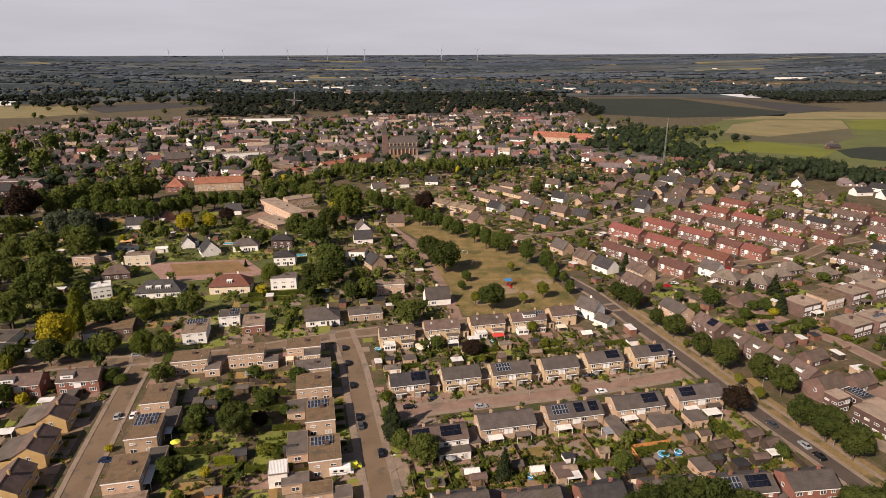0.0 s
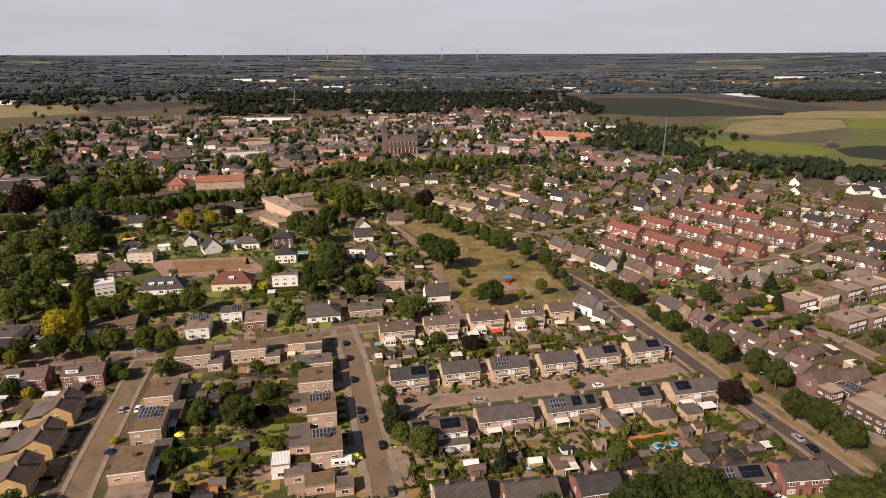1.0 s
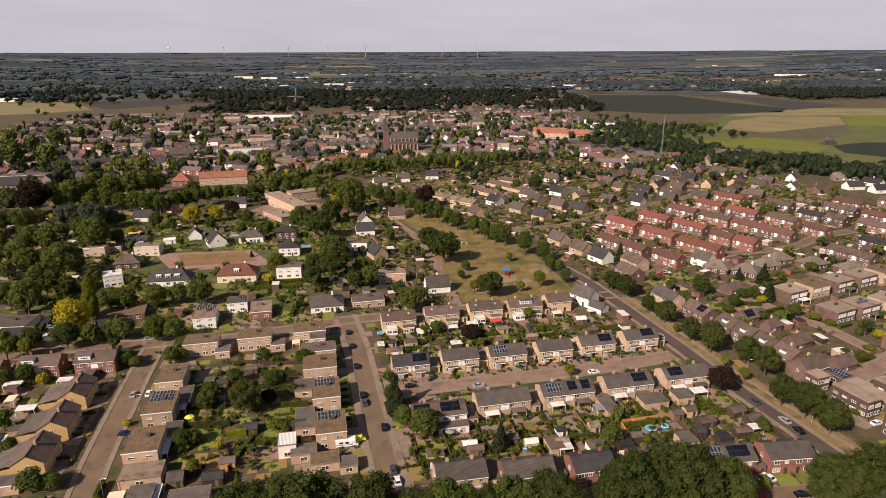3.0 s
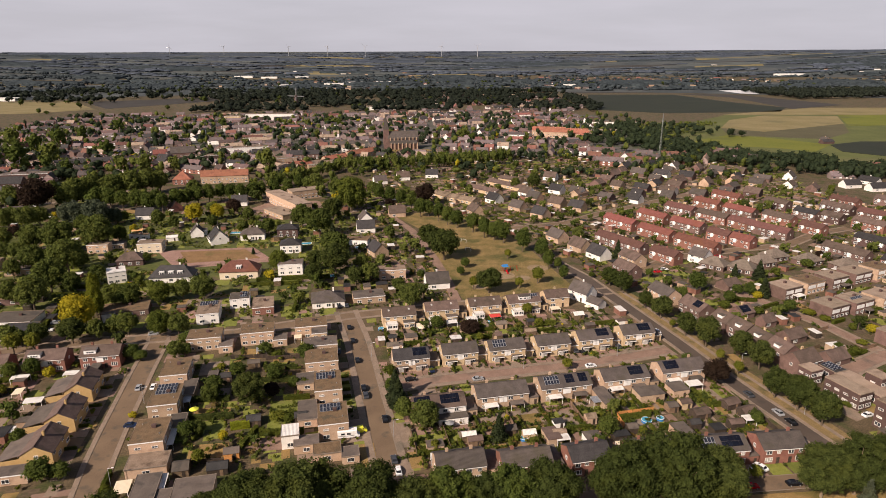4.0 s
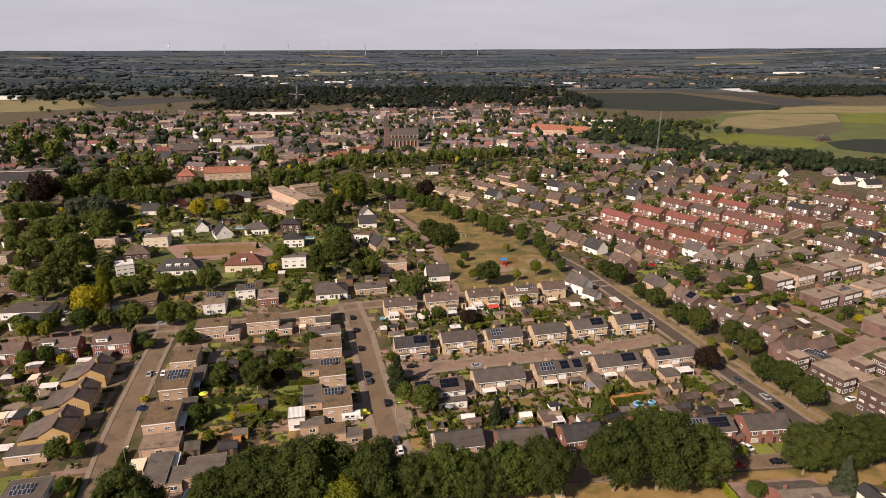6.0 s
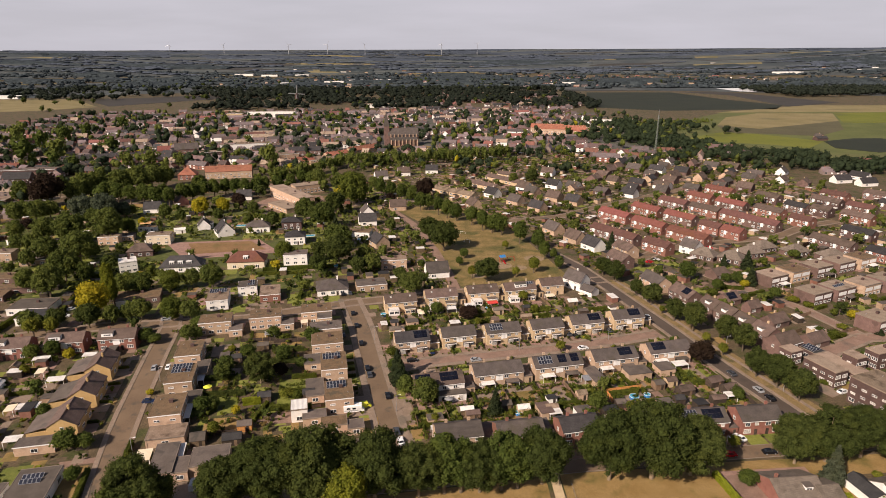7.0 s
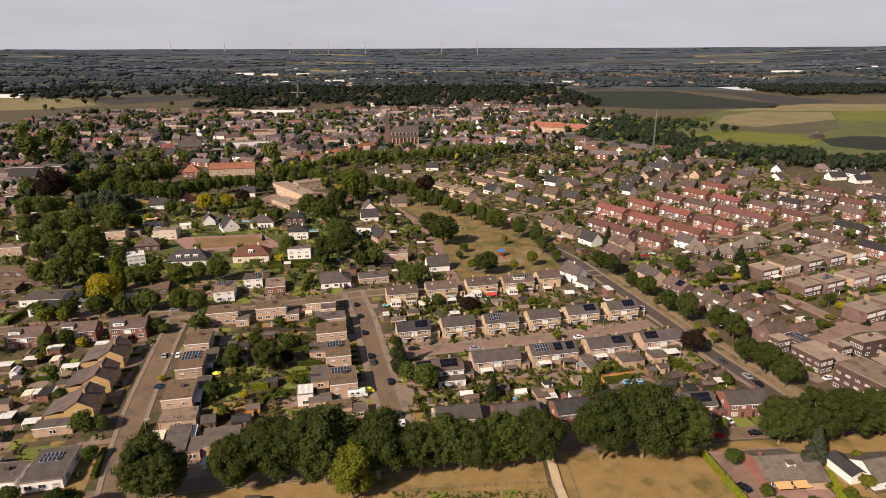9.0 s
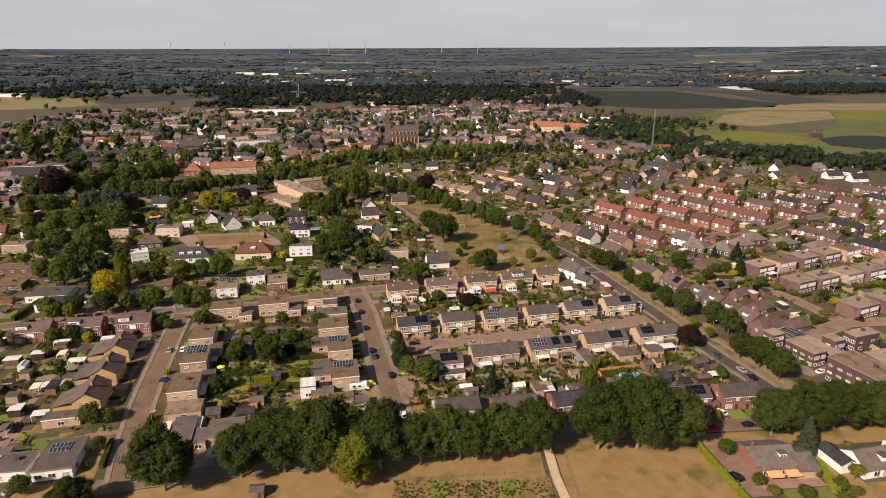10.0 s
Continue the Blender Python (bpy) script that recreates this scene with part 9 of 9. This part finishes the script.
gable_house(497, 800, 10, 16, 9, 3.0, 5.6, BRICK_BROWN, ROOF_DARK, "dark farm barn beside nursery plots", "farm sheds", 1, detail=0, chimneys=[], white=False, name="farm_shed")
gable_house(505, 818, -60, 10, 8, 3.0, 6.2, BRICK_TAN, ROOF_GREY, "farmhouse beside nursery plots", "farm sheds", 1, detail=1, white=False, name="farm_shed", upper=False)
acre([(518, 1183), (774, 1338), (1100, 1330), (930, 1183)], FIELD_TAN, "tan stubble field beyond the lane")
acre([(404, 1788), (638, 1776), (677, 1504), (728, 1343), (669, 1252), (434, 1223), (300, 1317)], FIELD_DARK, "crop field darkened as under cloud shadow")
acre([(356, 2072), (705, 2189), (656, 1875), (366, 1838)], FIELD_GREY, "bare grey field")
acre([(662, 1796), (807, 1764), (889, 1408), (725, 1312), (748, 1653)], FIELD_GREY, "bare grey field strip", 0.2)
acre([(838, 1950), (992, 2002), (883, 1785), (844, 1812)], FILM, "field under white crop film", 0.6)
acre([(896, 2615), (988, 2286), (875, 2178), (828, 2381)], FILM, "field under white crop film", 0.6)
acre([(636, 2088), (931, 2175), (875, 2041), (700, 1960)], FIELD_GREEN, "green strip between fields", 0.3)
acre([(-1311, 1578), (-934, 1589), (-751, 1354), (-830, 1265), (-1059, 1207)], FIELD_TAN, "tan stubble field beyond the village")
acre([(-894, 1569), (-623, 1719), (-564, 1592), (-734, 1367)], FIELD_GREY, "bare grey-green field", 0.2)
acre([(350, 1061), (466, 1040), (449, 975), (390, 879), (320, 822), (279, 845)], FIELD_PASTURE, "rough heathland with young trees", 0.1)
field(-820, 2150, -450, 2500, FIELD_GREEN, "green meadow between woods", -40)
field(-450, 2050, 0, 2180, FIELD_TAN, "pale field strip between woods", 0)
field(-1700, 2300, -1150, 2700, FIELD_GREEN, "green meadow between woods", -60)
field(1100, 2500, 2200, 2860, FIELD_TAN, "pale stubble fields far off", 60)
_strips = Geo()
for _k in range(230):
    _y = _q.uniform(2000, 4650)
    _x = _q.uniform(-0.76, 0.72) * (_y + 300)
    _w, _d, _s = _q.uniform(120, 520), _q.uniform(30, 130), _q.uniform(-50, 50)
    if math.hypot(abs(_x) + _w, _y + _d) > 4800:
        continue
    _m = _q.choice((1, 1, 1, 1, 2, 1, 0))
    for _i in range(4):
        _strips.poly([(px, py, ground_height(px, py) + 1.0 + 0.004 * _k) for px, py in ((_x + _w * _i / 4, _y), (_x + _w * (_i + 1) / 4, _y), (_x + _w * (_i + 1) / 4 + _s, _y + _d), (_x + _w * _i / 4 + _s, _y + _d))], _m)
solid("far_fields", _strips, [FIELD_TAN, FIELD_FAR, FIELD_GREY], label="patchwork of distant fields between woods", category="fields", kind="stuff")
_halls = Geo()
for _k in range(110):
    _y = _q.uniform(2000, 3500)
    _x = _q.uniform(-0.45, 0.72) * (_y + 300)
    _z, _w, _d, _h0 = ground_height(_x, _y), _q.uniform(9, 28), _q.uniform(8, 16), _q.uniform(3.5, 6.5)
    _halls.box(_x, _x + _w, _y, _y + _d, _z - 1, _z + _h0, _k % 4 == 0).box(_x - 0.4, _x + _w + 0.4, _y - 0.4, _y + _d + 0.4, _z + _h0, _z + _h0 + 0.8, 2 + _k % 3)
solid("far_buildings", _halls, [BRICK_TAN, WHITE_WALL, GRAVEL, ROOF_RED, FELT], label="small pale farm buildings across the plain", category="buildings", kind="stuff")
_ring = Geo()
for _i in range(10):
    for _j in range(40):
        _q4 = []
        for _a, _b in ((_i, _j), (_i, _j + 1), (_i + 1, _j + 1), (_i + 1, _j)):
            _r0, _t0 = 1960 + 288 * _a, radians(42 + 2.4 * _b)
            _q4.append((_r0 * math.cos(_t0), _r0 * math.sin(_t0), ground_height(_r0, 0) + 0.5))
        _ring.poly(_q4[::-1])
# Heath colour greyed and blued to carry the haze over the far plain.
FAR_HEATH = mat("haze_grey_heath", (0.0575, 0.0644, 0.0621), (0.0862, 0.092, 0.0845), size=90, fine=8, c=(0.046, 0.0552, 0.0571), c_size=260, c_at=0.48, bump=0.1, grain=0.2)
solid("far_plain", _ring, FAR_HEATH, label="heath and pasture of the far plain, greyed as by haze", category="ground", kind="structure")
# far sheds and glasshouses
for _x, _y, _L, _D, _h0, _m in ((-400, 2330, 70, 40, 9, WHITE_ROOF), (-310, 2350, 60, 40, 11, FELT), (-340, 2420, 90, 40, 9, WHITE_ROOF), (-230, 2450, 60, 40, 9, WHITE_ROOF), (-170, 2420, 50, 40, 9, FELT), (-540, 2250, 70, 40, 8, WHITE_ROOF), (-900, 2900, 80, 40, 10, WHITE_ROOF), (-780, 2880, 70, 40, 10, GRAVEL), (-640, 2900, 60, 40, 10, WHITE_ROOF), (430, 2250, 60, 30, 7, WHITE_ROOF), (520, 2300, 50, 30, 7, GRAVEL), (640, 2300, 60, 30, 7, WHITE_ROOF), (1500, 2800, 120, 40, 8, WHITE_ROOF), (-60, 2700, 70, 40, 8, WHITE_ROOF), (180, 2750, 60, 40, 8, GRAVEL), (-140, 1330, 80, 30, 7, GRAVEL), (-1150, 1620, 120, 40, 7, WHITE_ROOF)):
    flat_house(_x, _y, 5, _L, _D, _h0 + ground_height(_x, _y), WHITE_WALL, _m, "large white industrial hall", "industrial halls", windows=0, storeys=1, stack=False, ends=False, name="hall")


def woods(name, places, h, w, leaf, n, m, label, seed):
    """Trees far off: uneven clumps with leaf sprays over short trunks, one mesh of kind stuff."""
    r = random.Random(seed)
    g = Geo()
    for x, y in places:
        z0 = ground_height(x, y)
        hh, ww = h * r.uniform(0.6, 1.25), w * r.uniform(0.7, 1.3)
        g.tube((x, y, z0), (x, y, z0 + hh * 0.5), 0.4, 0.2, 4, 1)
        lobes = [(x, y, z0 + hh * 0.55, ww * 0.42, hh * 0.42), (x + ww * r.uniform(-0.3, 0.3), y + ww * r.uniform(-0.3, 0.3), z0 + hh * r.uniform(0.4, 0.75), ww * 0.3, hh * 0.28)]
        for k, (cx, cy, cz, a, b) in enumerate(lobes):
            g.lump((cx, cy, cz), a * 0.86, b * 0.86, r)
            for _ in range(n):
                d = Vector((r.gauss(0, 1), r.gauss(0, 1), r.gauss(0, 1) + 0.3)).normalized()
                f = r.uniform(0.8, 1.1)
                leaf_spray(g, r, Vector((cx + d.x * a * f, cy + d.y * a * f, cz + d.z * b * f)), d, leaf)
    return solid(name, g.mesh(name, [m, BARK], True), None, label=label, category="trees", kind="stuff")


def canopy_land(name, n, y0, y1, wide, m, label, seed):
    """Far woodland as low uneven blocks of closed canopy, one mesh of kind stuff."""
    r = random.Random(seed)
    g = Geo()
    for _ in range(n):
        y = y0 + (y1 - y0) * r.random()
        x = r.uniform(-0.78, 0.78) * (y + 300)
        if x * x + y * y > 4820 ** 2:
            continue
        L, D, h = r.uniform(0.3, 1.0) * wide, r.uniform(30, 110), r.uniform(9, 16) * (1.0 if y < 3400 else 0.5 if y < 4000 else 0.16)
        nx, ny = max(3, int(L / 28)), 3
        rows = []
        for j in range(ny + 1):
            row = []
            for i in range(nx + 1):
                px = x + L * (i / nx - 0.5) + r.uniform(-7, 7)
                py = y + D * (j / ny - 0.5) + r.uniform(-10, 10) + 0.1 * (px - x)
                rim = i in (0, nx) or j in (0, ny)
                row.append((px, py, ground_height(px, py) + h * (r.uniform(0.55, 0.85) if rim else r.uniform(0.8, 1.1))))
            rows.append(row)
        for j in range(ny):
            for i in range(nx):
                g.poly([rows[j][i], rows[j][i + 1], rows[j + 1][i + 1], rows[j + 1][i]])
        for i in range(nx):
            a, b = rows[0][i], rows[0][i + 1]
            g.poly([(a[0], a[1] - 3, ground_height(a[0], a[1])), (b[0], b[1] - 3, ground_height(b[0], b[1])), b, a])
        for j in range(ny):
            for i, sg in ((0, -1), (nx, 1)):
                a, b = rows[j][i], rows[j + 1][i]
                g.poly([(a[0] + 3 * sg, a[1], ground_height(a[0], a[1])), a, b, (b[0] + 3 * sg, b[1], ground_height(b[0], b[1]))])
    return solid(name, g, m, label=label, category="woodland", kind="stuff")


def scatter(n, x0, x1, y0, y1, seed, lean=0.0, keep=None):
    r = random.Random(seed)
    out = []
    while len(out) < n:
        x, y = r.uniform(x0, x1), r.uniform(y0, y1)
        if (keep is None or keep(x, y)) and all(math.hypot(x - a, y - b) > r * 0.85 for a, b, r in OPEN):
            out.append((x + lean * (y - y0), y))
    return out


def patchy(scale, level, seed):
    return lambda x, y: noise.noise(Vector((x / scale, y / scale * 1.7, seed))) > level


# Foliage painted near black in place of the cloud shadow over far woods.
SHADED_WOOD = leaf_mat("cloud_shaded_foliage", (0.0214, 0.0278, 0.0215), (0.0341, 0.0418, 0.029))


# Dark leaves, deepened to hold the cloud shadow on the field wood.
WOOD_LEAF = leaf_mat("dark_leaves_with_shade", (0.03, 0.043, 0.023), (0.05, 0.067, 0.034))


def near_line(line, gap):
    """A test for places within a gap of a line of places."""
    def test(x, y):
        for (ax, ay), (bx, by) in zip(line, line[1:]):
            dx, dy = bx - ax, by - ay
            f = max(0.0, min(1.0, ((x - ax) * dx + (y - ay) * dy) / (dx * dx + dy * dy)))
            if math.hypot(x - ax - f * dx, y - ay - f * dy) < gap:
                return True
        return False
    return test


woods("village_trees", scatter(420, -680, 330, 560, 1180, 31, 0, patchy(45, 0.15, 2.0)), 11, 9.5, 0.8, 16, MID_OAK, "green trees between the village houses", 41)
woods("village_trees", scatter(900, -680, 330, 560, 1180, 32, 0, patchy(60, 0.1, 4.0)) + scatter(200, -680, -330, 400, 720, 71, 0, patchy(40, 0.1, 6.0)) + scatter(160, -680, 330, 560, 1180, 73), 11, 10, 0.8, 16, WOOD_LEAF, "dark trees between the village houses", 42)
woods("village_trees", scatter(24, -600, 300, 560, 1100, 33), 9, 9, 0.9, 14, YELLOW_LEAF, "golden trees between the village houses", 43)
woods("wood", scatter(95, 185, 290, 770, 960, 34) + scatter(45, 270, 420, 860, 1000, 53) + scatter(420, 235, 620, 480, 820, 35, 0, near_line([(272, 780), (296, 700), (347, 640), (398, 596), (450, 575), (620, 520)], 40)), 12, 12, 0.95, 26, WOOD_LEAF, "wood beside the fields, darkened as under cloud", 44)
woods("wood", scatter(1250, -520, 340, 1270, 1950, 37, 0, patchy(160, -0.25, 5.0)), 14, 19, 2.0, 10, SHADED_WOOD, "woodland belt beyond the village, darkened as under cloud", 45)
woods("wood", scatter(460, 880, 1500, 1480, 1900, 38, 0, lambda x, y: y > 1290 + 0.3 * x and y < 2250 - 0.25 * x), 16, 21, 2.4, 10, SHADED_WOOD, "wood at the field's edge, darkened as under cloud", 46)
woods("wood", scatter(330, -1300, -450, 1540, 2000, 39, 0, patchy(170, -0.05, 7.0)), 15, 18, 2.4, 10, SHADED_WOOD, "dark wood beyond the stubble field", 47)
woods("wood", scatter(200, -1200, 1300, 1180, 2600, 52, 0, lambda x, y: x < 300 or y > 2150), 13, 14, 2.2, 8, OAK, "single trees and hedgerows across the fields", 50)
woods("heath_trees", scatter(210, 285, 455, 830, 1040, 36, 0, lambda x, y: 0.95 * x - 0.75 * y < -345), 5, 5.5, 0.6, 12, MID_OAK, "young trees over the heath", 49)
# Blue in this canopy colour stands in for the haze of distance.
FAR_LEAF = mat("haze_blue_far_canopy", (0.0308, 0.039, 0.0431), (0.0452, 0.0565, 0.0603), size=25, fine=6, bump=0.5, rough=0.9, spec=0.1, grain=0.35)
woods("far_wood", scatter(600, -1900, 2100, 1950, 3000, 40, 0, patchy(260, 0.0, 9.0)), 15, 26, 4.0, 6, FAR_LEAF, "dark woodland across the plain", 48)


def hedgerows(name, n, y0, y1, size, m, label, seed):
    """Lines of trees along far field edges, one mesh of kind stuff."""
    r = random.Random(seed)
    g = Geo()
    for _ in range(n):
        y = y0 + (y1 - y0) * r.random()
        x, a = r.uniform(-0.76, 0.76) * (y + 300), r.choice((r.uniform(-0.15, 0.15), r.uniform(-0.4, 0.4)))
        for k in range(r.randint(4, 18)):
            px, py = x + k * size * 0.75 * math.cos(a), y + k * size * 0.8 * math.sin(a) + r.uniform(-6, 6)
            if px * px + py * py > 4780 ** 2:
                break
            h = r.uniform(6, 13) * (1.0 if y < 3300 else 0.6)
            g.lump((px, py, ground_height(px, py) + h * 0.4), size * r.uniform(0.5, 1.0), h * r.uniform(0.4, 0.7), r)
    return solid(name, g.mesh(name, [m], True), None, label=label, category="trees", kind="stuff")


# Stronger blue-grey paints horizon haze straight into the leaves.
FAR_HAZE = mat("haze_horizon_canopy", (0.0555, 0.0658, 0.0833), (0.0705, 0.0831, 0.103), size=60, fine=9, bump=0.3, rough=0.95, spec=0.05, grain=0.2)
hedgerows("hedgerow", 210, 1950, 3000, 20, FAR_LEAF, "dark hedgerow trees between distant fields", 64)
hedgerows("hedgerow", 260, 2900, 4700, 38, FAR_HAZE, "tree lines tinted haze blue towards the horizon", 65)
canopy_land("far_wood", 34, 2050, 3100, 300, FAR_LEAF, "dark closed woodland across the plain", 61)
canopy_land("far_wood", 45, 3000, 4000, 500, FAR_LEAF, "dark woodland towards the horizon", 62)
canopy_land("far_wood", 150, 3900, 4800, 900, FAR_HAZE, "woodland tinted haze blue on the horizon", 63)
# dark brick centre blocks and long slate roofs at the west
for _x, _y, _t, _L, _D, _h0, _r in ((-400, 568, 10, 50, 14, 7, FELT), (-372, 485, 10, 42, 13, 6, FELT), (-362, 452, 10, 34, 14, 4, GRAVEL)):
    flat_house(_x, _y, _t, _L, _D, _h0, BRICK_BROWN, _r, "dark brick block with grey flat roof", "centre blocks", windows=5, storeys=2, ends=False)
for _x, _y, _t, _L, _D, _e, _r, _m in ((-378, 640, 28, 58, 13, 6, 9.5, ROOF_DARK), (-352, 622, 30, 50, 12, 4, 7, ROOF_DARK), (-300, 700, 20, 26, 16, 7, 13, ROOF_GREY), (-322, 690, 20, 14, 14, 7, 11, ROOF_RED), (-440, 592, 10, 26, 10, 5, 8.5, ROOF_RED), (-415, 606, 8, 22, 10, 4, 7, ROOF_RED), (-160, 690, 10, 36, 12, 6, 10, ROOF_DARK), (-205, 700, 10, 30, 12, 6, 10, ROOF_DARK), (-120, 770, 10, 40, 12, 6, 9.5, ROOF_GREY)):
    gable_house(_x, _y, _t, _L, _D, _e, _r, BRICK_PINK, _m, "large brick building with long tiled roof", "centre blocks", max(2, round(_L / 8)), detail=1, white=False)
